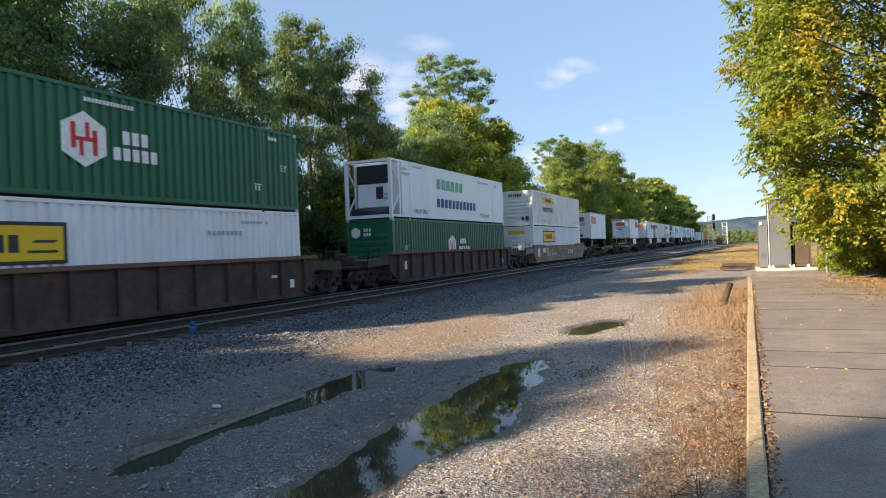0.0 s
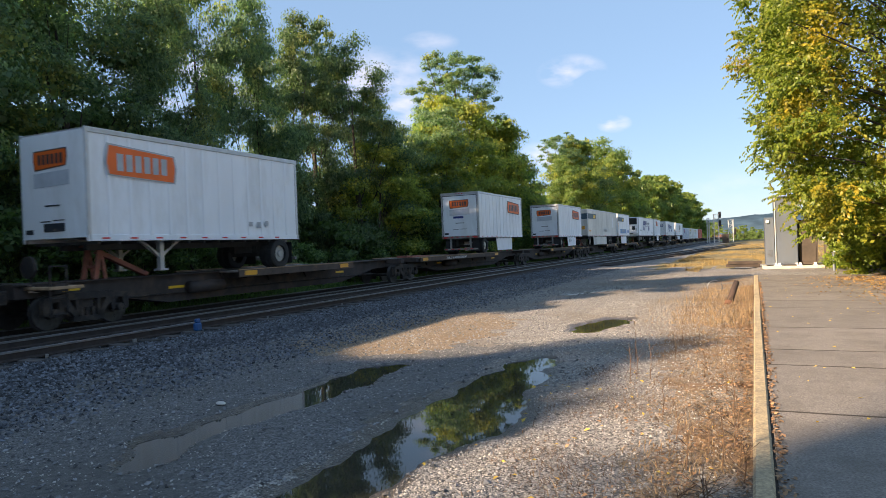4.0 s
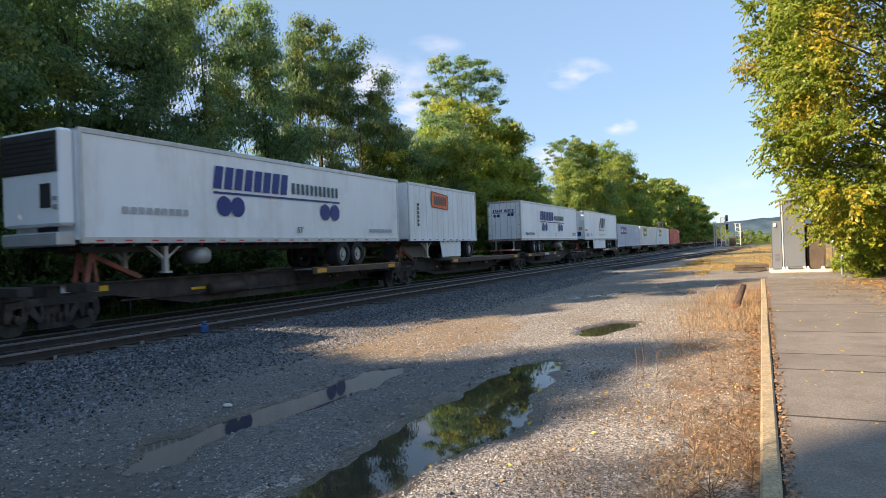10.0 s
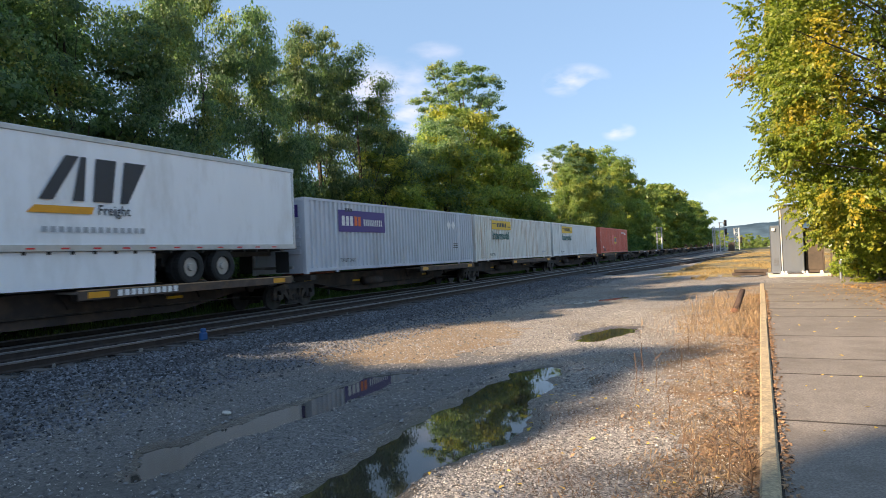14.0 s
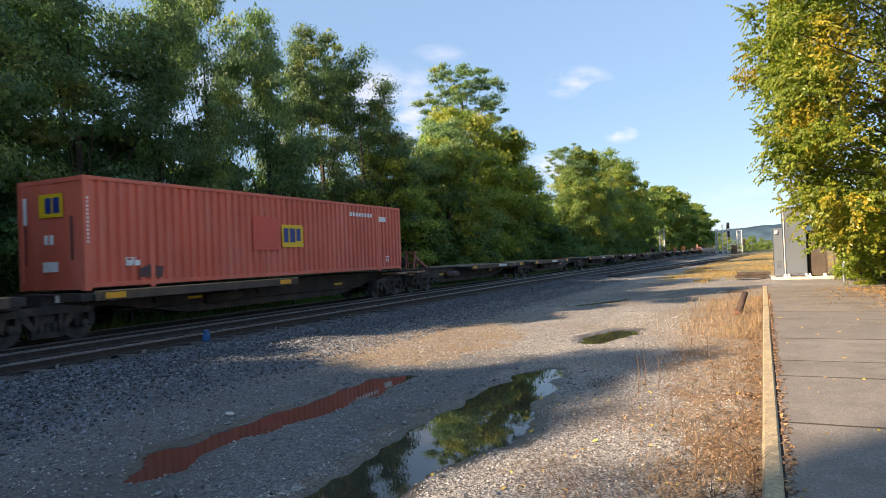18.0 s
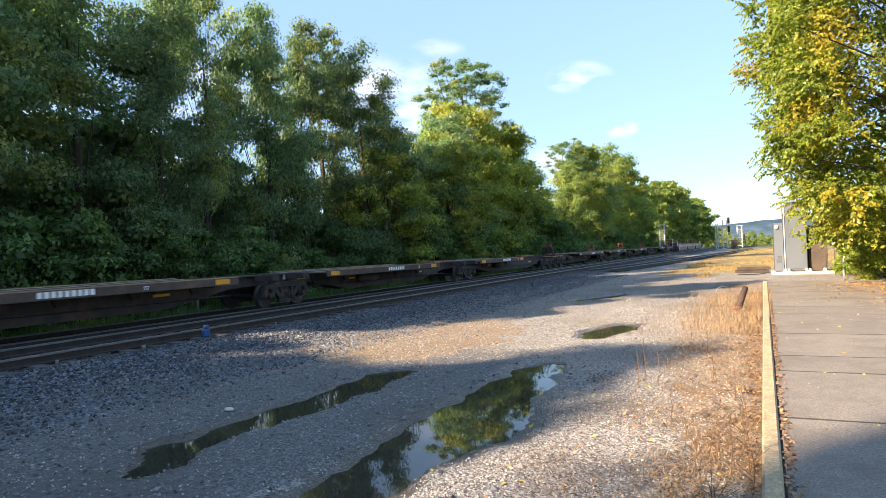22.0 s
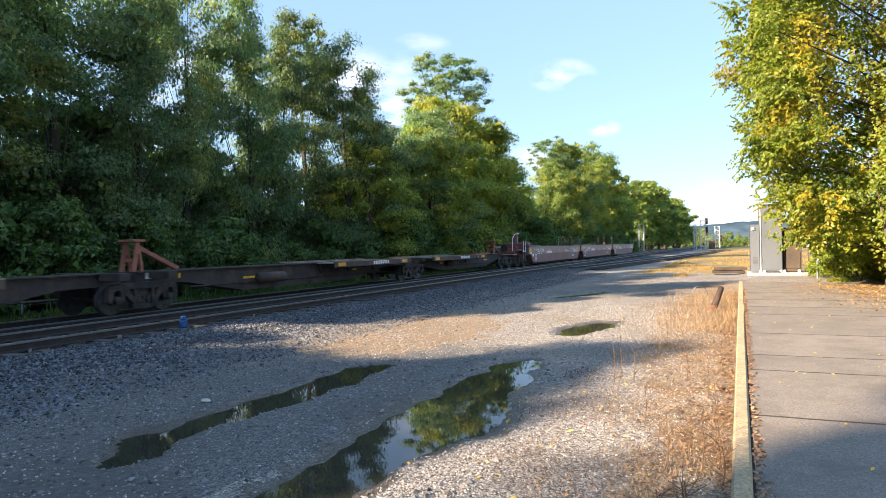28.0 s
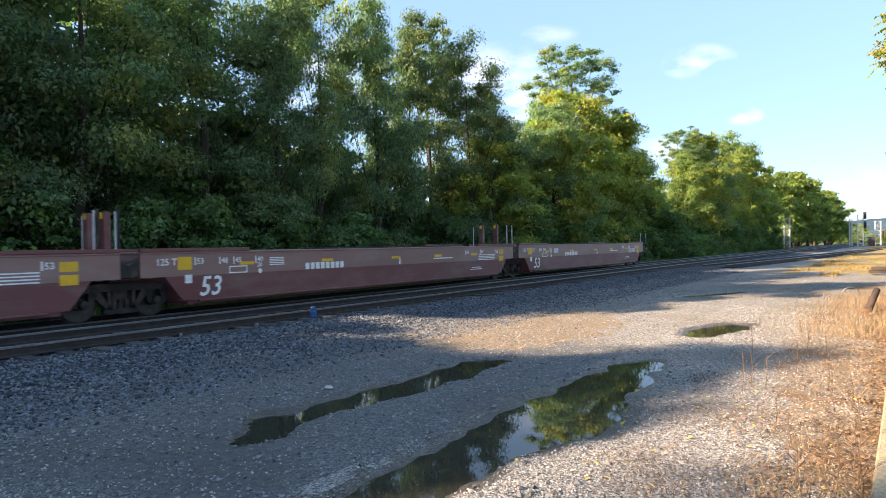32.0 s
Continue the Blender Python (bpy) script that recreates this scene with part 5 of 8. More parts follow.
def lattice_mast(x, y, h, w, heads, label, base=0.3):
    root = thing("signal_mast", label, "signal mast", "railway signal masts", (x, y, base))
    for dx in (-w / 2, w / 2):
        for dy in (-w / 2, w / 2):
            part("leg", boxes((dx - 0.09, dx + 0.09, dy - 0.09, dy + 0.09, 0, h)), M_MAST, root)
    k = int(h / 0.8)
    for i in range(k):
        z = 0.4 + i * (h - 0.5) / k
        part("rung", boxes((-w / 2, w / 2, -w / 2 - 0.07, -w / 2 - 0.02, z, z + 0.08)), M_MAST, root)
        part("brace", tubes(((-w / 2, -w / 2, z), (w / 2, -w / 2, z + (h - 0.5) / k), 0.03), n=4), M_MAST, root)
    part("cage", boxes((-w * 0.7, w * 0.7, -w * 0.7, w * 0.7, h, h + 0.06)), M_MAST, root)
    for z in heads:
        hd = part("signal_head", boxes((w * 0.5, w * 0.5 + 0.55, -0.5, -0.2, z, z + 1.3), bevel=0.05), M_SIGNAL, root, "black signal head")
        for i in range(3):
            part("hood", tubes(((w * 0.5 + 0.27, -0.5, z + 0.25 + 0.4 * i), (w * 0.5 + 0.27, -0.72, z + 0.25 + 0.4 * i), 0.13)), M_SIGNAL, hd)
    return root


lattice_mast(-4.4, 150, 6.0, 0.9, (3.4, 5.2), "tall lattice railway signal mast with black heads", 0.45)
lattice_mast(-6.0, 150, 5.2, 0.4, (), "slender lattice mast behind the signal", 0.45)
lattice_mast(-1.6, 150, 4.6, 0.9, (1.5,), "short lattice railway signal mast beside a siding", 0.5)
lattice_mast(-17.1, 150, 6.0, 1.0, (), "pale lattice signal bracket beside the wood", 0.1)


def relay_box():
    root = thing("relay_hut", "small dark rusty relay hut beside the tracks", "hut", at=(-2.6, 146, 0.35))
    part("hut_body", boxes((-0.6, 0.6, -0.6, 0.6, 0, 1.7), bevel=0.03), M_BROWN_CASE, root)
    part("roof", boxes((-0.7, 0.7, -0.7, 0.7, 1.7, 1.82), bevel=0.03), M_BROWN_CASE, root)
    part("door", boxes((-0.35, 0.35, -0.64, -0.6, 0.05, 1.5)), M_BROWN_CASE, root)


relay_box()


def hills():
    """Wooded ridges beyond the valley."""
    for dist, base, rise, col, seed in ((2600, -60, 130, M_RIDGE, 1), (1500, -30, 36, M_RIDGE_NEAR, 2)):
        n = 240
        vs, fs = [], []
        for i in range(n + 1):
            a = radians(-70 + 140 * i / n)
            x, y = dist * math.sin(a), dist * math.cos(a)
            deg = math.degrees(a)
            hgt = base + rise * (1.0 + 0.08 * math.tanh((deg - 0.5) / 4.0) + 0.05 * noise.noise((i * 0.35, seed, 0)) + 0.03 * noise.noise((i * 1.9, seed, 3)))
            for k, (f, up) in enumerate(((0.86, base), (0.93, base + (hgt - base) * 0.55), (1.0, hgt), (1.1, base))):
                vs.append((x * f, y * f, up))
            if i:
                for k in range(3):
                    fs.append((4 * (i - 1) + k, 4 * i + k, 4 * i + k + 1, 4 * (i - 1) + k + 1))
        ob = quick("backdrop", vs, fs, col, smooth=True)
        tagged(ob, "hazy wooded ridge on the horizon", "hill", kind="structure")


# distance haze is put into the far ridge's blue base colour
M_RIDGE = mat("far_ridge_haze_blue", (0.062, 0.100, 0.135), 1.0, var=0.3, scale=0.02, spec=0)
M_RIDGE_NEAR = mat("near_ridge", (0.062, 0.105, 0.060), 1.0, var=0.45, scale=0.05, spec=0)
hills()


def far_house(x, y, z, w, label):
    root = thing("house", label, "house", "houses across the valley", (x, y, z))
    part("house_body", boxes((-w / 2, w / 2, -4, 4, 0, 5)), M_WHITE, root)
    bm = bmesh.new()
    prism(bm, ((-4.4, 5), (4.4, 5), (0, 7.6)), -w / 2 - 0.3, w / 2 + 0.3)
    part("roof", bm, M_BROWN_CASE, root)
    for k in (-0.28, 0.0, 0.28):
        part("window", boxes((w * k - 0.6, w * k + 0.6, -4.06, -4.0, 2.6, 4.0)), M_SIGNAL, root)


for hx, hy, hz, hw in ((20, 800, -7, 9), (31, 830, -6, 10), (42, 880, -5, 9)):
    far_house(hx, hy, hz, hw, "small white house among trees across the valley")

# ---- the train ----
SPEED = 15.2      # metres a second, towards the viewer
MOVERS = []       # (thing, where its middle is along the train)
WHEELS = {-1: [], 1: []}

P_WELL = mat("dark_well_paint", (0.052, 0.034, 0.031), 0.75, var=0.3, scale=2.5, dirt=(0.13, 0.075, 0.05), dirt_amount=0.45, dirt_scale=1.6)
P_WELL_TOP = mat("rusty_top_chord", (0.20, 0.095, 0.06), 0.8, var=0.3, scale=4, dirt=(0.09, 0.06, 0.05), dirt_amount=0.5, dirt_scale=2)
P_BROWN = mat("brown_well_paint", (0.23, 0.145, 0.105), 0.7, var=0.2, scale=1.5, dirt=(0.30, 0.22, 0.18), dirt_amount=0.35, dirt_scale=0.9, stretch=(1, 0.4, 1))
P_MAROON = mat("maroon_paint", (0.155, 0.048, 0.048), 0.5, var=0.12, scale=1.2, dirt=(0.22, 0.14, 0.125), dirt_amount=0.3, dirt_scale=0.7, stretch=(1, 0.3, 1))
# faded maroon, lightened further for the light grazing the cars' upper sides
P_MAROON_TOP = mat("maroon_paint_faded_lit", (0.23, 0.125, 0.11), 0.42, var=0.12, scale=1.2, dirt=(0.30, 0.21, 0.19), dirt_amount=0.4, dirt_scale=0.7, stretch=(1, 0.3, 1))
P_SPINE = mat("spine_paint", (0.042, 0.033, 0.030), 0.8, var=0.3, scale=2.2, dirt=(0.10, 0.062, 0.042), dirt_amount=0.32, dirt_scale=1.1)
P_DECK = mat("deck_edge", (0.36, 0.235, 0.14), 0.8, var=0.3, scale=3, dirt=(0.14, 0.08, 0.05), dirt_amount=0.35, dirt_scale=1.4)
P_EDGE = mat("deck_side", (0.085, 0.060, 0.047), 0.8, var=0.3, scale=3, dirt=(0.20, 0.115, 0.06), dirt_amount=0.32, dirt_scale=1.6)
P_DECKTOP = mat("deck_plate", (0.30, 0.27, 0.25), 0.7, 0.2, var=0.25, scale=4, dirt=(0.15, 0.10, 0.07), dirt_amount=0.4, dirt_scale=2)
P_TRUCK = mat("truck_iron", (0.026, 0.023, 0.022), 0.8, 0.2, var=0.35, scale=5, dirt=(0.12, 0.085, 0.06), dirt_amount=0.35, dirt_scale=3)
P_WHEEL = mat("wheel_steel", (0.07, 0.065, 0.062), 0.5, 0.6, var=0.3, scale=6)
P_HITCH = mat("hitch_red", (0.33, 0.115, 0.075), 0.75, var=0.25, scale=4, dirt=(0.15, 0.08, 0.06), dirt_amount=0.4, dirt_scale=3)
P_YELLOW = mat("reflective_yellow", (0.75, 0.42, 0.02), 0.5, var=0.12, scale=3)
P_LETTER = mat("stencil_white", (0.80, 0.79, 0.78), 0.6, var=0.12, scale=9)
P_BLACK = mat("letter_black", (0.03, 0.03, 0.032), 0.6, var=0.1)
P_RAILING = mat("railing_pale", (0.50, 0.49, 0.48), 0.6, 0.2, var=0.15, scale=6)

C_WHITE = mat("container_white", (0.80, 0.82, 0.84), 0.5, var=0.05, scale=1.2, dirt=(0.62, 0.61, 0.59), dirt_amount=0.25, dirt_scale=0.8, stretch=(1, 1, 0.35))
C_CREAM = mat("container_cream", (0.80, 0.80, 0.77), 0.5, var=0.06, scale=1.2, dirt=(0.60, 0.57, 0.51), dirt_amount=0.3, dirt_scale=0.9, stretch=(1, 1, 0.35))
C_GREEN = mat("container_green", (0.013, 0.125, 0.062), 0.45, var=0.1, scale=1.0, dirt=(0.03, 0.155, 0.09), dirt_amount=0.3, dirt_scale=0.7, stretch=(1, 1, 0.35))
C_GREY = mat("container_grey", (0.55, 0.58, 0.64), 0.5, var=0.06, scale=1.2, dirt=(0.38, 0.39, 0.41), dirt_amount=0.25, dirt_scale=0.9, stretch=(1, 1, 0.35))
C_RED = mat("container_red", (0.66, 0.135, 0.08), 0.55, var=0.1, scale=1.2, dirt=(0.70, 0.21, 0.15), dirt_amount=0.35, dirt_scale=0.9, stretch=(1, 1, 0.35))
C_REEFER = mat("reefer_white", (0.82, 0.84, 0.87), 0.42, var=0.03, scale=0.8, dirt=(0.72, 0.72, 0.72), dirt_amount=0.2, dirt_scale=0.6, stretch=(1, 1, 0.35))
T_WHITE = mat("trailer_white", (0.84, 0.86, 0.885), 0.45, var=0.04, scale=0.9, dirt=(0.64, 0.64, 0.63), dirt_amount=0.28, dirt_scale=0.7, stretch=(1, 1, 0.3))
C_RUSTY = mat("container_rusty_cream", (0.80, 0.79, 0.74), 0.5, var=0.08, scale=1.5, dirt=(0.50, 0.33, 0.20), dirt_amount=0.36, dirt_scale=3.2, stretch=(1, 1, 0.12))
T_GREY = mat("trailer_weathered", (0.69, 0.665, 0.605), 0.5, 0.05, var=0.08, scale=0.9, dirt=(0.42, 0.39, 0.34), dirt_amount=0.35, dirt_scale=0.7, stretch=(1, 1, 0.3))
T_TRIM = mat("trailer_trim", (0.50, 0.51, 0.52), 0.4, 0.4, var=0.1, scale=4)
T_UNDER = mat("underframe_black", (0.045, 0.043, 0.042), 0.8, var=0.25, scale=5)
T_GUARD = mat("guard_grey", (0.32, 0.315, 0.305), 0.6, 0.3, var=0.2, scale=5, dirt=(0.10, 0.06, 0.04), dirt_amount=0.35)
T_SILL = mat("rear_sill", (0.30, 0.28, 0.26), 0.6, 0.2, var=0.2, scale=5, dirt=(0.20, 0.09, 0.05), dirt_amount=0.5, dirt_scale=3)
T_RIM = mat("wheel_rim", (0.42, 0.41, 0.39), 0.45, 0.3, var=0.12, scale=6)
K_YELLOW = mat("sign_yellow", (0.80, 0.50, 0.015), 0.5, var=0.05)
K_ORANGE = mat("sign_orange", (0.83, 0.15, 0.025), 0.5, var=0.05)
K_NAVY = mat("sign_navy", (0.015, 0.035, 0.20), 0.5, var=0.05)
K_SLATE = mat("sign_slate", (0.035, 0.075, 0.105), 0.5, var=0.08)
K_DARK = mat("sign_dark", (0.035, 0.04, 0.05), 0.5, var=0.08)
K_PURPLE = mat("sign_purple", (0.055, 0.025, 0.20), 0.5, var=0.05)
K_PALEBLUE = mat("painted_over_blue", (0.22, 0.36, 0.58), 0.55, var=0.1, scale=3)
K_GREEN = mat("sign_green", (0.10, 0.42, 0.22), 0.5, var=0.05)
K_TEAL = mat("letter_teal", (0.02, 0.12, 0.11), 0.55, var=0.05)
K_RED = mat("sign_red", (0.62, 0.03, 0.03), 0.5, var=0.05)
K_FADED = mat("faded_letter", (0.40, 0.42, 0.44), 0.6, var=0.1)
K_BRIGHT = mat("fresh_red", (0.66, 0.085, 0.055), 0.5, var=0.06)
K_SMUDGE = mat("dark_scuff", (0.10, 0.05, 0.05), 0.7, var=0.2, scale=6)
K_AMBER = mat("amber_strip", (0.75, 0.33, 0.02), 0.45, var=0.1)

MESHES = {}


def stock(key, make, material):
    """A mesh that several parts share: built once for each shape and material."""
    k = (key, material.name)
    if k not in MESHES:
        bm = make()
        me = bpy.data.meshes.new(key[0] if isinstance(key, tuple) else key)
        bm.to_mesh(me)
        bm.free()
        me.materials.append(material)
        MESHES[k] = me
    return MESHES[k]


def flat(name, polys, x, material, parent, label="", end=None):
    """Thin painted or stuck-on panels on a side wall, each its own part: outlines in (y, z), standing out to x.
    With end: on an end wall at that y that faces the viewer, outlines in (x, z)."""
    first = None
    for poly in polys:
        area = sum(a[0] * b[1] - b[0] * a[1] for a, b in zip(poly, poly[1:] + poly[:1]))
        pts = poly if area > 0 else poly[::-1]
        bm = bmesh.new()
        bm.faces.new([bm.verts.new((x, a, b) if end is None else (a, end, b)) for a, b in pts])
        ob = part(name, bm, material, parent, label)
        first = first or ob
    return first


def rect(y0, y1, z0, z1, slant=0.0):
    return [(y0, z0), (y1, z0), (y1 + slant, z1), (y0 + slant, z1)]


def bars(y0, y1, z0, z1, count, slant=0.0, gap=0.28):
    """A word that stands as plain upright bars."""
    w = (y1 - y0) / count
    return [rect(y0 + w * i, y0 + w * (i + 1 - gap), z0, z1, slant) for i in range(count)]


def disc(y, z, r, n=20):
    return [(y + r * math.cos(2 * math.pi * i / n), z + r * math.sin(2 * math.pi * i / n)) for i in range(n)]


def end_flat(name, polys, y, material, parent, label=""):
    return flat(name, polys, 0, material, parent, label, y)


def words(text, size, x, y, z, material, parent, squeeze=1.0, name="lettering", slant=0.0, bold=0.012):
    """Stencilled words on a side wall, starting at (y, z)."""
    cu = bpy.data.curves.new("words", "FONT")
    cu.body, cu.size, cu.resolution_u, cu.shear, cu.offset = text, size, 2, slant, size * bold
    tmp = bpy.data.objects.new("words", cu)
    me = bpy.data.meshes.new_from_object(tmp)
    bpy.data.objects.remove(tmp)
    me.materials.clear()
    me.materials.append(material)
    ob = new(name, me)
    ob.parent = parent
    ob.matrix_basis = pose(x, y, z, 90, 0, 90) @ Matrix.Diagonal((squeeze, 1, 1, 1))
    return ob


# -- wheels and trucks --


def wheelset_mesh():
    bm = bmesh.new()
    tube(bm, (-1.05, 0, 0), (1.05, 0, 0), 0.075, n=10)
    for s in (-1, 1):
        for x0, x1, r0, r1 in ((0.69, 0.715, 0.445, 0.445), (0.715, 0.82, 0.42, 0.41)):
            tube(bm, (s * x0, 0, 0), (s * x1, 0, 0), r0, r1, n=24)
        tube(bm, (s * 0.82, 0, 0), (s * 0.86, 0, 0), 0.15, 0.13, n=12)
        for i in range(4):     # plate relief, so that the turning shows
            a = i * math.pi / 2
            tube(bm, (s * 0.825, 0.26 * math.cos(a), 0.26 * math.sin(a)), (s * 0.835, 0.26 * math.cos(a), 0.26 * math.sin(a)), 0.05, n=6)
    return bm


def side_frame_mesh():
    bm = bmesh.new()
    x0, x1 = -0.075, 0.075
    for pts in (((-1.15, 0.30), (-0.62, 0.34), (0.62, 0.34), (1.15, 0.30), (1.15, 0.44), (0.6, 0.52), (-0.6, 0.52), (-1.15, 0.44)),
                ((-0.75, 0.33), (-0.36, -0.10), (-0.24, -0.10), (-0.52, 0.35)), ((0.75, 0.33), (0.36, -0.10), (0.24, -0.10), (0.52, 0.35)),
                ((-0.42, -0.20), (0.42, -0.20), (0.42, -0.08), (-0.42, -0.08)),
                ((-0.34, -0.08), (-0.26, -0.08), (-0.26, 0.36), (-0.34, 0.36)), ((0.26, -0.08), (0.34, -0.08), (0.34, 0.36), (0.26, 0.36)),
                ((-1.18, 0.02), (-1.05, -0.02), (-1.0, 0.32), (-1.18, 0.34)), ((1.18, 0.02), (1.05, -0.02), (1.0, 0.32), (1.18, 0.34)),
                ((-0.78, 0.02), (-0.68, 0.0), (-0.62, 0.32), (-0.78, 0.33)), ((0.78, 0.02), (0.68, 0.0), (0.62, 0.32), (0.78, 0.33))):
        prism(bm, pts, x0, x1)
    for y in (-0.16, 0.0, 0.16):
        tube(bm, (0, y, -0.08), (0, y, 0.14), 0.062, n=8)
    for y in (-0.89, 0.89):
        tube(bm, (-0.02, y, 0.06), (0.13, y, 0.06), 0.115, 0.10, n=12)
    return bm


def truck(car, y):
    """A two-axle truck under a car: bolster with two side frames and two wheelsets."""
    t = again("truck", stock("truck", lambda: boxes((-1.0, 1.0, -0.2, 0.2, 0.16, 0.42), (-0.5, 0.5, -0.35, 0.35, 0.42, 0.52), bevel=0.02), P_TRUCK), car, pose(0, y, 0.3), "four-wheeled freight truck")
    for s in (-1, 1):
        again("side_frame", stock("side_frame", side_frame_mesh, P_TRUCK), t, pose(1.0 * s, 0, 0.06, 0, 0, 0 if s > 0 else 180), "cast iron side frame")
        w = again("wheelset", stock("wheelset", wheelset_mesh, P_WHEEL), t, pose(0, 0.89 * s, 0.12), "steel wheels on an axle")
        WHEELS[s].append(w)
    return t


def coupler(car, y, s):
    part("coupler", boxes((-0.13, 0.13, min(y, y + 0.75 * s), max(y, y + 0.75 * s), 0.72, 0.98), (-0.24, 0.2, min(y + 0.45 * s, y + 0.75 * s), max(y + 0.45 * s, y + 0.75 * s), 0.66, 1.02), bevel=0.03), P_TRUCK, car)


def ladder(car, x, y, z0, z1, w=0.42, material=None):
    m = material or P_TRUCK
    rows = [((x, y, z0), (x, y, z1), 0.022), ((x, y + w, z0), (x, y + w, z1), 0.022)]
    k = max(2, int((z1 - z0) / 0.3))
    rows += [((x, y, z0 + 0.06 + i * (z1 - z0 - 0.1) / (k - 1)), (x, y + w, z0 + 0.06 + i * (z1 - z0 - 0.1) / (k - 1)), 0.018) for i in range(k)]
    part("ladder", tubes(*rows, n=5), m, car)


def placed(root, u):
    MOVERS.append((root, u))
    return root


# -- double-stack well cars --


def well_car(u, style, label, half=11.55, side=8.75, first=True, last=True, trucks=(-9.95, 9.95)):
    car = placed(thing("well_car", label, "freight car", "well cars of the train"), u)
    smooth_side = style != "ribbed"
    paint = {"ribbed": P_WELL, "brown": P_BROWN, "maroon": P_MAROON}[style]
    top = {"ribbed": 1.50, "brown": 1.57, "maroon": 1.56}[style]
    low = {"ribbed": 0.20, "brown": 0.34, "maroon": 0.36}[style]
    cut = 1.6 if style == "maroon" else 0.75
    for s in (-1, 1):
        xa, xb = sorted((1.40 * s, 1.46 * s))
        bm = bmesh.new()
        if style == "maroon":
            prism(bm, ((-side, 1.06), (-side + 0.6, 1.06), (-side + 1.15, low), (side - 1.15, low), (side - 0.6, 1.06), (side, 1.06), (side, top), (-side, top)), xa, xb)
        else:
            prism(bm, ((-side, low + 0.55), (-side + cut, low), (side - cut, low), (side, low + 0.55), (side, top), (-side, top)), xa, xb)
        wall = part("side_sill", bm, paint, car)
        if style == "ribbed":
            part("top_chord", boxes((min(1.36 * s, 1.60 * s), max(1.36 * s, 1.60 * s), -side, side, top, top + 0.13), bevel=0.015), P_WELL_TOP, car, "rusted top chord")
            part("bottom_chord", boxes((min(1.36 * s, 1.53 * s), max(1.36 * s, 1.53 * s), -side + 0.8, side - 0.8, low - 0.08, low + 0.08), bevel=0.015), paint, car)
            rib = stock(("side_post", s), lambda: boxes((min(1.46 * s, 1.58 * s), max(1.46 * s, 1.58 * s), -0.055, 0.055, low + 0.08, top), bevel=0.01), paint)
            for i in range(13):
                again("side_post", rib, car, pose(0, -side + 0.75 + i * (2 * side - 1.5) / 12, 0))
        else:
            tp = P_BROWN if style == "brown" else P_MAROON_TOP
            if style == "maroon":
                part("upper_plate", boxes((min(1.462 * s, 1.475 * s), max(1.462 * s, 1.475 * s), -side, side, 0.99, top)), tp, car, "faded upper side plate, its colour lightened as if lit")
            part("top_chord", boxes((min(1.36 * s, 1.50 * s), max(1.36 * s, 1.50 * s), -side, side, top, top + 0.05), bevel=0.01), tp, car)
            part("bottom_chord", boxes((min(1.30 * s, 1.50 * s), max(1.30 * s, 1.50 * s), -side + cut, side - cut, low - 0.05, low), bevel=0.01), paint, car)
            for e in (-1, 1):
                a, b = sorted((e * side, e * (side - 3.2)))
                part("end_stiffener", boxes((min(1.36 * s, 1.52 * s), max(1.36 * s, 1.52 * s), a, b, top + 0.05, top + 0.14), bevel=0.01), paint, car)
        for e in (-1, 1):     # end arms stepping up over the trucks
            bm = bmesh.new()
            tip = half - 0.9 if (first if e < 0 else last) else side + 0.3
            pts = [(e * (side - 0.4), 1.08), (e * tip, 1.0), (e * tip, 1.28), (e * (side - 0.4), top - 0.02)]
            prism(bm, pts, *sorted((0.95 * s, 1.42 * s)))
            part("end_arm", bm, P_TRUCK if style == "maroon" else paint, car)
    back = 1.3 if style == "maroon" else 0.3
    part("floor", boxes((-1.40, 1.40, -side + back, side - back, 0.26, 0.36)), paint, car)
    for e in (-1, 1):
        a, b = sorted((e * (side - back + 0.2), e * (side - back + 0.1)))
        part("bulkhead", boxes((-1.4, 1.4, a, b, 0.36, 1.3)), paint, car)
        a, b = sorted((e * (side + 0.1), e * (half - 0.75)))
        part("end_platform", boxes((-1.0, 1.0, a, b, 0.92, 1.06), bevel=0.02), paint, car)
        part("walkway", boxes((-1.38, -0.98, a, b, 1.29, 1.32), (0.98, 1.38, a, b, 1.29, 1.32)), P_DECKTOP, car)
    for y in trucks:
        truck(car, y)
    for e, on in ((-1, first), (1, last)):
        if on:
            coupler(car, e * (half - 0.6), e)
            ladder(car, 1.40, e * (half - 0.9) - (0.42 if e > 0 else 0), 0.35, 1.55)
            for off in (1.0, 1.9):
                part("handrail", tubes(((1.4, e * (half - off), 1.28), (1.4, e * (half - off), 1.95), 0.02), n=5), P_TRUCK, car)
            part("handrail", tubes(((1.4, e * (half - 1.0), 1.75), (1.4, e * (half - 1.9), 1.75), 0.018), n=5), P_TRUCK, car)
            part("brake_gear", boxes((-0.5, 0.5, *sorted((e * (half - 1.6), e * (half - 1.2))), 1.06, 1.5), bevel=0.05), paint, car)
            part("brake_reservoir", tubes(((-0.2, e * (half - 2.1), 1.2), (0.9, e * (half - 2.1), 1.2), 0.17), n=12), paint, car)
    return car


x_car = 1.482
c = well_car(12.0, "ribbed", "dark ribbed double-stack well car with rusted top edge")
flat("placard", [rect(7.2, 7.45, 0.5, 0.8), rect(6.2, 6.5, 0.9, 1.0)], 1.467, P_LETTER, c)
c = well_car(35.5, "ribbed", "dark ribbed double-stack well car coupled behind another")
flat("placard", [rect(-7.3, -7.05, 0.75, 1.15), rect(6.9, 7.2, 0.6, 0.9)], 1.467, P_LETTER, c)
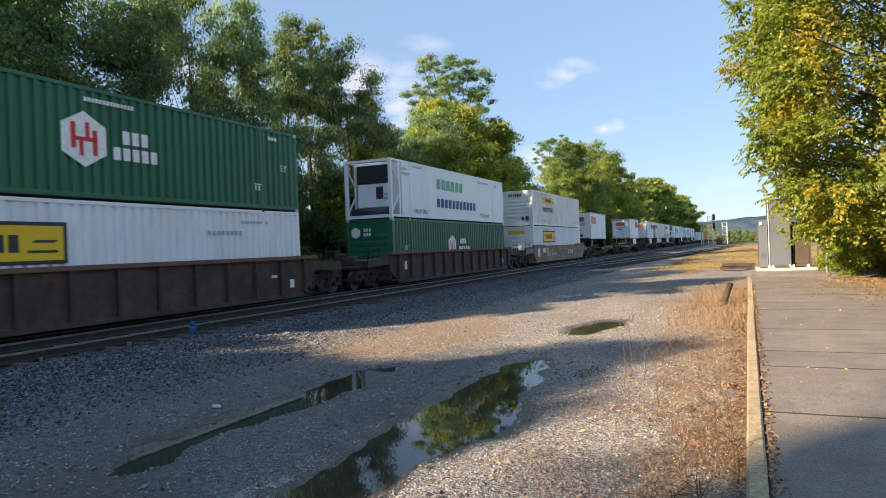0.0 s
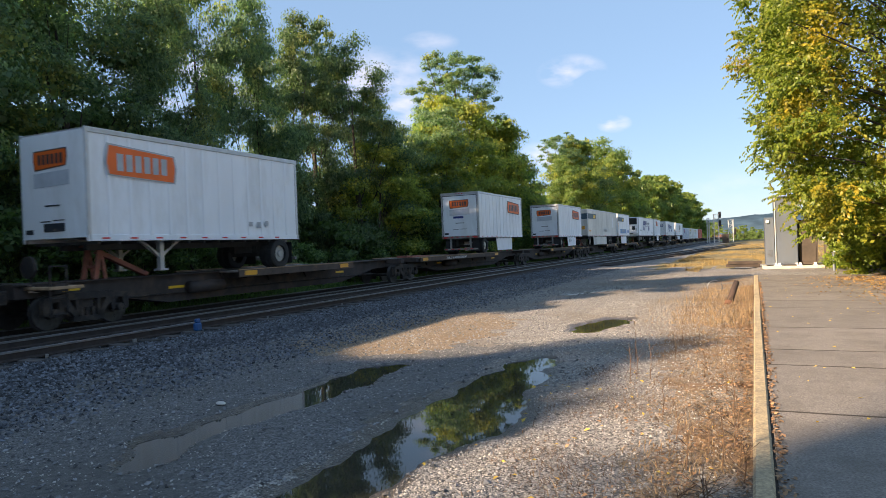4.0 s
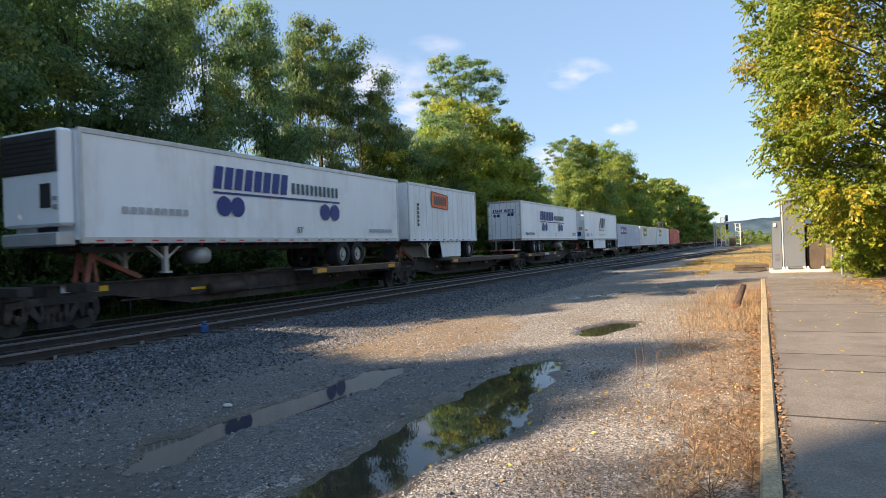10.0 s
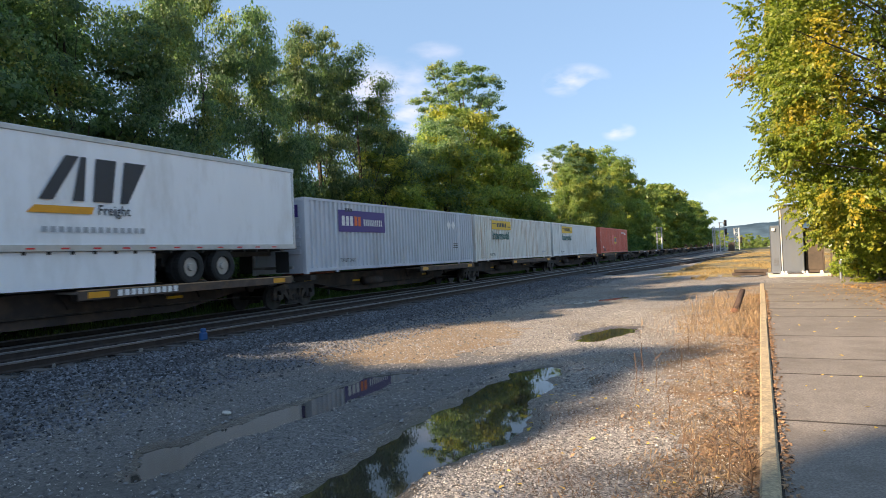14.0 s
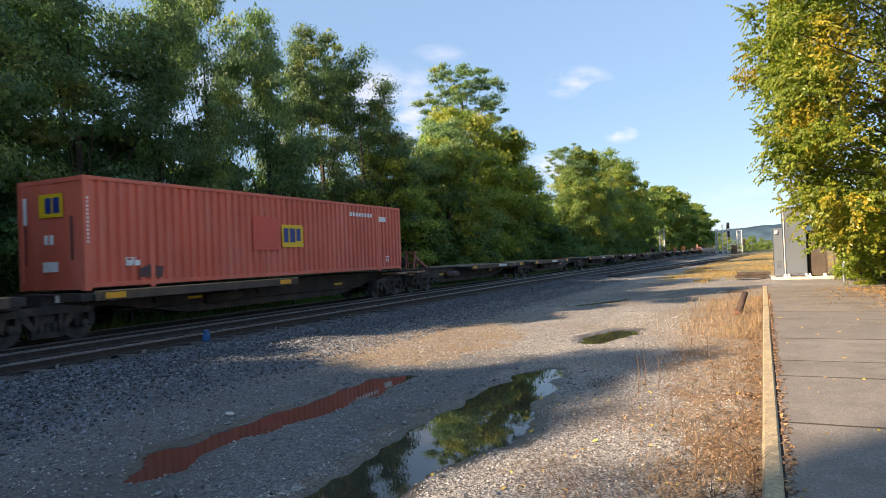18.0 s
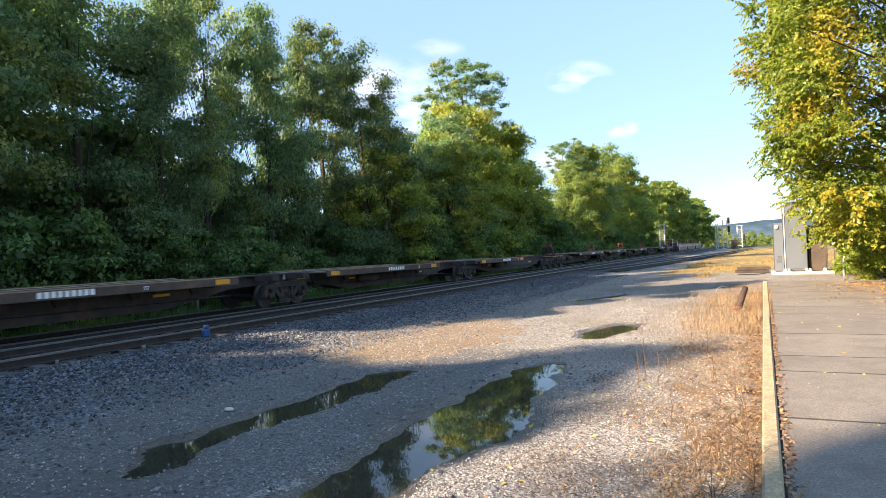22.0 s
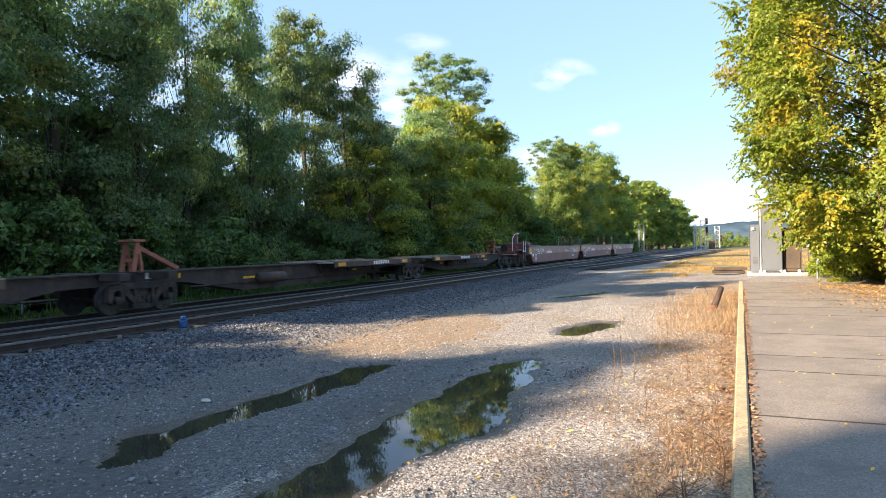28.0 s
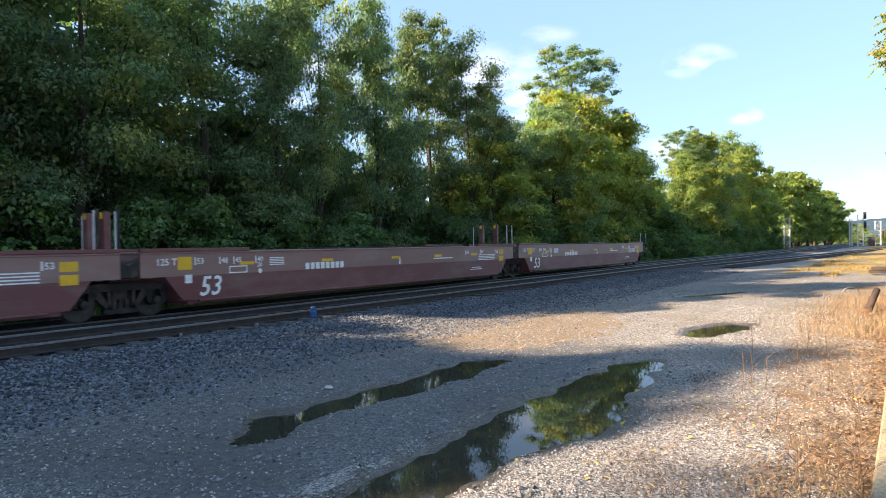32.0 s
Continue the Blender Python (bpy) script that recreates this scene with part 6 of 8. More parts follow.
c = well_car(58.7, "brown", "faded brown smooth-sided double-stack well car")
flat("patch", [rect(-7.6, -7.0, 0.75, 1.4), rect(-6.1, -5.4, 1.05, 1.4)], 1.475, P_LETTER, c, "pale stencil patches")
flat("patch", [rect(-5.1, -4.4, 0.95, 1.42)], 1.475, P_YELLOW, c, "amber painted square")
flat("reflector", [rect(y, y + 0.4, 1.18, 1.30) for y in (-3.4, -0.95, 1.6, 4.6, 7.0)], 1.475, P_YELLOW, c)
flat("marking", bars(-4.8, -3.75, 0.72, 1.02, 3, 0.06) + bars(-3.4, -1.75, 0.74, 1.0, 6, 0.05), 1.475, K_FADED, c, "faded stencilled bars")
P_SCRAWL = mat("chalky_scrawl", (0.44, 0.34, 0.30), 0.7, var=0.2, scale=8)


def scrawl(pts, wide=0.03):
    """One chalky stroke along a line on the car's side."""
    left, right = [], []
    for n, (y, z) in enumerate(pts):
        a, b = pts[max(n - 1, 0)], pts[min(n + 1, len(pts) - 1)]
        d = Vector((b[0] - a[0], b[1] - a[1])).normalized() * wide / 2
        left.append((y - d.y, z + d.x))
        right.append((y + d.y, z - d.x))
    flat("scrawl", [left + right[::-1]], 1.4785, P_SCRAWL, c)


def bow(y, z, ry, rz, a0, a1, n=12):
    return [(y + ry * math.cos(math.radians(a0 + (a1 - a0) * i / n)), z + rz * math.sin(math.radians(a0 + (a1 - a0) * i / n))) for i in range(n + 1)]


for y in (-4.75, -3.95, -3.1):       # large looping letters
    scrawl([(y - 0.28, 0.46), (y - 0.24, 0.9), (y - 0.2, 1.4)])
    scrawl(bow(y, 1.16, 0.26, 0.26, 150, -80))
    scrawl([(y + 0.0, 0.9), (y + 0.2, 0.66), (y + 0.36, 0.44)])
scrawl([(-2.5, 0.5), (-2.46, 1.4)])
scrawl([(-1.95, 0.5), (-1.9, 1.42)])
scrawl([(-2.5, 0.95), (-1.93, 0.98)])
for n in range(15):       # a line of small strokes along the top
    y = -1.45 + 0.235 * n
    scrawl([(y, 1.22), (y + 0.05 * (n % 3 - 1), 1.33), (y + 0.03, 1.44)], 0.022)
    if n % 2:
        scrawl(bow(y + 0.07, 1.33, 0.07, 0.1, 100, -100 - 60 * (n % 4), 8), 0.022)
scrawl(bow(-0.25, 0.78, 0.16, 0.22, 110, -150))
scrawl(bow(0.35, 0.76, 0.2, 0.24, 80, -270))
scrawl([(0.2, 0.5), (0.36, 1.02), (0.5, 0.5)])
scrawl([(0.22, 0.7), (0.5, 0.72)])
flat("emblem", bars(2.1, 4.2, 0.78, 1.18, 3, 0.14, 0.2), 1.4745, K_FADED, c, "grey slanted company bars")


def maroon_set():
    cars = []
    for k, u in enumerate((485.35, 504.55, 523.85)):
        half = 11.2 if k in (0, 2) else 10.6
        tr = {0: (-9.45, 9.6), 1: (9.65,), 2: (9.0,)}[k]
        c = well_car(u, "maroon", ("long empty maroon well car with amber patches" if k else "long empty maroon well car with brake tower"), half=half + 0.0, side=9.35, first=(k == 0), last=(k == 2), trucks=tr)
        cars.append(c)
        x = 1.477
        flat("reflector", [rect(y, y + 0.5, 1.22, 1.31) for y in (-6.45, -3.3, 0.2, 2.87, 5.6)] + ([rect(-8.35, -7.95, 1.15, 1.48)] if k else []) + [rect(8.0, 8.4, 1.22, 1.44), rect(8.0, 8.4, 0.92, 1.15)], x, P_YELLOW, c, "amber patches")
        words("53", 0.72, 1.4675, -7.75, 0.46, P_LETTER, c, 0.95, slant=0.22)
        for s, y in (("53", -7.8), ("48", -7.05), ("45", -6.6), ("40", -5.85), ("45", 5.2), ("48", 6.4), ("53", 7.7)):
            words(s, 0.21, x, y, 1.29, P_LETTER, c)
            flat("tick", [rect(y - 0.07, y - 0.03, 1.26, 1.46)], x, P_LETTER, c)
        words("20", 0.17, x, -5.85, 1.15, P_LETTER, c)
        if k:
            words("125 T", 0.24, x, -8.95, 1.28, P_LETTER, c)
        flat("number", bars(-4.0, -2.25, 1.0, 1.2, 8), x, P_LETTER, c, "white stencilled bars")
        words("B", 0.28, x, 0.6, 1.02, P_LETTER, c)
        flat("data_panel", [rect(-5.4, -4.85, 1.18 + 0.05 * i, 1.205 + 0.05 * i) for i in range(5)] + [rect(6.2, 7.6, 1.0 + 0.07 * i, 1.03 + 0.07 * i) for i in range(4)] + [rect(2.8, 4.2, 1.14, 1.18), rect(5.5, 6.5, 0.6, 0.63), rect(5.6, 6.4, 0.68, 0.71)], x, P_LETTER, c, "small white stencil lines")
        flat("plate", [rect(-6.8, -6.2, 1.0, 1.03), rect(-6.8, -6.2, 1.17, 1.2), rect(-6.8, -6.77, 1.03, 1.17), rect(-6.23, -6.2, 1.03, 1.17), rect(-8.15, -7.95, 0.8, 1.02)], x, P_LETTER, c)
        flat("roundel", [disc(-5.75, 1.03, 0.07)], x, P_LETTER, c)
        for e in ((1,) if k < 2 else ()):     # tall container guide posts over the joints
            yy = 8.95
            for xx in (-0.4, 0.4):
                g = part("guide_post", boxes((xx - 0.12, xx + 0.12, yy + 0.55, yy + 0.71, 1.1, 2.62), bevel=0.012), P_MAROON, c)
                part("reflector", boxes((xx - 0.06, xx + 0.06, yy + 0.54, yy + 0.55, 2.45, 2.6)), P_YELLOW, g, "amber top patch")
            for xx, dy in ((1.44, -0.17), (1.44, 0.33), (-1.0, 0.8)):
                part("grab_post", boxes((xx - 0.03, xx + 0.03, yy + dy, yy + dy + 0.09, 0.95, 2.62), bevel=0.01), P_TRUCK, c, "dark tall grab post")
                part("grab_bar", tubes(((xx + 0.04, yy + dy - 0.03, 1.6), (xx + 0.04, yy + dy - 0.03, 2.58), 0.022), n=6), P_RAILING, c, "pale grab bar")
            part("end_casting", boxes((-0.9, 1.2, yy + 0.5, yy + 1.3, 1.0, 1.4), bevel=0.08), P_TRUCK, c, "dark articulation casting")
        part("hose", tubes(((1.44, -4, 1.64), (1.44, 4, 1.64), 0.02), n=5), P_TRUCK, c)
    a = cars[0]
    part("brake_tower", boxes((-0.2, 0.2, -8.4, -8.1, 1.5, 2.72), bevel=0.02), P_MAROON, a, "maroon guide tower")
    part("reflector", boxes((-0.18, -0.03, -8.41, -8.4, 2.6, 2.7)), P_YELLOW, a)
    part("reflector", boxes((0.03, 0.18, -8.41, -8.4, 2.6, 2.7)), P_YELLOW, a)
    part("brake_box", boxes((-0.6, 1.2, -8.9, -7.8, 1.45, 1.95), bevel=0.1), P_MAROON, a, "rounded maroon brake housing")
    part("hoop_rail", tubes(((0.4, -10.16, 1.3), (0.4, -10.16, 2.2), 0.03), ((0.4, -10.16, 2.2), (0.4, -10.0, 2.38), 0.03), ((0.4, -10.0, 2.38), (0.4, -9.46, 2.64), 0.03), ((0.4, -9.46, 2.64), (0.4, -8.5, 2.68), 0.03), n=6), P_LETTER, a, "bent white grab rail")
    for y in (-10.6, -10.1):
        part("grab_post", boxes((1.35, 1.41, y, y + 0.09, 0.5, 2.08), bevel=0.01), P_MAROON, a)
        part("grab_bar", tubes(((1.43, y - 0.02, 1.2), (1.43, y - 0.02, 2.05), 0.025), n=6), P_LETTER, a, "white grab bar")
    part("rung", tubes(((1.4, -10.6, 0.55), (1.4, -10.05, 0.55), 0.022), n=5), P_TRUCK, a)
    part("rung", tubes(((1.4, -10.6, 1.25), (1.4, -10.05, 1.25), 0.022), n=5), P_LETTER, a)
    flat("patch", [rect(-9.1, -8.62, 1.2, 1.5)], 1.478, P_YELLOW, a, "large amber patch")
    flat("patch", [rect(-9.1, -8.78, 1.03, 1.14), rect(-8.74, -8.42, 1.02, 1.14), rect(-8.34, -7.95, 0.84, 1.0)], 1.478, P_LETTER, a, "white stencil patches")
    z = cars[2]
    part("end_post", tubes(((1.3, 10.6, 1.0), (1.3, 10.6, 2.3), 0.03), ((0.9, 10.7, 1.0), (0.9, 10.7, 2.3), 0.03), n=6), P_RAILING, z)


maroon_set()

# -- spine cars --


def hitch_leg():
    bm = bmesh.new()
    prism(bm, ((-0.22, 1.15), (-0.08, 1.15), (0.04, 1.72), (0.1, 1.15), (0.2, 1.15), (0.06, 2.02), (-0.06, 2.02)), -0.03, 0.03)
    return bm


def hitch_strut():
    bm = bmesh.new()
    prism(bm, ((0.05, 1.86), (0.15, 1.95), (1.75, 1.24), (1.65, 1.15)), -0.09, 0.09)
    return bm


def hitch(car, y, up):
    """A trailer hitch: raised on two legs with a long strut, or folded flat on the sill."""
    if up:
        h = again("trailer_hitch", stock("hitch_plate", lambda: boxes((-0.32, 0.32, -0.2, 0.22, 2.02, 2.10), bevel=0.012), P_HITCH), car, pose(0, y, 0), "raised red trailer hitch")
        for x in (-0.24, 0.24):
            again("leg", stock("hitch_leg", hitch_leg, P_HITCH), h, pose(x, 0, 0))
        again("strut", stock("hitch_strut", hitch_strut, P_HITCH), h)
        again("crossbar", stock("hitch_bar", lambda: boxes((-0.27, 0.27, -0.1, -0.02, 1.45, 1.53)), P_HITCH), h)
    else:
        h = again("trailer_hitch", stock("hitch_flat", lambda: boxes((-0.42, 0.42, -1.1, 1.0, 1.15, 1.24), bevel=0.012), P_HITCH), car, pose(0, y, 0), "folded red trailer hitch")
        again("head", stock("hitch_head", lambda: boxes((-0.3, 0.3, -1.5, -1.1, 1.16, 1.27), bevel=0.015), P_HITCH), h)
        again("strut", stock("hitch_folded_strut", lambda: boxes((-0.12, 0.12, 1.0, 1.5, 1.16, 1.23), bevel=0.01), P_HITCH), h)


def outrigger_mesh():
    """A tapering bracket that carries the deck out from the sill."""
    bm = bmesh.new()
    prism(bm, ((-0.34, 1.10), (0.34, 1.10), (0.12, 0.70), (-0.12, 0.70)), 0.42, 0.50)
    box(bm, 0.42, 1.36, -0.08, 0.08, 0.90, 1.10)
    prism(bm, ((-0.30, 1.10), (0.30, 1.10), (0.14, 0.94), (-0.14, 0.94)), 1.28, 1.36)
    return bm


def spine_unit(u0, u1, decks, raised=(), folded=(), first=False, last=False, label="weathered brown spine car"):
    """One platform of an articulated skeleton car: fish-bellied centre sill, side decks for wheels, hitches, a truck at each joint."""
    mid, half = (u0 + u1) / 2, (u1 - u0) / 2
    car = placed(thing("spine_car", label, "freight car", "spine cars of the train"), mid)
    bm = bmesh.new()
    h = half - 0.25
    prism(bm, ((-h, 0.80), (-h + 1.9, 0.76), (-h + 4.6, 0.32), (h - 4.6, 0.32), (h - 1.9, 0.76), (h, 0.80), (h, 1.12), (-h, 1.12)), -0.42, 0.42)
    part("centre_sill", bm, P_SPINE, car)
    part("sill_flange", boxes((-0.55, 0.55, -h, h, 1.12, 1.15)), P_SPINE, car)
    for a, b in decks:
        a, b = a - half, b - half
        for s in (-1, 1):
            part("wheel_deck", boxes((*sorted((0.56 * s, 1.36 * s)), a, b, 1.10, 1.15)), P_DECKTOP, car, "worn steel wheel deck")
            e = part("deck_edge", boxes((*sorted((1.36 * s, 1.42 * s)), a, b, 0.94, 1.165), bevel=0.008), P_EDGE, car, "dark stencilled deck side")
            part("deck_lip", boxes((*sorted((1.34 * s, 1.428 * s)), a, b, 1.165, 1.195)), P_DECK, car, "worn tan deck lip")
            if s > 0:
                spots = [a + 0.25, b - 1.0]
                flat("reflector", [rect(y, y + 0.60, 0.985, 1.14) for y in spots], 1.425, K_AMBER, e)
        for y in np.arange(a + 0.5, b, 2.2):
            for s in (0, 180):
                again("outrigger", stock("outrigger", outrigger_mesh, P_SPINE), car, pose(0, y, 0, 0, 0, s))
    for y in raised:
        hitch(car, y - half, True)
    for y in folded:
        hitch(car, y - half, False)
    for y in (-h + 0.6, h - 0.6):
        for s in (0, 180):
            again("container_pedestal", stock("container_pedestal", lambda: boxes((0.5, 1.3, -0.18, 0.18, 0.95, 1.16), bevel=0.01), P_SPINE), car, pose(0, y, 0, 0, 0, s))
    flat("reflector", [rect(-h + 4.6, -h + 5.2, 0.72, 0.80), rect(h - 5.0, h - 4.4, 0.72, 0.80), rect(-h + 1.2, -h + 1.7, 0.90, 1.05)], 0.425, P_YELLOW, car)
    part("air_tank", tubes(((0.62, -h + 5.2, 0.72), (0.62, -h + 6.6, 0.72), 0.19), n=12), P_SPINE, car, smooth=True)
    part("brake_rod", tubes(((0.5, -h + 2, 0.6), (0.5, h - 2, 0.55), 0.03), n=5), P_TRUCK, car)
    flat("patch", [rect(-h + 0.35, -h + 0.6, 0.93, 1.12)], 0.425, P_LETTER, car)
    truck(car, -half + (1.7 if first else 0.0))
    if last:
        truck(car, half - 1.7)
    for e, on in ((-1, first), (1, last)):
        if on:
            coupler(car, e * (half - 0.7), e)
            ladder(car, 1.3, e * (half - 0.55) - (0.45 if e > 0 else 0), 0.35, 1.6, 0.42, P_TRUCK)
            a, b = sorted((e * (half - 0.5), e * (half - 1.4)))
            part("end_step", boxes((-1.35, 1.35, a, b, 1.0, 1.08), bevel=0.01), P_DECK, car)
            part("brake_wheel", tubes(((0.4, e * (half - 0.6), 1.55), (0.4, e * (half - 0.68), 1.55), 0.28), ((0.4, e * (half - 0.7), 1.1), (0.4, e * (half - 0.7), 1.55), 0.03), n=12), P_TRUCK, car)
    return car


def spine_train():
    e = [70.4, 89.4, 108.2, 127.4]
    spine_unit(e[0], e[1], ((6.8, 13.6),), raised=(2.7,), first=True)
    c = spine_unit(e[1], e[2], ((0.9, 12.6),), raised=(17.4,), folded=(3.0,), label="weathered spine car lettered for twin short trailers")
    words("TWIN 28' ALL PURPOSE SPINE CAR", 0.17, 1.426, -5.4, 0.99, P_LETTER, c, 1.08)
    spine_unit(e[2], e[3], ((6.0, 14.5),), raised=(16.6,), last=True)
    e = [127.4, 144.8, 162.2, 179.7, 197.0, 214.4]
    spine_unit(e[0], e[1], ((10.2, 16.6),), raised=(2.5,), first=True)
    spine_unit(e[1], e[2], ((5.0, 15.8),), raised=(2.0,))
    spine_unit(e[2], e[3], ((9.8, 16.4),), raised=(1.6,))
    spine_unit(e[3], e[4], ((4.8, 16.2),), raised=(1.2,))
    c = spine_unit(e[4], e[5], ((0.8, 8.6),), raised=(14.2,), last=True)
    flat("number", bars(-3.6, -2.4, 0.99, 1.15, 6), 1.427, P_LETTER, c)
    e = [214.4, 232.2, 249.0, 266.0, 283.6, 301.5]
    c = spine_unit(e[0], e[1], ((9.0, 17.2),), raised=(2.6,), first=True)
    flat("number", bars(1.2, 3.2, 0.99, 1.15, 10), 1.427, P_LETTER, c)
    spine_unit(e[1], e[2], ((9.5, 16.5),), folded=(2.5,))
    spine_unit(e[2], e[3], ((6.5, 15.8),))
    spine_unit(e[3], e[4], ((7.5, 16.5),))
    spine_unit(e[4], e[5], ((1.0, 9.0),), last=True)
    e = [301.5, 319.1, 336.2, 353.2, 369.7, 388.15]
    decks = (((7.2, 16.8),), ((1.6, 11.4),), ((1.8, 14.2),), ((2.0, 12.0),), ((1.2, 9.5),))
    for k in range(5):
        c = spine_unit(e[k], e[k + 1], decks[k], raised=(((2.4,), (), (), (), ())[k]), folded=(((), (15.0,), (), (14.6,), (13.6,))[k]), first=(k == 0), last=(k == 4), label="empty weathered brown spine car with amber-marked decks")
        a, b = decks[k][0]
        mid = (a + b) / 2 - (e[k + 1] - e[k]) / 2
        flat("number", bars(mid - 0.3, mid + 1.2, 0.99, 1.14, 9), 1.427, P_LETTER, c, "white stencilled bars")
        words("53'", 0.15, 1.427, mid + 2.6, 1.0, P_LETTER, c)
    e = [388.15, 406.3, 423.0, 439.1, 456.3, 473.8]
    decks = (((6.8, 17.2),), ((2.0, 12.2),), ((2.0, 12.0),), ((9.2, 16.2),), ((1.8, 10.2),))
    for k in range(5):
        c = spine_unit(e[k], e[k + 1], decks[k], raised=(((1.5, 17.5), (16.0,), (), (0.5,), (15.0,))[k]), folded=(((), (14.4,), (1.6,), (), (12.6,))[k]), first=(k == 0), last=(k == 4), label="empty weathered brown spine car with a trailer hitch")
        a, b = decks[k][0]
        mid = (a + b) / 2 - (e[k + 1] - e[k]) / 2
        flat("number", bars(mid - 0.3, mid + 1.2, 0.99, 1.14, 9), 1.427, P_LETTER, c, "white stencilled bars")
        words("53'", 0.15, 1.427, mid + 2.6, 1.0, P_LETTER, c)


spine_train()

# -- containers --
CL, CW, CH = 16.15, 2.60, 2.896


def corrugated(y0, y1, z0, z1, x, depth, pitch=0.30):
    """A pressed wall: trapezoid ribs, outer faces at x, inner at x - depth."""
    bm = bmesh.new()
    ys = []
    y = y0
    while y < y1 - 1e-6:
        for f, d in ((0.0, 0), (0.42, 0), (0.55, 1), (0.87, 1)):
            yy = y + f * pitch
            if yy < y1:
                ys.append((yy, d))
        y += pitch
    ys.append((y1, 0))
    prev = None
    for yy, d in ys:
        row = (bm.verts.new((x - d * depth, yy, z0)), bm.verts.new((x - d * depth, yy, z1)))
        if prev:
            bm.faces.new((prev[0], row[0], row[1], prev[1]))
        prev = row
    return bm


def container(u0, z0, paint, label, louvres=True, smooth_wall=False, recess=0.0):
    """A 53-foot domestic container; u0 is where its leading end lies along the train."""
    ob = placed(thing("container", label, "shipping container", "containers of the train", (0, 0, z0)), u0 + CL / 2)
    h, w = CL / 2, CW / 2
    if smooth_wall:
        side = stock("side_panel_smooth", lambda: boxes((w - 0.05, w - 0.012, -h + 0.15 + recess, h - 0.15, 0.16, CH - 0.1)), paint)
    else:
        side = stock("side_panel", lambda: corrugated(-h + 0.15, h - 0.15, 0.20, CH - 0.1, w - 0.012, 0.07), paint)
    again("side_panel", side, ob)
    again("side_panel", side, ob, Matrix.Diagonal((-1, 1, 1, 1)) if recess else pose(0, 0, 0, 0, 0, 180))
    again("roof", stock(("container_roof", recess), lambda: boxes((-w + 0.03, w - 0.03, -h + 0.08 + recess, h - 0.08, CH - 0.06, CH - 0.02)), paint), ob)
    again("floor", stock("container_floor", lambda: boxes((-w + 0.03, w - 0.03, -h + 0.08, h - 0.08, 0.06, 0.14)), T_UNDER), ob)
    rail = stock("bottom_rail", lambda: boxes((w - 0.09, w, -h + 0.15, h - 0.15, 0.075, 0.20), bevel=0.008), paint)
    top = stock("top_rail", lambda: boxes((w - 0.08, w, -h + 0.15, h - 0.15, CH - 0.10, CH), bevel=0.008), paint)
    post = stock("corner_post", lambda: boxes((w - 0.15, w + 0.004, -h, -h + 0.16, 0.1, CH - 0.1), bevel=0.01), paint)
    lift = stock("lift_post", lambda: boxes((w - 0.06, w + 0.01, -0.08, 0.08, 0.0, CH - 0.002), bevel=0.008), paint)
    cast = stock("corner_casting", lambda: boxes((w - 0.16, w + 0.008, -0.09, 0.09, 0, 0.12), bevel=0.012), T_TRIM if paint is C_GREEN else paint)
    for a in (0, 180):
        r = pose(0, 0, 0, 0, 0, a)
        again("bottom_rail", rail, ob, r)
        again("top_rail", top, ob, r)
        again("corner_post", post, ob, r)
        again("corner_post", post, ob, r @ Matrix.Diagonal((1, -1, 1, 1)))
        for y in (-6.05, 6.05):
            again("lift_post", lift, ob, r @ pose(0, y, 0))
            again("corner_casting", cast, ob, r @ pose(0, y, CH - 0.115))
            if z0 > 3:
                again("twist_lock", stock("twist_lock", lambda: boxes((w - 0.12, w + 0.03, -0.06, 0.06, -0.05, 0.1), bevel=0.01), P_TRUCK), ob, r @ pose(0, y, 0), "dark stacking connector")
        for y in (-h + 0.09, h - 0.09):
            for z in (0, CH - 0.117):
                again("corner_casting", cast, ob, r @ pose(0, y, z))

    wall = again("end_wall", stock("end_wall", lambda: boxes((-w + 0.14, w - 0.14, -h + 0.03, -h + 0.08, 0.12, CH - 0.12)), paint), ob, pose(0, recess, 0))
    if louvres:
        for i in range(5):
            again("louvre", stock("louvre", lambda: boxes((-w + 0.25, w - 0.25, -h - 0.005, -h + 0.03, 0, 0.18), bevel=0.012), paint), wall, pose(0, 0, 0.75 + 0.30 * i))
    again("end_sill", stock("end_sill", lambda: boxes((-w + 0.16, w - 0.16, -h, -h + 0.06, 0.04, 0.2)), paint), ob)
    again("end_header", stock("end_header", lambda: boxes((-w + 0.16, w - 0.16, -h, -h + 0.06, CH - 0.12, CH - 0.01)), paint), ob)
    for side_x in (-1, 1):
        door = again("door", stock(("container_door", side_x), lambda: boxes((*sorted((0.02 * side_x, (w - 0.14) * side_x)), h - 0.08, h - 0.03, 0.12, CH - 0.12)), paint), ob)
        for x in (0.3, 0.75):
            again("lock_rod", stock(("container_rod", side_x * x), lambda: tubes(((x * side_x, h - 0.01, 0.1), (x * side_x, h - 0.01, CH - 0.1), 0.02), n=6), paint), door)
    return ob


CX = 1.306        # decals stand just off the wall
# first double stack
c = container(3.95, 3.26, C_GREEN, "dark green corrugated container stacked on a white one", louvres=False)
flat("emblem", [[(-0.69 + 0.72 * math.sin(a), 1.55 + 0.71 * math.cos(a)) for a in [k * math.pi / 3 for k in range(6)]]], CX + 0.004, P_LETTER, c, "white hexagon emblem")
flat("emblem_bar", [rect(-1.06, -0.92, 1.3, 1.95), rect(-0.84, -0.72, 1.12, 1.5), rect(-0.66, -0.54, 1.6, 1.98), rect(-0.46, -0.32, 1.15, 1.8), rect(-0.95, -0.4, 1.5, 1.6)], CX + 0.01, K_RED, c, "red emblem bars")
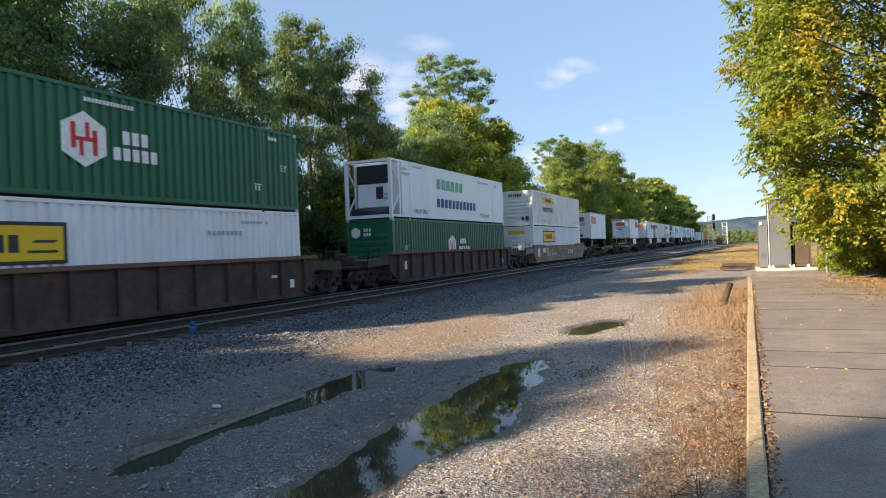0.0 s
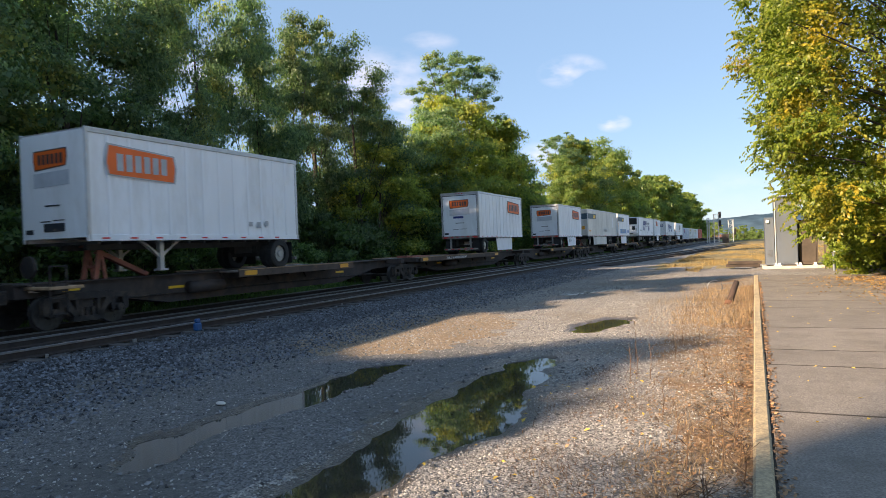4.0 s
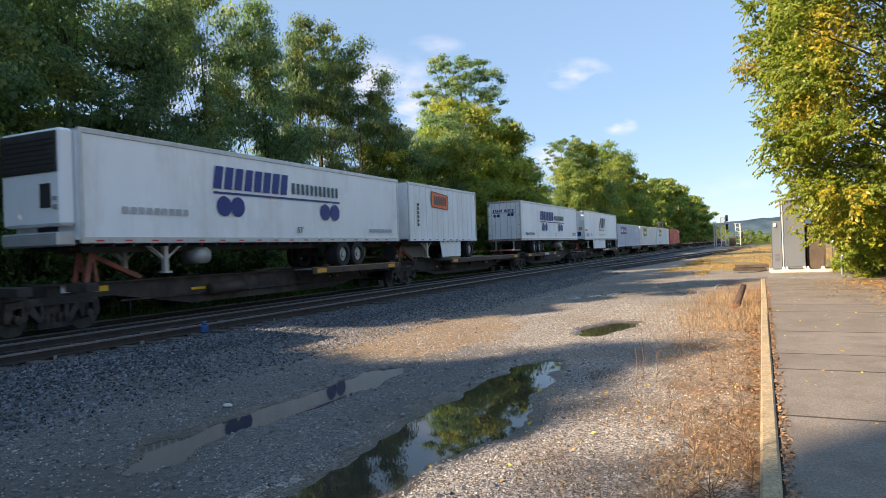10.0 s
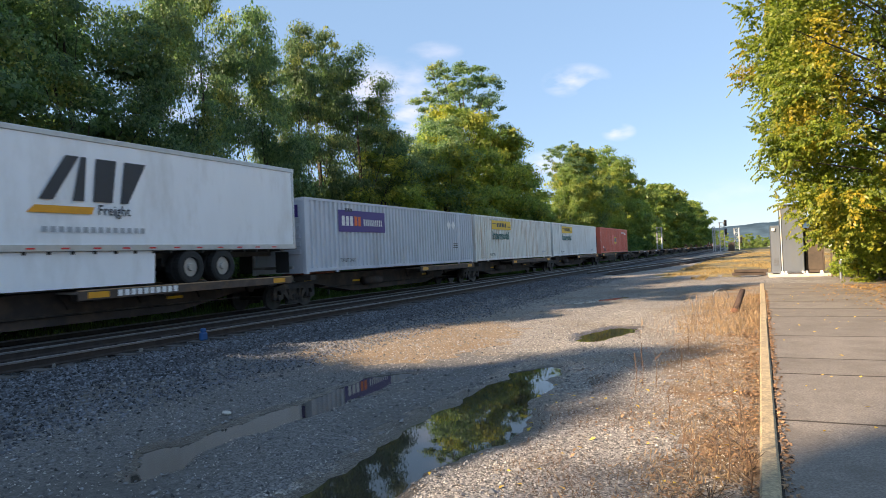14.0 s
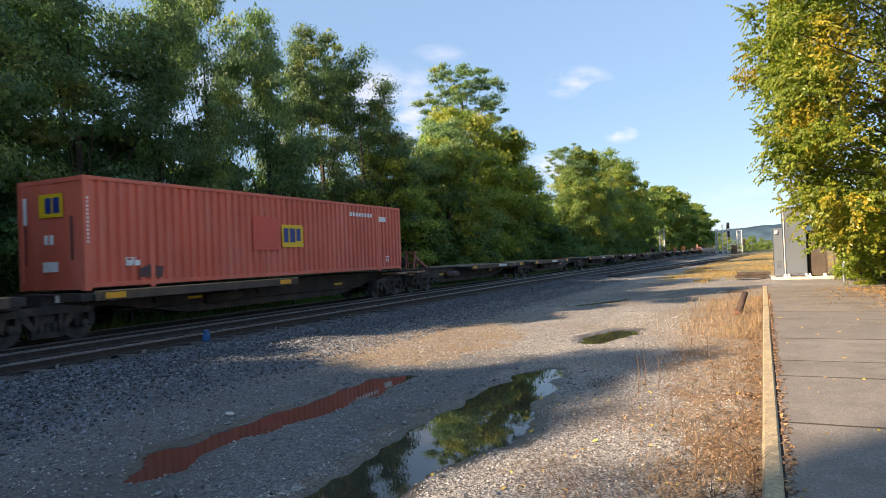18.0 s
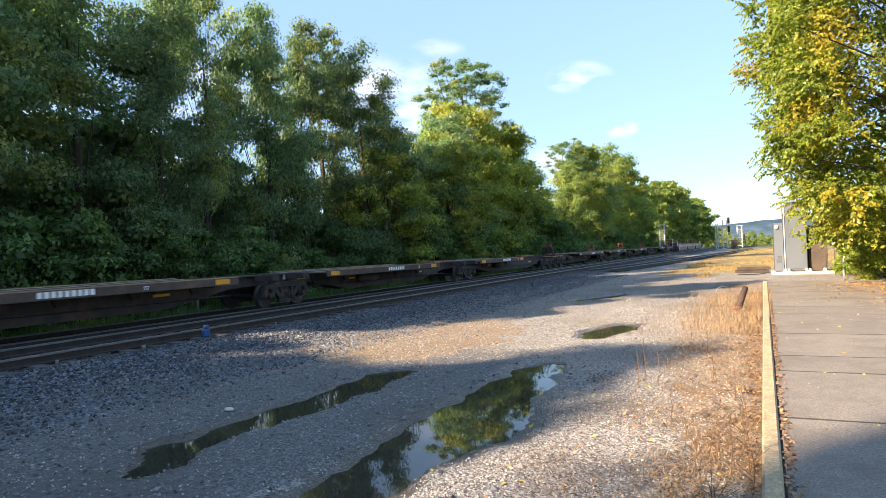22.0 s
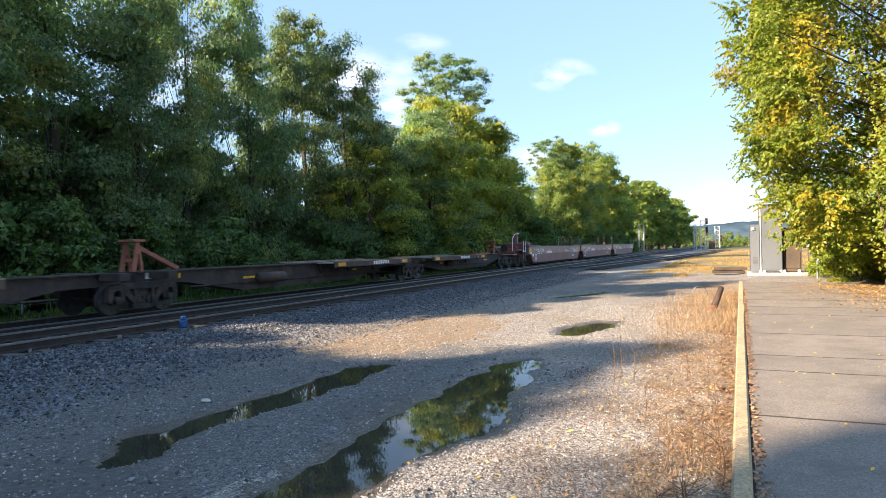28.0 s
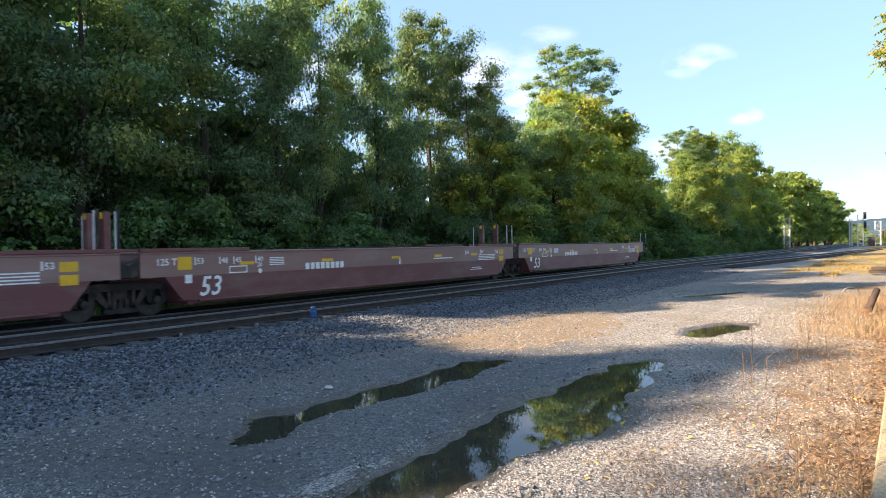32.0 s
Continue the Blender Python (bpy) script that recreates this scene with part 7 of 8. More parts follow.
flat("brand_bar", bars(0.45, 1.35, 1.56, 1.92, 3) + bars(0.15, 1.65, 1.12, 1.46, 5), CX + 0.004, P_LETTER, c, "white name bars")
flat("marking", bars(-0.66, 0.85, 2.52, 2.63, 14), CX + 0.004, P_LETTER, c)
words("53'", 0.32, CX + 0.006, 7.05, 1.45, P_LETTER, c)
flat("marking", [rect(5.65, 6.0, 0.88, 0.91), rect(5.68, 5.75, 0.68, 0.85), rect(5.85, 5.92, 0.68, 0.85)] + bars(6.45, 6.95, 2.5, 2.62, 3), CX + 0.006, P_LETTER, c)
c = container(3.95, 0.36, C_WHITE, "white corrugated container low in a well car", louvres=False)
flat("sign", [rect(-4.95, -1.25, 1.33, 2.33)], CX, P_BLACK, c, "dark sign border")
flat("sign_panel", [rect(-4.85, -1.35, 1.42, 2.24)], CX + 0.006, K_YELLOW, c, "yellow sign panel")
flat("sign_bar", bars(-4.0, -2.35, 1.62, 2.02, 5) + [rect(-2.25, -1.5, 1.6, 1.66), rect(-2.15, -1.6, 1.84, 1.9, 0.1), rect(-4.7, -4.2, 1.9, 1.97, 0.1)], CX + 0.012, P_BLACK, c)
flat("marking", bars(3.4, 5.0, 2.05, 2.18, 8) + bars(4.9, 6.3, 2.42, 2.52, 9), CX, K_FADED, c)
# second double stack
c = container(27.4, 3.26, C_REEFER, "white refrigerated container with a cooling unit in its end frame", louvres=False, smooth_wall=True, recess=0.95)


def cooling_unit(parent, y, z, wide=2.1, tall=2.2):
    """A refrigeration unit on a front wall: grille, lower casing, doors, fuel tank."""
    u = part("cooling_unit", boxes((-wide / 2, wide / 2, y - 0.42, y - 0.02, z, z + tall), bevel=0.07), C_REEFER, parent, "white refrigeration unit")
    part("grille", boxes((-wide / 2 + 0.05, wide / 2 - 0.05, y - 0.47, y - 0.42, z + tall * 0.55, z + tall - 0.08), bevel=0.03), T_UNDER, u, "black grille")
    for i in range(7):
        part("slat", boxes((-wide / 2 + 0.12, wide / 2 - 0.12, y - 0.495, y - 0.47, z + tall * 0.58 + 0.12 * i, z + tall * 0.58 + 0.12 * i + 0.05)), P_BLACK, u)
    part("control_box", boxes((wide / 2 - 0.75, wide / 2 - 0.35, y - 0.45, y - 0.42, z + 0.45, z + 1.05), bevel=0.01), P_BLACK, u)
    part("display", boxes((wide / 2 - 0.28, wide / 2 - 0.08, y - 0.45, y - 0.42, z + 0.4, z + 0.52), (wide / 2 - 0.28, wide / 2 - 0.08, y - 0.45, y - 0.42, z + 0.62, z + 0.72)), T_TRIM, u)
    return u


cooling_unit(c, -CL / 2 + 0.95, 0.55, 1.85, 2.2)
part("fuel_tank", tubes(((-1.05, -CL / 2 + 0.4, 0.34), (1.05, -CL / 2 + 0.4, 0.34), 0.24), n=16), K_DARK, c, "dark rounded fuel tank", smooth=True)
for xx in (-1.24, 1.24):      # open frame round the unit
    part("frame_brace", tubes(((xx, -CL / 2 + 0.1, 0.25), (xx, -CL / 2 + 0.95, 1.25), 0.045), ((xx, -CL / 2 + 0.1, 2.6), (xx, -CL / 2 + 0.95, 1.6), 0.045), n=6), C_REEFER, c, "white diagonal frame brace")
    part("frame_post", boxes((xx - 0.05, xx + 0.05, -CL / 2 + 0.85, -CL / 2 + 1.0, 0.1, CH - 0.1), bevel=0.01), C_REEFER, c)
part("frame_sill", boxes((-1.15, 1.15, -CL / 2 + 0.02, -CL / 2 + 0.12, 0.04, 0.18), (-1.15, 1.15, -CL / 2 + 0.02, -CL / 2 + 0.12, CH - 0.14, CH - 0.02), bevel=0.01), C_REEFER, c)
words("TOP LIFT ONLY", 0.27, CX + 0.004, -5.75, 0.32, K_DARK, c, 0.85)
words("TOP LIFT ONLY", 0.27, CX + 0.004, 3.6, 0.36, K_DARK, c, 0.85)
flat("marking", bars(3.2, 5.2, 2.5, 2.62, 9) + bars(6.3, 6.8, 2.45, 2.6, 3), CX + 0.004, K_FADED, c)
flat("marking", bars(-7.0, -6.35, 2.42, 2.54, 3) + bars(-6.95, -6.1, 2.2, 2.31, 7) + bars(-5.7, -4.7, 2.62, 2.72, 6), CX + 0.004, K_FADED, c)
flat("brand_bar", bars(-2.9, 0.9, 1.72, 2.28, 6, 0.08), CX, K_GREEN, c, "green name bars")
flat("brand_bar", bars(-2.95, 2.9, 0.72, 1.2, 11, 0.06), CX, K_NAVY, c, "blue name bars")
c = container(27.4, 0.36, C_GREEN, "green corrugated container low in a well car", louvres=True)
flat("emblem", [[(-1.05 + 0.6 * math.sin(a), 1.5 + 0.62 * math.cos(a)) for a in [k * math.pi / 3 for k in range(6)]]], CX + 0.004, P_LETTER, c, "white hexagon emblem")
flat("emblem_bar", [rect(-1.32, -1.22, 1.25, 1.8), rect(-1.1, -1.0, 1.15, 1.75), rect(-0.88, -0.78, 1.25, 1.8)], CX + 0.01, K_RED, c)
flat("brand_bar", bars(0.1, 1.1, 1.6, 1.9, 3) + bars(-0.1, 1.65, 1.15, 1.45, 5), CX + 0.004, P_LETTER, c, "white name bars")
words("53'", 0.3, CX + 0.006, -6.9, 1.35, P_LETTER, c)
end_flat("emblem", [[(-0.75 + 0.28 * math.sin(a), 2.25 + 0.28 * math.cos(a)) for a in [k * math.pi / 3 for k in range(6)]]] + [[(x0, z0), (x0 + 0.1, z0), (x0 + 0.1, z0 + 0.16), (x0, z0 + 0.16)] for x0, z0 in ((-0.3, 2.3), (-0.15, 2.3), (0.0, 2.3), (-0.3, 2.08), (-0.15, 2.08), (0.0, 2.08))], -CL / 2 - 0.012, P_LETTER, c)


def yellow_brand(c, y0, z0, border, wide=3.5, tall=0.8):
    if border:
        flat("sign", [rect(y0 - 0.1, y0 + wide + 0.1, z0 - 0.1, z0 + tall + 0.1)], CX, P_BLACK, c, "dark sign border")
    flat("sign_panel", [rect(y0, y0 + wide, z0, z0 + tall)], CX + 0.006, K_YELLOW, c, "yellow sign panel")
    flat("sign_bar", bars(y0 + wide * 0.25, y0 + wide * 0.76, z0 + tall * 0.28, z0 + tall * 0.74, 6) + [rect(y0 + 0.12, y0 + wide * 0.2, z0 + tall * 0.6, z0 + tall * 0.68, 0.05), rect(y0 + wide * 0.8, y0 + wide - 0.12, z0 + tall * 0.3, z0 + tall * 0.38, 0.05)], CX + 0.012, P_BLACK, c, "dark name bars")


# third double stack and the single containers further back
for u0, z0, paint, lab, border in ((50.6, 3.26, C_CREAM, "off-white corrugated container stacked high with yellow sign", False), (50.6, 0.36, C_WHITE, "white corrugated container in a brown well car with bordered sign", True),
                                   (249.3, 1.20, C_RUSTY, "off-white rust-streaked corrugated container riding a spine car", False), (266.05, 1.20, C_CREAM, "off-white corrugated container with yellow sign on a spine car", False)):
    c = container(u0, z0, paint, lab)
    high = u0 < 60
    yellow_brand(c, -5.3, 1.62 if border else 1.92 if high else 2.06, border, 3.6, 0.8 if border else 0.58)
    if not border:
        words("Intermodal", 0.70, CX + 0.004, -5.2, 1.27 if high else 1.44, K_TEAL, c, 1.0, bold=0.035)
        words("TOP LIFT ONLY", 0.2, CX + 0.004, -5.8, 0.36, P_BLACK, c, 0.8)
    else:
        words("Intermodal", 0.66, CX + 0.004, -4.9, 0.85, K_TEAL, c, 1.0, bold=0.035)
    flat("marking", bars(-5.6, -3.6, 2.62, 2.72, 10) + bars(5.4, 6.4, 0.42, 0.55, 6), CX + 0.004, K_FADED, c)
    end_flat("end_sign", [[(-0.85, 2.28), (0.55, 2.28), (0.55, 2.55), (-0.85, 2.55)]] if border else [[(x0, 2.40), (x0 + 0.12, 2.40), (x0 + 0.12, 2.62), (x0, 2.62)] for x0 in (-0.7, -0.52, -0.3, -0.12, 0.06, 0.24)], -CL / 2 - 0.012, K_YELLOW if border else P_BLACK, c)
    end_flat("plate", [[(0.35, 0.5), (0.55, 0.5), (0.55, 0.72), (0.35, 0.72)], [(0.72, 0.45), (0.95, 0.45), (0.95, 0.78), (0.72, 0.78)]], -CL / 2 - 0.012, K_DARK, c)
c = container(232.65, 1.20, C_GREY, "blue-grey corrugated container with purple sign on a spine car")
flat("sign_panel", [rect(-5.9, -2.2, 1.63, 2.52)], CX + 0.004, K_PURPLE, c, "purple sign panel")
flat("sign_bar", bars(-5.65, -4.75, 1.88, 2.28, 3) + bars(-4.0, -2.4, 1.9, 2.18, 10, 0, 0.5), CX + 0.01, P_LETTER, c, "white name bars")
flat("sign_bar", bars(-4.72, -4.15, 1.88, 2.28, 2), CX + 0.01, K_ORANGE, c, "orange name bars")
flat("placard", [[(4.75 + dx, 1.9), (5.0 + dx, 2.15), (4.75 + dx, 2.4), (4.5 + dx, 2.15)] for dx in (0, 0.6)], CX + 0.006, P_LETTER, c, "white diamond placards")
words("TOP LIFT ONLY", 0.2, CX + 0.004, -5.85, 0.4, P_BLACK, c, 0.8)
flat("marking", [rect(5.3, 5.9, 0.9 + 0.1 * i, 0.95 + 0.1 * i) for i in range(3)] + bars(-5.4, -4.8, 2.45, 2.6, 3), CX + 0.004, K_DARK, c)
end_flat("end_sign", [[(-0.2, 2.15), (1.0, 2.15), (1.0, 2.62), (-0.2, 2.62)]], -CL / 2 - 0.014, K_PURPLE, c, "purple end panel")
c = container(284.4, 1.20, C_RED, "faded orange-red corrugated container, last load of the train", louvres=False)
flat("sign_panel", [rect(-0.55, 0.65, 1.08, 1.88)], CX + 0.004, K_YELLOW, c, "yellow emblem panel")
flat("sign_bar", [rect(-0.45, -0.2, 1.25, 1.75), rect(-0.12, 0.18, 1.25, 1.75), rect(0.25, 0.5, 1.3, 1.75)], CX + 0.01, K_NAVY, c, "blue emblem bars")
flat("marking", bars(3.8, 5.6, 2.36, 2.52, 8) + bars(-6.9, -6.4, 0.6, 0.75, 2) + [rect(6.1, 6.7, 2.2, 2.42)], CX + 0.006, P_LETTER, c)
flat("marking", [rect(6.62, 6.92, 0.62, 0.66), rect(6.64, 6.7, 0.4, 0.58), rect(6.8, 6.86, 0.4, 0.58)], CX + 0.006, P_LETTER, c)
end_flat("end_sign", [[(-0.4, 1.9), (0.55, 1.9), (0.55, 2.5), (-0.4, 2.5)]], -CL / 2 - 0.014, K_YELLOW, c, "yellow end emblem")
end_flat("sign_bar", [[(-0.15, 2.0), (0.1, 2.0), (0.1, 2.4), (-0.15, 2.4)], [(0.16, 2.0), (0.42, 2.0), (0.42, 2.4), (0.16, 2.4)]], -CL / 2 - 0.02, K_NAVY, c)
words("53'", 0.3, CX + 0.006, -6.95, 0.62, P_LETTER, c)
flat("patch", [rect(-2.0, -0.68, 0.98, 2.12)], CX + 0.002, K_BRIGHT, c, "square of fresher red paint")
flat("smudge", [[(-6.5, 0.3), (-5.75, 0.25), (-5.7, 0.55), (-6.2, 0.62), (-6.5, 0.5)]], CX + 0.003, K_SMUDGE, c, "dark scuff")
flat("number", [rect(-8.0, -7.95, 1.2 + 0.1 * i, 1.26 + 0.1 * i) for i in range(12)], CX + 0.008, P_LETTER, c, "white vertical stencil bars")
end_flat("label", [[(-1.05, 1.75), (-0.9, 1.75), (-0.9, 2.45), (-1.05, 2.45)], [(-0.3, 0.5), (0.3, 0.5), (0.3, 0.76), (-0.3, 0.76)]], -CL / 2 - 0.014, P_LETTER, c, "white labels")
end_flat("number", [[(-0.22, 1.2), (-0.06, 1.2), (-0.06, 1.45), (-0.22, 1.45)], [(0.0, 1.2), (0.16, 1.2), (0.16, 1.45), (0.0, 1.45)]], -CL / 2 - 0.014, P_LETTER, c)
end_flat("slot", [[(-1.0, 0.7), (-0.95, 0.7), (-0.95, 1.7), (-1.0, 1.7)], [(0.8, 0.8), (0.88, 0.8), (0.88, 1.9), (0.8, 1.9)]], -CL / 2 - 0.012, K_SMUDGE, c, "dark forklift gutters")

# -- highway trailers --
TB, TT = 2.16, 5.06       # floor and roof above the rail


def tyre_mesh():
    bm = bmesh.new()
    n = 24
    prof = ((-0.14, 0.30), (-0.14, 0.44), (-0.11, 0.495), (0.11, 0.495), (0.14, 0.44), (0.14, 0.30))
    rings = [[bm.verts.new((x, r * math.cos(2 * math.pi * i / n), r * math.sin(2 * math.pi * i / n))) for i in range(n)] for x, r in prof]
    for a, b in zip(rings, rings[1:] + rings[:1]):
        for i in range(n):
            bm.faces.new((a[i], a[(i + 1) % n], b[(i + 1) % n], b[i]))
    bmesh.ops.recalc_face_normals(bm, faces=bm.faces[:])
    return bm


def rim_mesh():
    bm = bmesh.new()
    for x0, x1, r0, r1 in ((-0.1, 0.02, 0.30, 0.30), (0.02, 0.06, 0.30, 0.27)):
        tube(bm, (x0, 0, 0), (x1, 0, 0), r0, r1, n=20)
    tube(bm, (0.06, 0, 0), (0.13, 0, 0), 0.12, 0.10, n=12)
    for i in range(8):
        a = i * math.pi / 4
        tube(bm, (0.04, 0.2 * math.cos(a), 0.2 * math.sin(a)), (0.06, 0.2 * math.cos(a), 0.2 * math.sin(a)), 0.03, n=5)
    return bm


def trailer(u0, length, nose, paint, label, posts=True, skirt=None, axles=(), legs=None, tank=None, reefer=False, skirt_low=1.25, roll_door=False):
    """A box trailer on its wheels. nose: -1 when its front end leads. Places along it run from its leading end."""
    ob = placed(thing("trailer", label, "semi-trailer", "trailers of the train"), u0 + length / 2)
    h, w = length / 2, 1.295
    part("body", boxes((-w + 0.03, w - 0.03, -h + 0.02, h - 0.02, TB + 0.12, TT - 0.05), bevel=0.02), paint, ob)
    for s in (-1, 1):
        a, b = sorted((s * (w - 0.05), s * w))
        part("bottom_rail", boxes((a, b, -h, h, TB, TB + 0.16), bevel=0.006), T_TRIM if not posts else paint, ob)
        part("top_rail", boxes((a, b, -h, h, TT - 0.14, TT), bevel=0.012), T_TRIM, ob)
        for e in (-1, 1):
            ya, yb = sorted((e * h, e * (h - 0.10)))
            part("corner_post", boxes((*sorted((s * (w - 0.1), s * (w + 0.004))), ya, yb, TB, TT), bevel=0.02), T_TRIM, ob)
    if posts:
        p = stock("side_rib", lambda: boxes((w - 0.03, w - 0.008, -0.05, 0.05, TB + 0.16, TT - 0.14), bevel=0.006), paint)
        n = int(length / 0.61)
        for i in range(1, n):
            y = -h + i * length / n
            again("side_rib", p, ob, pose(0, y, 0))
    part("roof", boxes((-w + 0.02, w - 0.02, -h + 0.02, h - 0.02, TT - 0.05, TT - 0.02)), T_TRIM, ob)
    for i in range(int((length - 0.6) / 0.85)):
        again("marker_strip", stock("marker_strip", lambda: boxes((w, w + 0.006, -0.11, 0.11, TB + 0.05, TB + 0.09)), K_RED), ob, pose(0, -h + 0.5 + i * 0.85, 0))
    for i in range(int((length - 0.4) / 0.6)):
        again("crossmember", stock("crossmember", lambda: boxes((-w + 0.06, w - 0.06, -0.04, 0.04, TB - 0.08, TB)), T_UNDER), ob, pose(0, -h + 0.34 + i * 0.6, 0))
    part("underframe", boxes((-0.55, -0.4, -h + 0.5, h - 0.5, TB - 0.22, TB), (0.4, 0.55, -h + 0.5, h - 0.5, TB - 0.22, TB)), T_UNDER, ob)
    for y in axles:
        y -= h
        ax = part("axle", boxes((-0.95, 0.95, y - 0.08, y + 0.08, 1.58, 1.72), (-0.6, -0.4, y - 0.5, y + 0.5, 1.7, 1.95), (0.4, 0.6, y - 0.5, y + 0.5, 1.7, 1.95)), T_UNDER, ob)
        for s in (-1, 1):
            for x in (1.13, 0.83):
                again("tyre", stock("tyre", tyre_mesh, M_BLACK), ax, pose(x * s, y, 1.655), "black truck tyre")
            again("rim", stock("rim", rim_mesh, T_RIM), ax, pose(1.13 * s, y, 1.655, 0, 0, 0 if s > 0 else 180), "pale wheel rim")
    if legs is not None:
        y = legs - h
        for s in (-1, 1):
            bm = bmesh.new()
            box(bm, *sorted((0.78 * s, 0.92 * s)), y - 0.07, y + 0.07, 1.35, TB)
            box(bm, *sorted((0.72 * s, 0.98 * s)), y - 0.14, y + 0.14, 1.3, 1.36)
            prism(bm, ((y - 0.75, TB), (y - 0.6, TB), (y, 1.62), (y, 1.75)), *sorted((0.82 * s, 0.88 * s)))
            prism(bm, ((y + 0.75, TB), (y + 0.6, TB), (y, 1.62), (y, 1.75)), *sorted((0.82 * s, 0.88 * s)))
            part("landing_leg", bm, T_TRIM, ob)
    if skirt:
        a, b = skirt[0] - h, skirt[1] - h
        for s in (-1, 1):
            bm = bmesh.new()
            prism(bm, ((a, TB - 0.01), (a + 0.25, skirt_low), (b - 0.05, skirt_low), (b, TB - 0.01)), *sorted((1.17 * s, 1.20 * s)))
            part("side_skirt", bm, paint, ob, "white side skirt")
    if tank is not None:
        part("fuel_tank", tubes(((0.3, tank - h, 1.78), (1.1, tank - h, 1.78), 0.25), n=16), T_RIM, ob, "round fuel tank", smooth=True)
    e = nose
    yr = -e * h
    if e < 0 and reefer:
        cooling_unit(ob, -h, TB + 0.45, 2.3, 2.4)
        part("unit_shelf", boxes((-1.1, 1.1, -h - 0.5, -h, TB - 0.05, TB + 0.3), bevel=0.04), T_TRIM, ob)
    if e < 0:       # plain front wall with air hose fittings
        part("front_wall", boxes((-w + 0.06, w - 0.06, -h - 0.012, -h + 0.02, TB + 0.1, TT - 0.1), bevel=0.006), paint, ob)
        part("hose_box", boxes((-0.35, 0.45, -h - 0.04, -h - 0.012, TB + 0.28, TB + 0.5), bevel=0.01), K_DARK, ob)
    for r in (yr,):
        d = 1 if r > 0 else -1
        for x0, x1 in ((-w + 0.1, -0.015), (0.015, w - 0.1)):
            door = part("rear_door", boxes((x0, x1, *sorted((r, r + 0.02 * d)), TB + 0.14, TT - 0.16), bevel=0.005), paint, ob)
            for f in (() if roll_door else (0.22, 0.45, 0.78)):
                xx = x0 + (x1 - x0) * f
                part("lock_rod", tubes(((xx, r + 0.05 * d, TB + 0.14), (xx, r + 0.05 * d, TT - 0.16), 0.018), n=6), T_TRIM, door)
            for z in (TB + 0.4, TB + 1.1, TB + 1.8, TB + 2.5):
                xh = x0 + 0.03 if x0 < -0.1 else x1 - 0.03
                part("hinge", boxes((xh - 0.07, xh + 0.07, *sorted((r + 0.02 * d, r + 0.045 * d)), z, z + 0.07)), T_TRIM, door)
        if roll_door:
            for x in (-w + 0.1, w - 0.13):
                part("door_seal", boxes((x, x + 0.03, *sorted((r + 0.02 * d, r + 0.028 * d)), TB + 0.14, TT - 0.16)), K_DARK, ob, "dark door seal")
            part("door_seal", boxes((-w + 0.1, w - 0.1, *sorted((r + 0.02 * d, r + 0.028 * d)), TT - 0.22, TT - 0.18)), K_DARK, ob, "dark door seal")
            for x in (0.2, 0.5):
                part("step", boxes((x, x + 0.3, *sorted((r - 0.04 * d, r + 0.02 * d)), 1.72 + 0.12 * (x > 0.3), 1.76 + 0.12 * (x > 0.3))), T_GUARD, ob)
            for i in range(6):
                part("sill_strip", boxes((-1.0 + 0.36 * i, -0.84 + 0.36 * i, *sorted((r + 0.03 * d, r + 0.036 * d)), TB + 0.05, TB + 0.1)), K_RED, ob)
        f0, f1 = sorted((r, r + 0.03 * d))
        part("rear_sill", boxes((-w, w, f0, f1, TB - 0.02, TB + 0.14), bevel=0.006), T_SILL, ob, "rust-stained rear sill")
        part("rear_header", boxes((-w, w, f0, f1, TT - 0.16, TT), bevel=0.006), T_TRIM, ob)
        g0, g1 = sorted((r + 0.03 * d, r + 0.045 * d))
        for x in (-1.05, 1.05):
            part("tail_lamp", boxes((x - 0.12, x + 0.12, g0, g1, TB + 0.0, TB + 0.1), bevel=0.005), K_RED, ob, "red tail lamp")
        for x in (-0.2, 0.0, 0.2):
            part("marker_lamp", boxes((x - 0.04, x + 0.04, g0, g1, TT - 0.1, TT - 0.06)), K_RED, ob)
        b0, b1 = sorted((r - 0.06 * d, r + 0.04 * d))
        part("bumper_guard", boxes((-1.15, 1.15, b0, b1, 1.42, 1.52), bevel=0.008), T_GUARD, ob)
        for x in (-0.68, 0.68):
            part("guard_upright", boxes((x - 0.05, x + 0.05, b0, b1, 1.52, TB), bevel=0.006), T_GUARD, ob)
        for i in range(5):
            part("bumper_strip", boxes((-1.1 + 0.44 * i, -0.9 + 0.44 * i, *sorted((r + 0.04 * d, r + 0.046 * d)), 1.445, 1.495)), K_RED, ob)
        for x in (-0.85, 0.85):
            part("mud_flap", boxes((x - 0.3, x + 0.3, *sorted((r - 0.25 * d, r - 0.24 * d)), 1.3, TB - 0.1)), M_BLACK, ob)
    return ob


TX = 1.302


def shield(ob, y, z, w=1.9, t=0.62, faded=False):
    """The orange company shield on a side wall: a plate with a waist, dark-edged, with name bars."""
    out = [(y, z), (y + w, z - 0.08), (y + w + 0.06, z + t / 2), (y + w, z + t + 0.02), (y, z + t + 0.14), (y - 0.08, z + t / 2)]
    cy, cz = y + w / 2, z + t / 2
    flat("shield_edge", [[(cy + (a - cy) * 1.06, cz + (b - cz) * 1.12) for a, b in out]], TX, K_DARK if not faded else K_FADED, ob, "dark edge of the shield")
    flat("shield", [out], TX + 0.006, K_ORANGE, ob, "orange company shield")
    flat("shield_bar", bars(y + 0.22, y + w - 0.15, z + 0.1, z + t - 0.06, 6, 0.0, 0.3), TX + 0.012, K_DARK if not faded else K_FADED, ob)


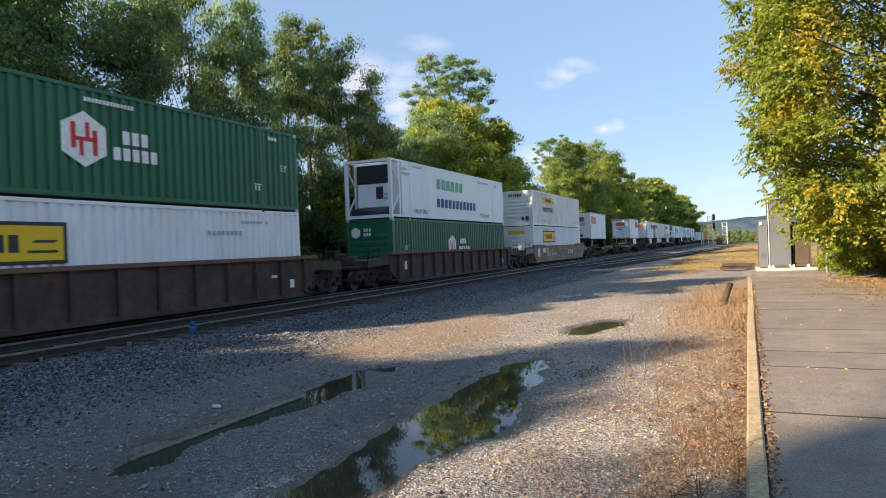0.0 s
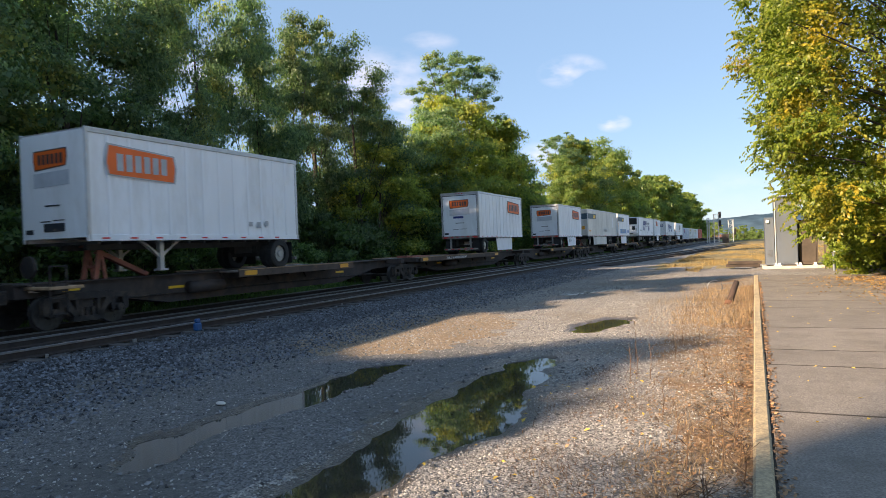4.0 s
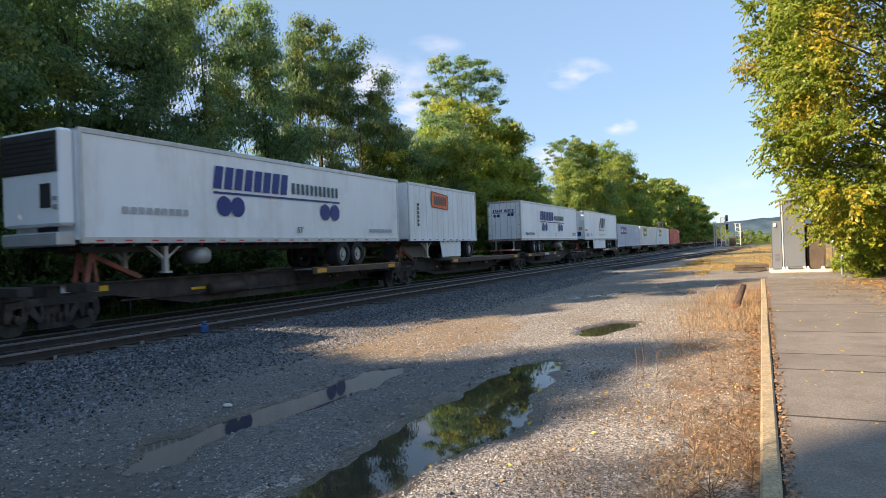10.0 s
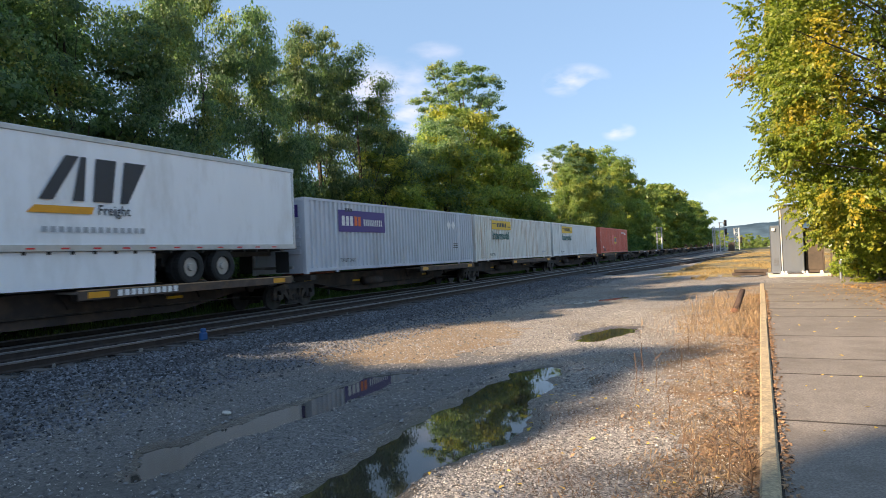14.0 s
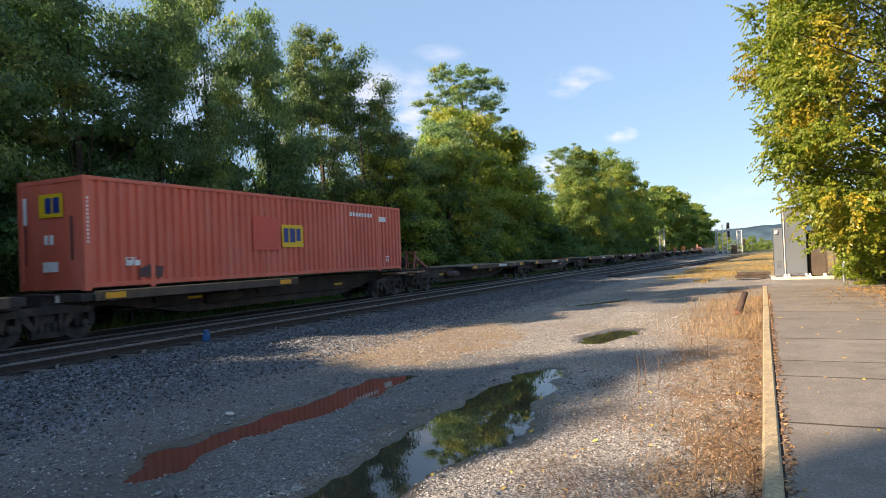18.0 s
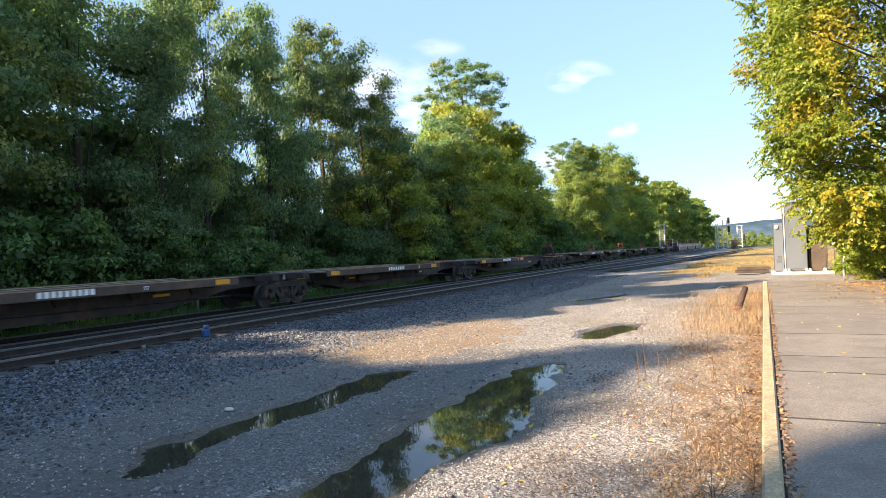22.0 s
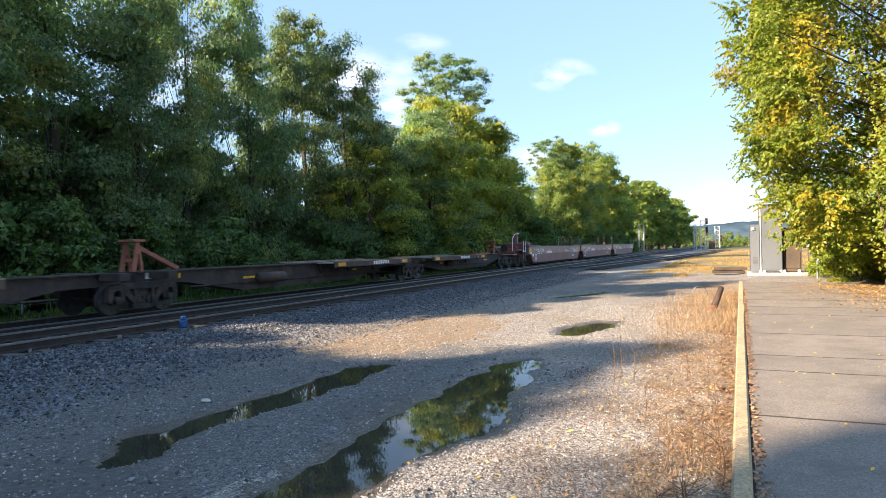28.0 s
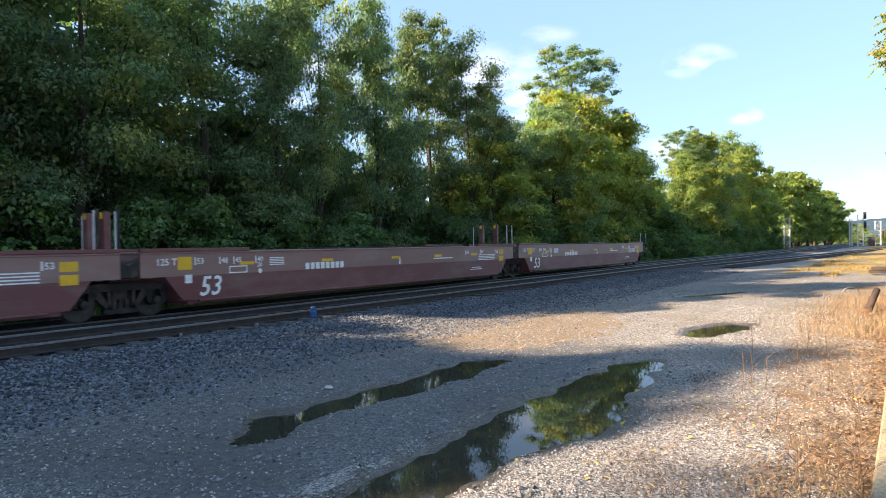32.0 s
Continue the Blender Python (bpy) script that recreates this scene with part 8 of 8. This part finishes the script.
def end_shield(ob, y, z=4.1):
    """The same shield on an end wall, with a grey repainted patch below it."""
    out = [(-0.62, z - 0.02), (0.55, z + 0.05), (0.60, z + 0.26), (0.58, z + 0.46), (-0.66, z + 0.44), (-0.68, z + 0.2)]
    end_flat("shield_edge", [[(a * 1.05, z + 0.22 + (b - z - 0.22) * 1.14) for a, b in out]], y, K_DARK, ob, "dark edge of the shield")
    end_flat("shield", [out], y - 0.006, K_ORANGE, ob, "orange company shield")
    end_flat("shield_bar", [[(-0.5 + 0.17 * i, z + 0.1), (-0.39 + 0.17 * i, z + 0.1), (-0.39 + 0.17 * i, z + 0.36), (-0.5 + 0.17 * i, z + 0.36)] for i in range(6)], y - 0.012, K_DARK, ob)
    end_flat("patch", [[(-0.7, z - 0.5), (0.68, z - 0.46), (0.68, z - 0.08), (-0.7, z - 0.12)]], y - 0.004, K_PATCH, ob, "grey repainted patch")
    end_flat("marking", [[(-0.3, z - 1.0), (0.3, z - 1.0), (0.3, z - 0.96), (-0.3, z - 0.96)], [(-0.5, z - 1.4), (-0.1, z - 1.4), (-0.1, z - 1.37), (-0.5, z - 1.37)], [(0.0, z - 1.38), (0.45, z - 1.38), (0.45, z - 1.35), (0.0, z - 1.35)], [(-1.1, z - 1.7), (-0.8, z - 1.7), (-0.8, z - 1.58), (-1.1, z - 1.58)]], y - 0.004, K_DARK, ob, "small dark stencil lines")


K_PATCH = mat("grey_repaint", (0.50, 0.53, 0.57), 0.6, var=0.1, scale=4)
PUP = 8.53
t = trailer(72.0, PUP, -1, T_WHITE, "short white trailer with faded orange shield, nose first", axles=(7.5,), legs=2.6)
shield(t, -3.6, 3.9, 2.1, 0.62, True)
end_shield(t, -PUP / 2 - 0.02)
flat("marking", [rect(1.6, 1.8, 2.6, 2.75), rect(2.0, 2.2, 2.55, 2.75), disc(2.5, 2.7, 0.1)], TX, K_FADED, t)
t = trailer(98.75, PUP, 1, T_WHITE, "short white ribbed trailer with orange shield, doors leading", roll_door=True, axles=(1.0,), skirt=(3.2, 6.4), skirt_low=1.3, legs=6.6)
shield(t, 1.2, 3.9, 2.3, 0.6)
end_shield(t, -PUP / 2 - 0.03)
end_flat("label", [[(-0.45, 3.42), (0.25, 3.42), (0.25, 3.55), (-0.45, 3.55)]], -PUP / 2 - 0.03, K_NAVY, t)
t = trailer(117.55, PUP, 1, T_WHITE, "short white ribbed trailer, rear doors leading", roll_door=True, axles=(1.0,), skirt=(3.2, 6.4), skirt_low=1.3, legs=6.6)
shield(t, 0.8, 3.9, 2.3, 0.6)
end_shield(t, -PUP / 2 - 0.03)
flat("emblem", [disc(-0.35 + 0.5 * i, 1.78, 0.17, 8) for i in range(2)], 1.21, K_FADED, t, "grey emblems on the skirt")
t = trailer(128.8, 16.15, -1, T_GREY, "long weathered grey trailer with slate-blue corner band", posts=False, axles=(11.4, 12.5), skirt=(2.95, 10.0), legs=2.7)
flat("band", [[(-8.0, 4.03), (-4.05, 4.05), (-3.85, 4.58), (-8.0, 4.58)]], TX, K_SLATE, t, "slate-blue band")
flat("brand_bar", bars(-5.3, -4.25, 4.1, 4.48, 3, 0.1, 0.2), TX + 0.006, K_YELLOW, t, "yellow name bars")
flat("number", bars(-7.65, -6.5, 2.68, 2.82, 9), TX, K_AMBER, t)
flat("placard", [[(0.6 + dx, 2.65), (0.85 + dx, 2.9), (0.6 + dx, 3.15), (0.35 + dx, 2.9)] for dx in (0, 0.65, 1.3)], TX, P_LETTER, t, "pale diamond placards")
flat("patch", [rect(5.05, 5.8, 3.2, 4.45)], TX, P_LETTER, t, "pale repair patch")
end_flat("band", [[(-1.25, 3.98), (1.25, 3.98), (1.25, 4.6), (-1.25, 4.45)]], -16.15 / 2 - 0.02, K_SLATE, t)
end_flat("brand_bar", [[(-0.55 + 0.36 * i, 4.02), (-0.28 + 0.36 * i, 4.02), (-0.2 + 0.36 * i, 4.42), (-0.47 + 0.36 * i, 4.42)] for i in range(3)], -16.15 / 2 - 0.026, K_YELLOW, t)
end_flat("sticker", [[(0.62, 2.9), (1.0, 2.9), (1.0, 3.25), (0.62, 3.25)], [(-0.6 + 0.13 * 0, 3.5), (0.5, 3.5), (0.5, 3.62), (-0.6, 3.62)]], -16.15 / 2 - 0.022, K_AMBER, t)
end_flat("sticker", [[(0.28, 2.5), (0.6, 2.5), (0.6, 3.0), (0.28, 3.0)]], -16.15 / 2 - 0.022, K_NAVY, t)
t = trailer(145.9, PUP, -1, T_WHITE, "short white trailer with slate band and painted-over blue patches", posts=False, axles=(7.15,), skirt=(2.4, 6.45), skirt_low=1.2, legs=2.0)
flat("band", [[(-4.15, 4.06), (-0.1, 4.05), (0.0, 4.58), (-4.15, 4.6)]], TX, K_SLATE, t, "slate-blue band")
flat("brand_bar", bars(-1.4, -0.3, 4.1, 4.45, 3, 0.1, 0.2), TX + 0.006, K_YELLOW, t, "yellow name bars")
flat("patch", [rect(-2.8, 1.57, 2.5, 3.08), rect(2.5, 3.5, 2.6, 2.98)], TX, K_PALEBLUE, t, "painted-over pale blue patches")
flat("emblem", [disc(-1.12 + 0.7 * i, 2.86, 0.24, 6) for i in range(3)], TX + 0.006, K_FADED, t, "grey emblems")
flat("number", [rect(-4.05, -3.9, 3.0 + 0.14 * i, 3.1 + 0.14 * i) for i in range(6)], TX, K_AMBER, t)


def discs_brand(t, y, z, scale=1.0, at=(0.85, 1.6, 5.5, 6.2)):
    """Blue name bars over an underline, with two pairs of blue discs."""
    s = scale
    flat("brand_bar", bars(y, y + 3.4 * s, z, z + 0.66 * s, 8, 0.12, 0.25), TX, K_NAVY, t, "blue name bars")
    flat("brand_bar", bars(y + 3.6 * s, y + 6.4 * s, z + 0.06, z + 0.42 * s, 11, 0.0, 0.45), TX, K_SLATE, t, "slate name bars")
    flat("underline", [rect(y, y + 6.4 * s, z - 0.16, z - 0.09)], TX, K_NAVY, t)
    flat("emblem", [disc(y + d, z - 0.54, 0.32, 24) for d in at], TX, K_NAVY, t, "blue disc emblems")
    words("53'", 0.3, TX + 0.004, y + 3.8 * s, 2.5, P_BLACK, t)


t = trailer(162.8, 16.15, -1, T_WHITE, "long white refrigerated trailer with blue discs, cooling unit leading", posts=False, axles=(11.5, 12.6), legs=2.9, tank=4.2, reefer=True)
discs_brand(t, -3.65, 3.84, 1.07, (0.45, 1.05, 5.85, 6.5))
flat("number", bars(-6.9, -4.6, 2.95, 3.13, 9), TX, K_FADED, t)
flat("marking", bars(5.4, 7.4, 2.55, 2.7, 12), TX, K_FADED, t)
t = trailer(180.0, PUP, -1, T_WHITE, "short white ribbed trailer with orange shield, front wall leading", axles=(7.5,), skirt=(3.6, 6.3), skirt_low=1.3, legs=2.6)
shield(t, -1.7, 3.95)
flat("number", [rect(-3.4, -3.2, 2.9 + 0.2 * i, 3.05 + 0.2 * i) for i in range(6)], TX, K_DARK, t)
end_shield(t, -PUP / 2 - 0.02)
t = trailer(196.9, 16.15, 1, T_WHITE, "long white trailer with blue discs, rear doors leading", posts=False, axles=(3.15, 4.45), legs=12.0, tank=10.7)
discs_brand(t, -3.45, 3.74, 1.08)
flat("brand_bar", bars(-7.1, -4.85, 2.56, 2.74, 15, 0, 0.4), TX, K_SLATE, t, "grey name bars")
flat("plate", [rect(6.2, 7.5, 2.55, 2.58), rect(6.2, 7.5, 2.78, 2.81)] + bars(6.3, 7.4, 2.62, 2.75, 9), TX, K_TEAL, t)
end_flat("brand_bar", [[(x0, 4.25), (x0 + 0.1, 4.25), (x0 + 0.13, 4.45), (x0 + 0.03, 4.45)] for x0 in (-0.85, -0.7, -0.55, -0.4, -0.25, 0.05, 0.2, 0.35, 0.5, 0.65)] + [[(-0.9, 4.18), (0.85, 4.18), (0.85, 4.21), (-0.9, 4.21)]], -16.15 / 2 - 0.03, K_NAVY, t, "blue name bars")
end_flat("emblem", [disc(-0.7, 4.0, 0.12), disc(-0.42, 4.0, 0.12), disc(0.4, 4.05, 0.12), disc(0.66, 4.05, 0.12)], -16.15 / 2 - 0.03, K_NAVY, t)
t = trailer(215.9, 16.15, -1, T_WHITE, "long white trailer with dark slanted emblem and amber stripe", posts=False, axles=(11.25, 12.55), skirt=(4.0, 10.0), legs=3.2)
flat("brand_bar", [[(-1.4, 3.4), (-1.05, 3.4), (-0.35, 4.5), (-0.7, 4.5)], [(-0.55, 3.4), (-0.25, 3.4), (-0.15, 4.5), (-0.3, 4.5)], [(0.0, 3.4), (0.55, 3.4), (0.7, 4.5), (0.12, 4.5)], [(0.8, 3.4), (1.02, 3.4), (1.62, 4.5), (0.95, 4.5)]], TX, K_DARK, t, "dark slanted emblem bars")
flat("stripe", [[(-1.7, 3.08), (-0.05, 3.08), (0.03, 3.26), (-1.5, 3.26)]], TX, K_AMBER, t, "amber stripe")
words("Freight", 0.36, TX, 0.12, 3.08, K_DARK, t, 0.95)
flat("marking", bars(-1.35, 1.6, 2.62, 2.76, 14, 0, 0.4), TX, K_FADED, t)
flat("number", [rect(-7.85, -6.75, 3.05, 3.22)], TX, K_AMBER, t, "amber number strip")
flat("placard", [[(-7.0 + dx, 2.42), (-6.75 + dx, 2.66), (-7.0 + dx, 2.9), (-7.25 + dx, 2.66)] for dx in (0, 0.65, 2.0)], TX, K_FADED, t, "pale diamond placards")
end_flat("brand_bar", [[(-0.45 + 0.35 * i, 4.2), (-0.22 + 0.35 * i, 4.2), (-0.1 + 0.35 * i, 4.55), (-0.33 + 0.35 * i, 4.55)] for i in range(3)], -16.15 / 2 - 0.02, K_DARK, t)
end_flat("stripe", [[(-0.75, 4.05), (0.0, 4.05), (0.05, 4.14), (-0.7, 4.14)], [(-0.7, 3.72), (0.5, 3.72), (0.5, 3.86), (-0.7, 3.86)], [(0.75, 3.1), (1.1, 3.1), (1.1, 3.4), (0.75, 3.4)]], -16.15 / 2 - 0.02, K_AMBER, t)
end_flat("sticker", [[(0.6, 2.55), (0.95, 2.55), (0.95, 2.95), (0.6, 2.95)]], -16.15 / 2 - 0.02, K_NAVY, t)


# ---- what moves ----


def motions():
    times = [0, 1, 2, 3, 4, 5, 6, 7, 8, 9, 10, 11, 12, 13, 14, 15, 16, 17, 18, 19, 20, 21, 22, 23, 24, 25, 26, 27, 28, 29, 30, 31, 32]
    for ob, u in MOVERS:
        z = ob.location.z + RAIL_A
        rows = []
        for t in times:
            y = u - SPEED * t
            turn = -math.degrees(math.atan((track_shift(y + 4) - track_shift(y - 4)) / 8))
            rows.append((t, pose(TRACK_A + track_shift(y), y, z, 0, 0, turn)))
        walk(ob, rows)
    # every wheelset rolls alike, so all share the turning of two
    for side, sets in WHEELS.items():
        first = sets[0]
        walk(first, [(k / FPS, pose(0, 0.89 * side, 0.12, math.degrees(SPEED * k / FPS / 0.42) % 360)) for k in range(32 * FPS + 1)])
        for ob in sets[1:]:
            ob.rotation_mode = "QUATERNION"
            ob.animation_data_create().action = first.animation_data.action
            ob.animation_data.action_slot = first.animation_data.action_slot


motions()
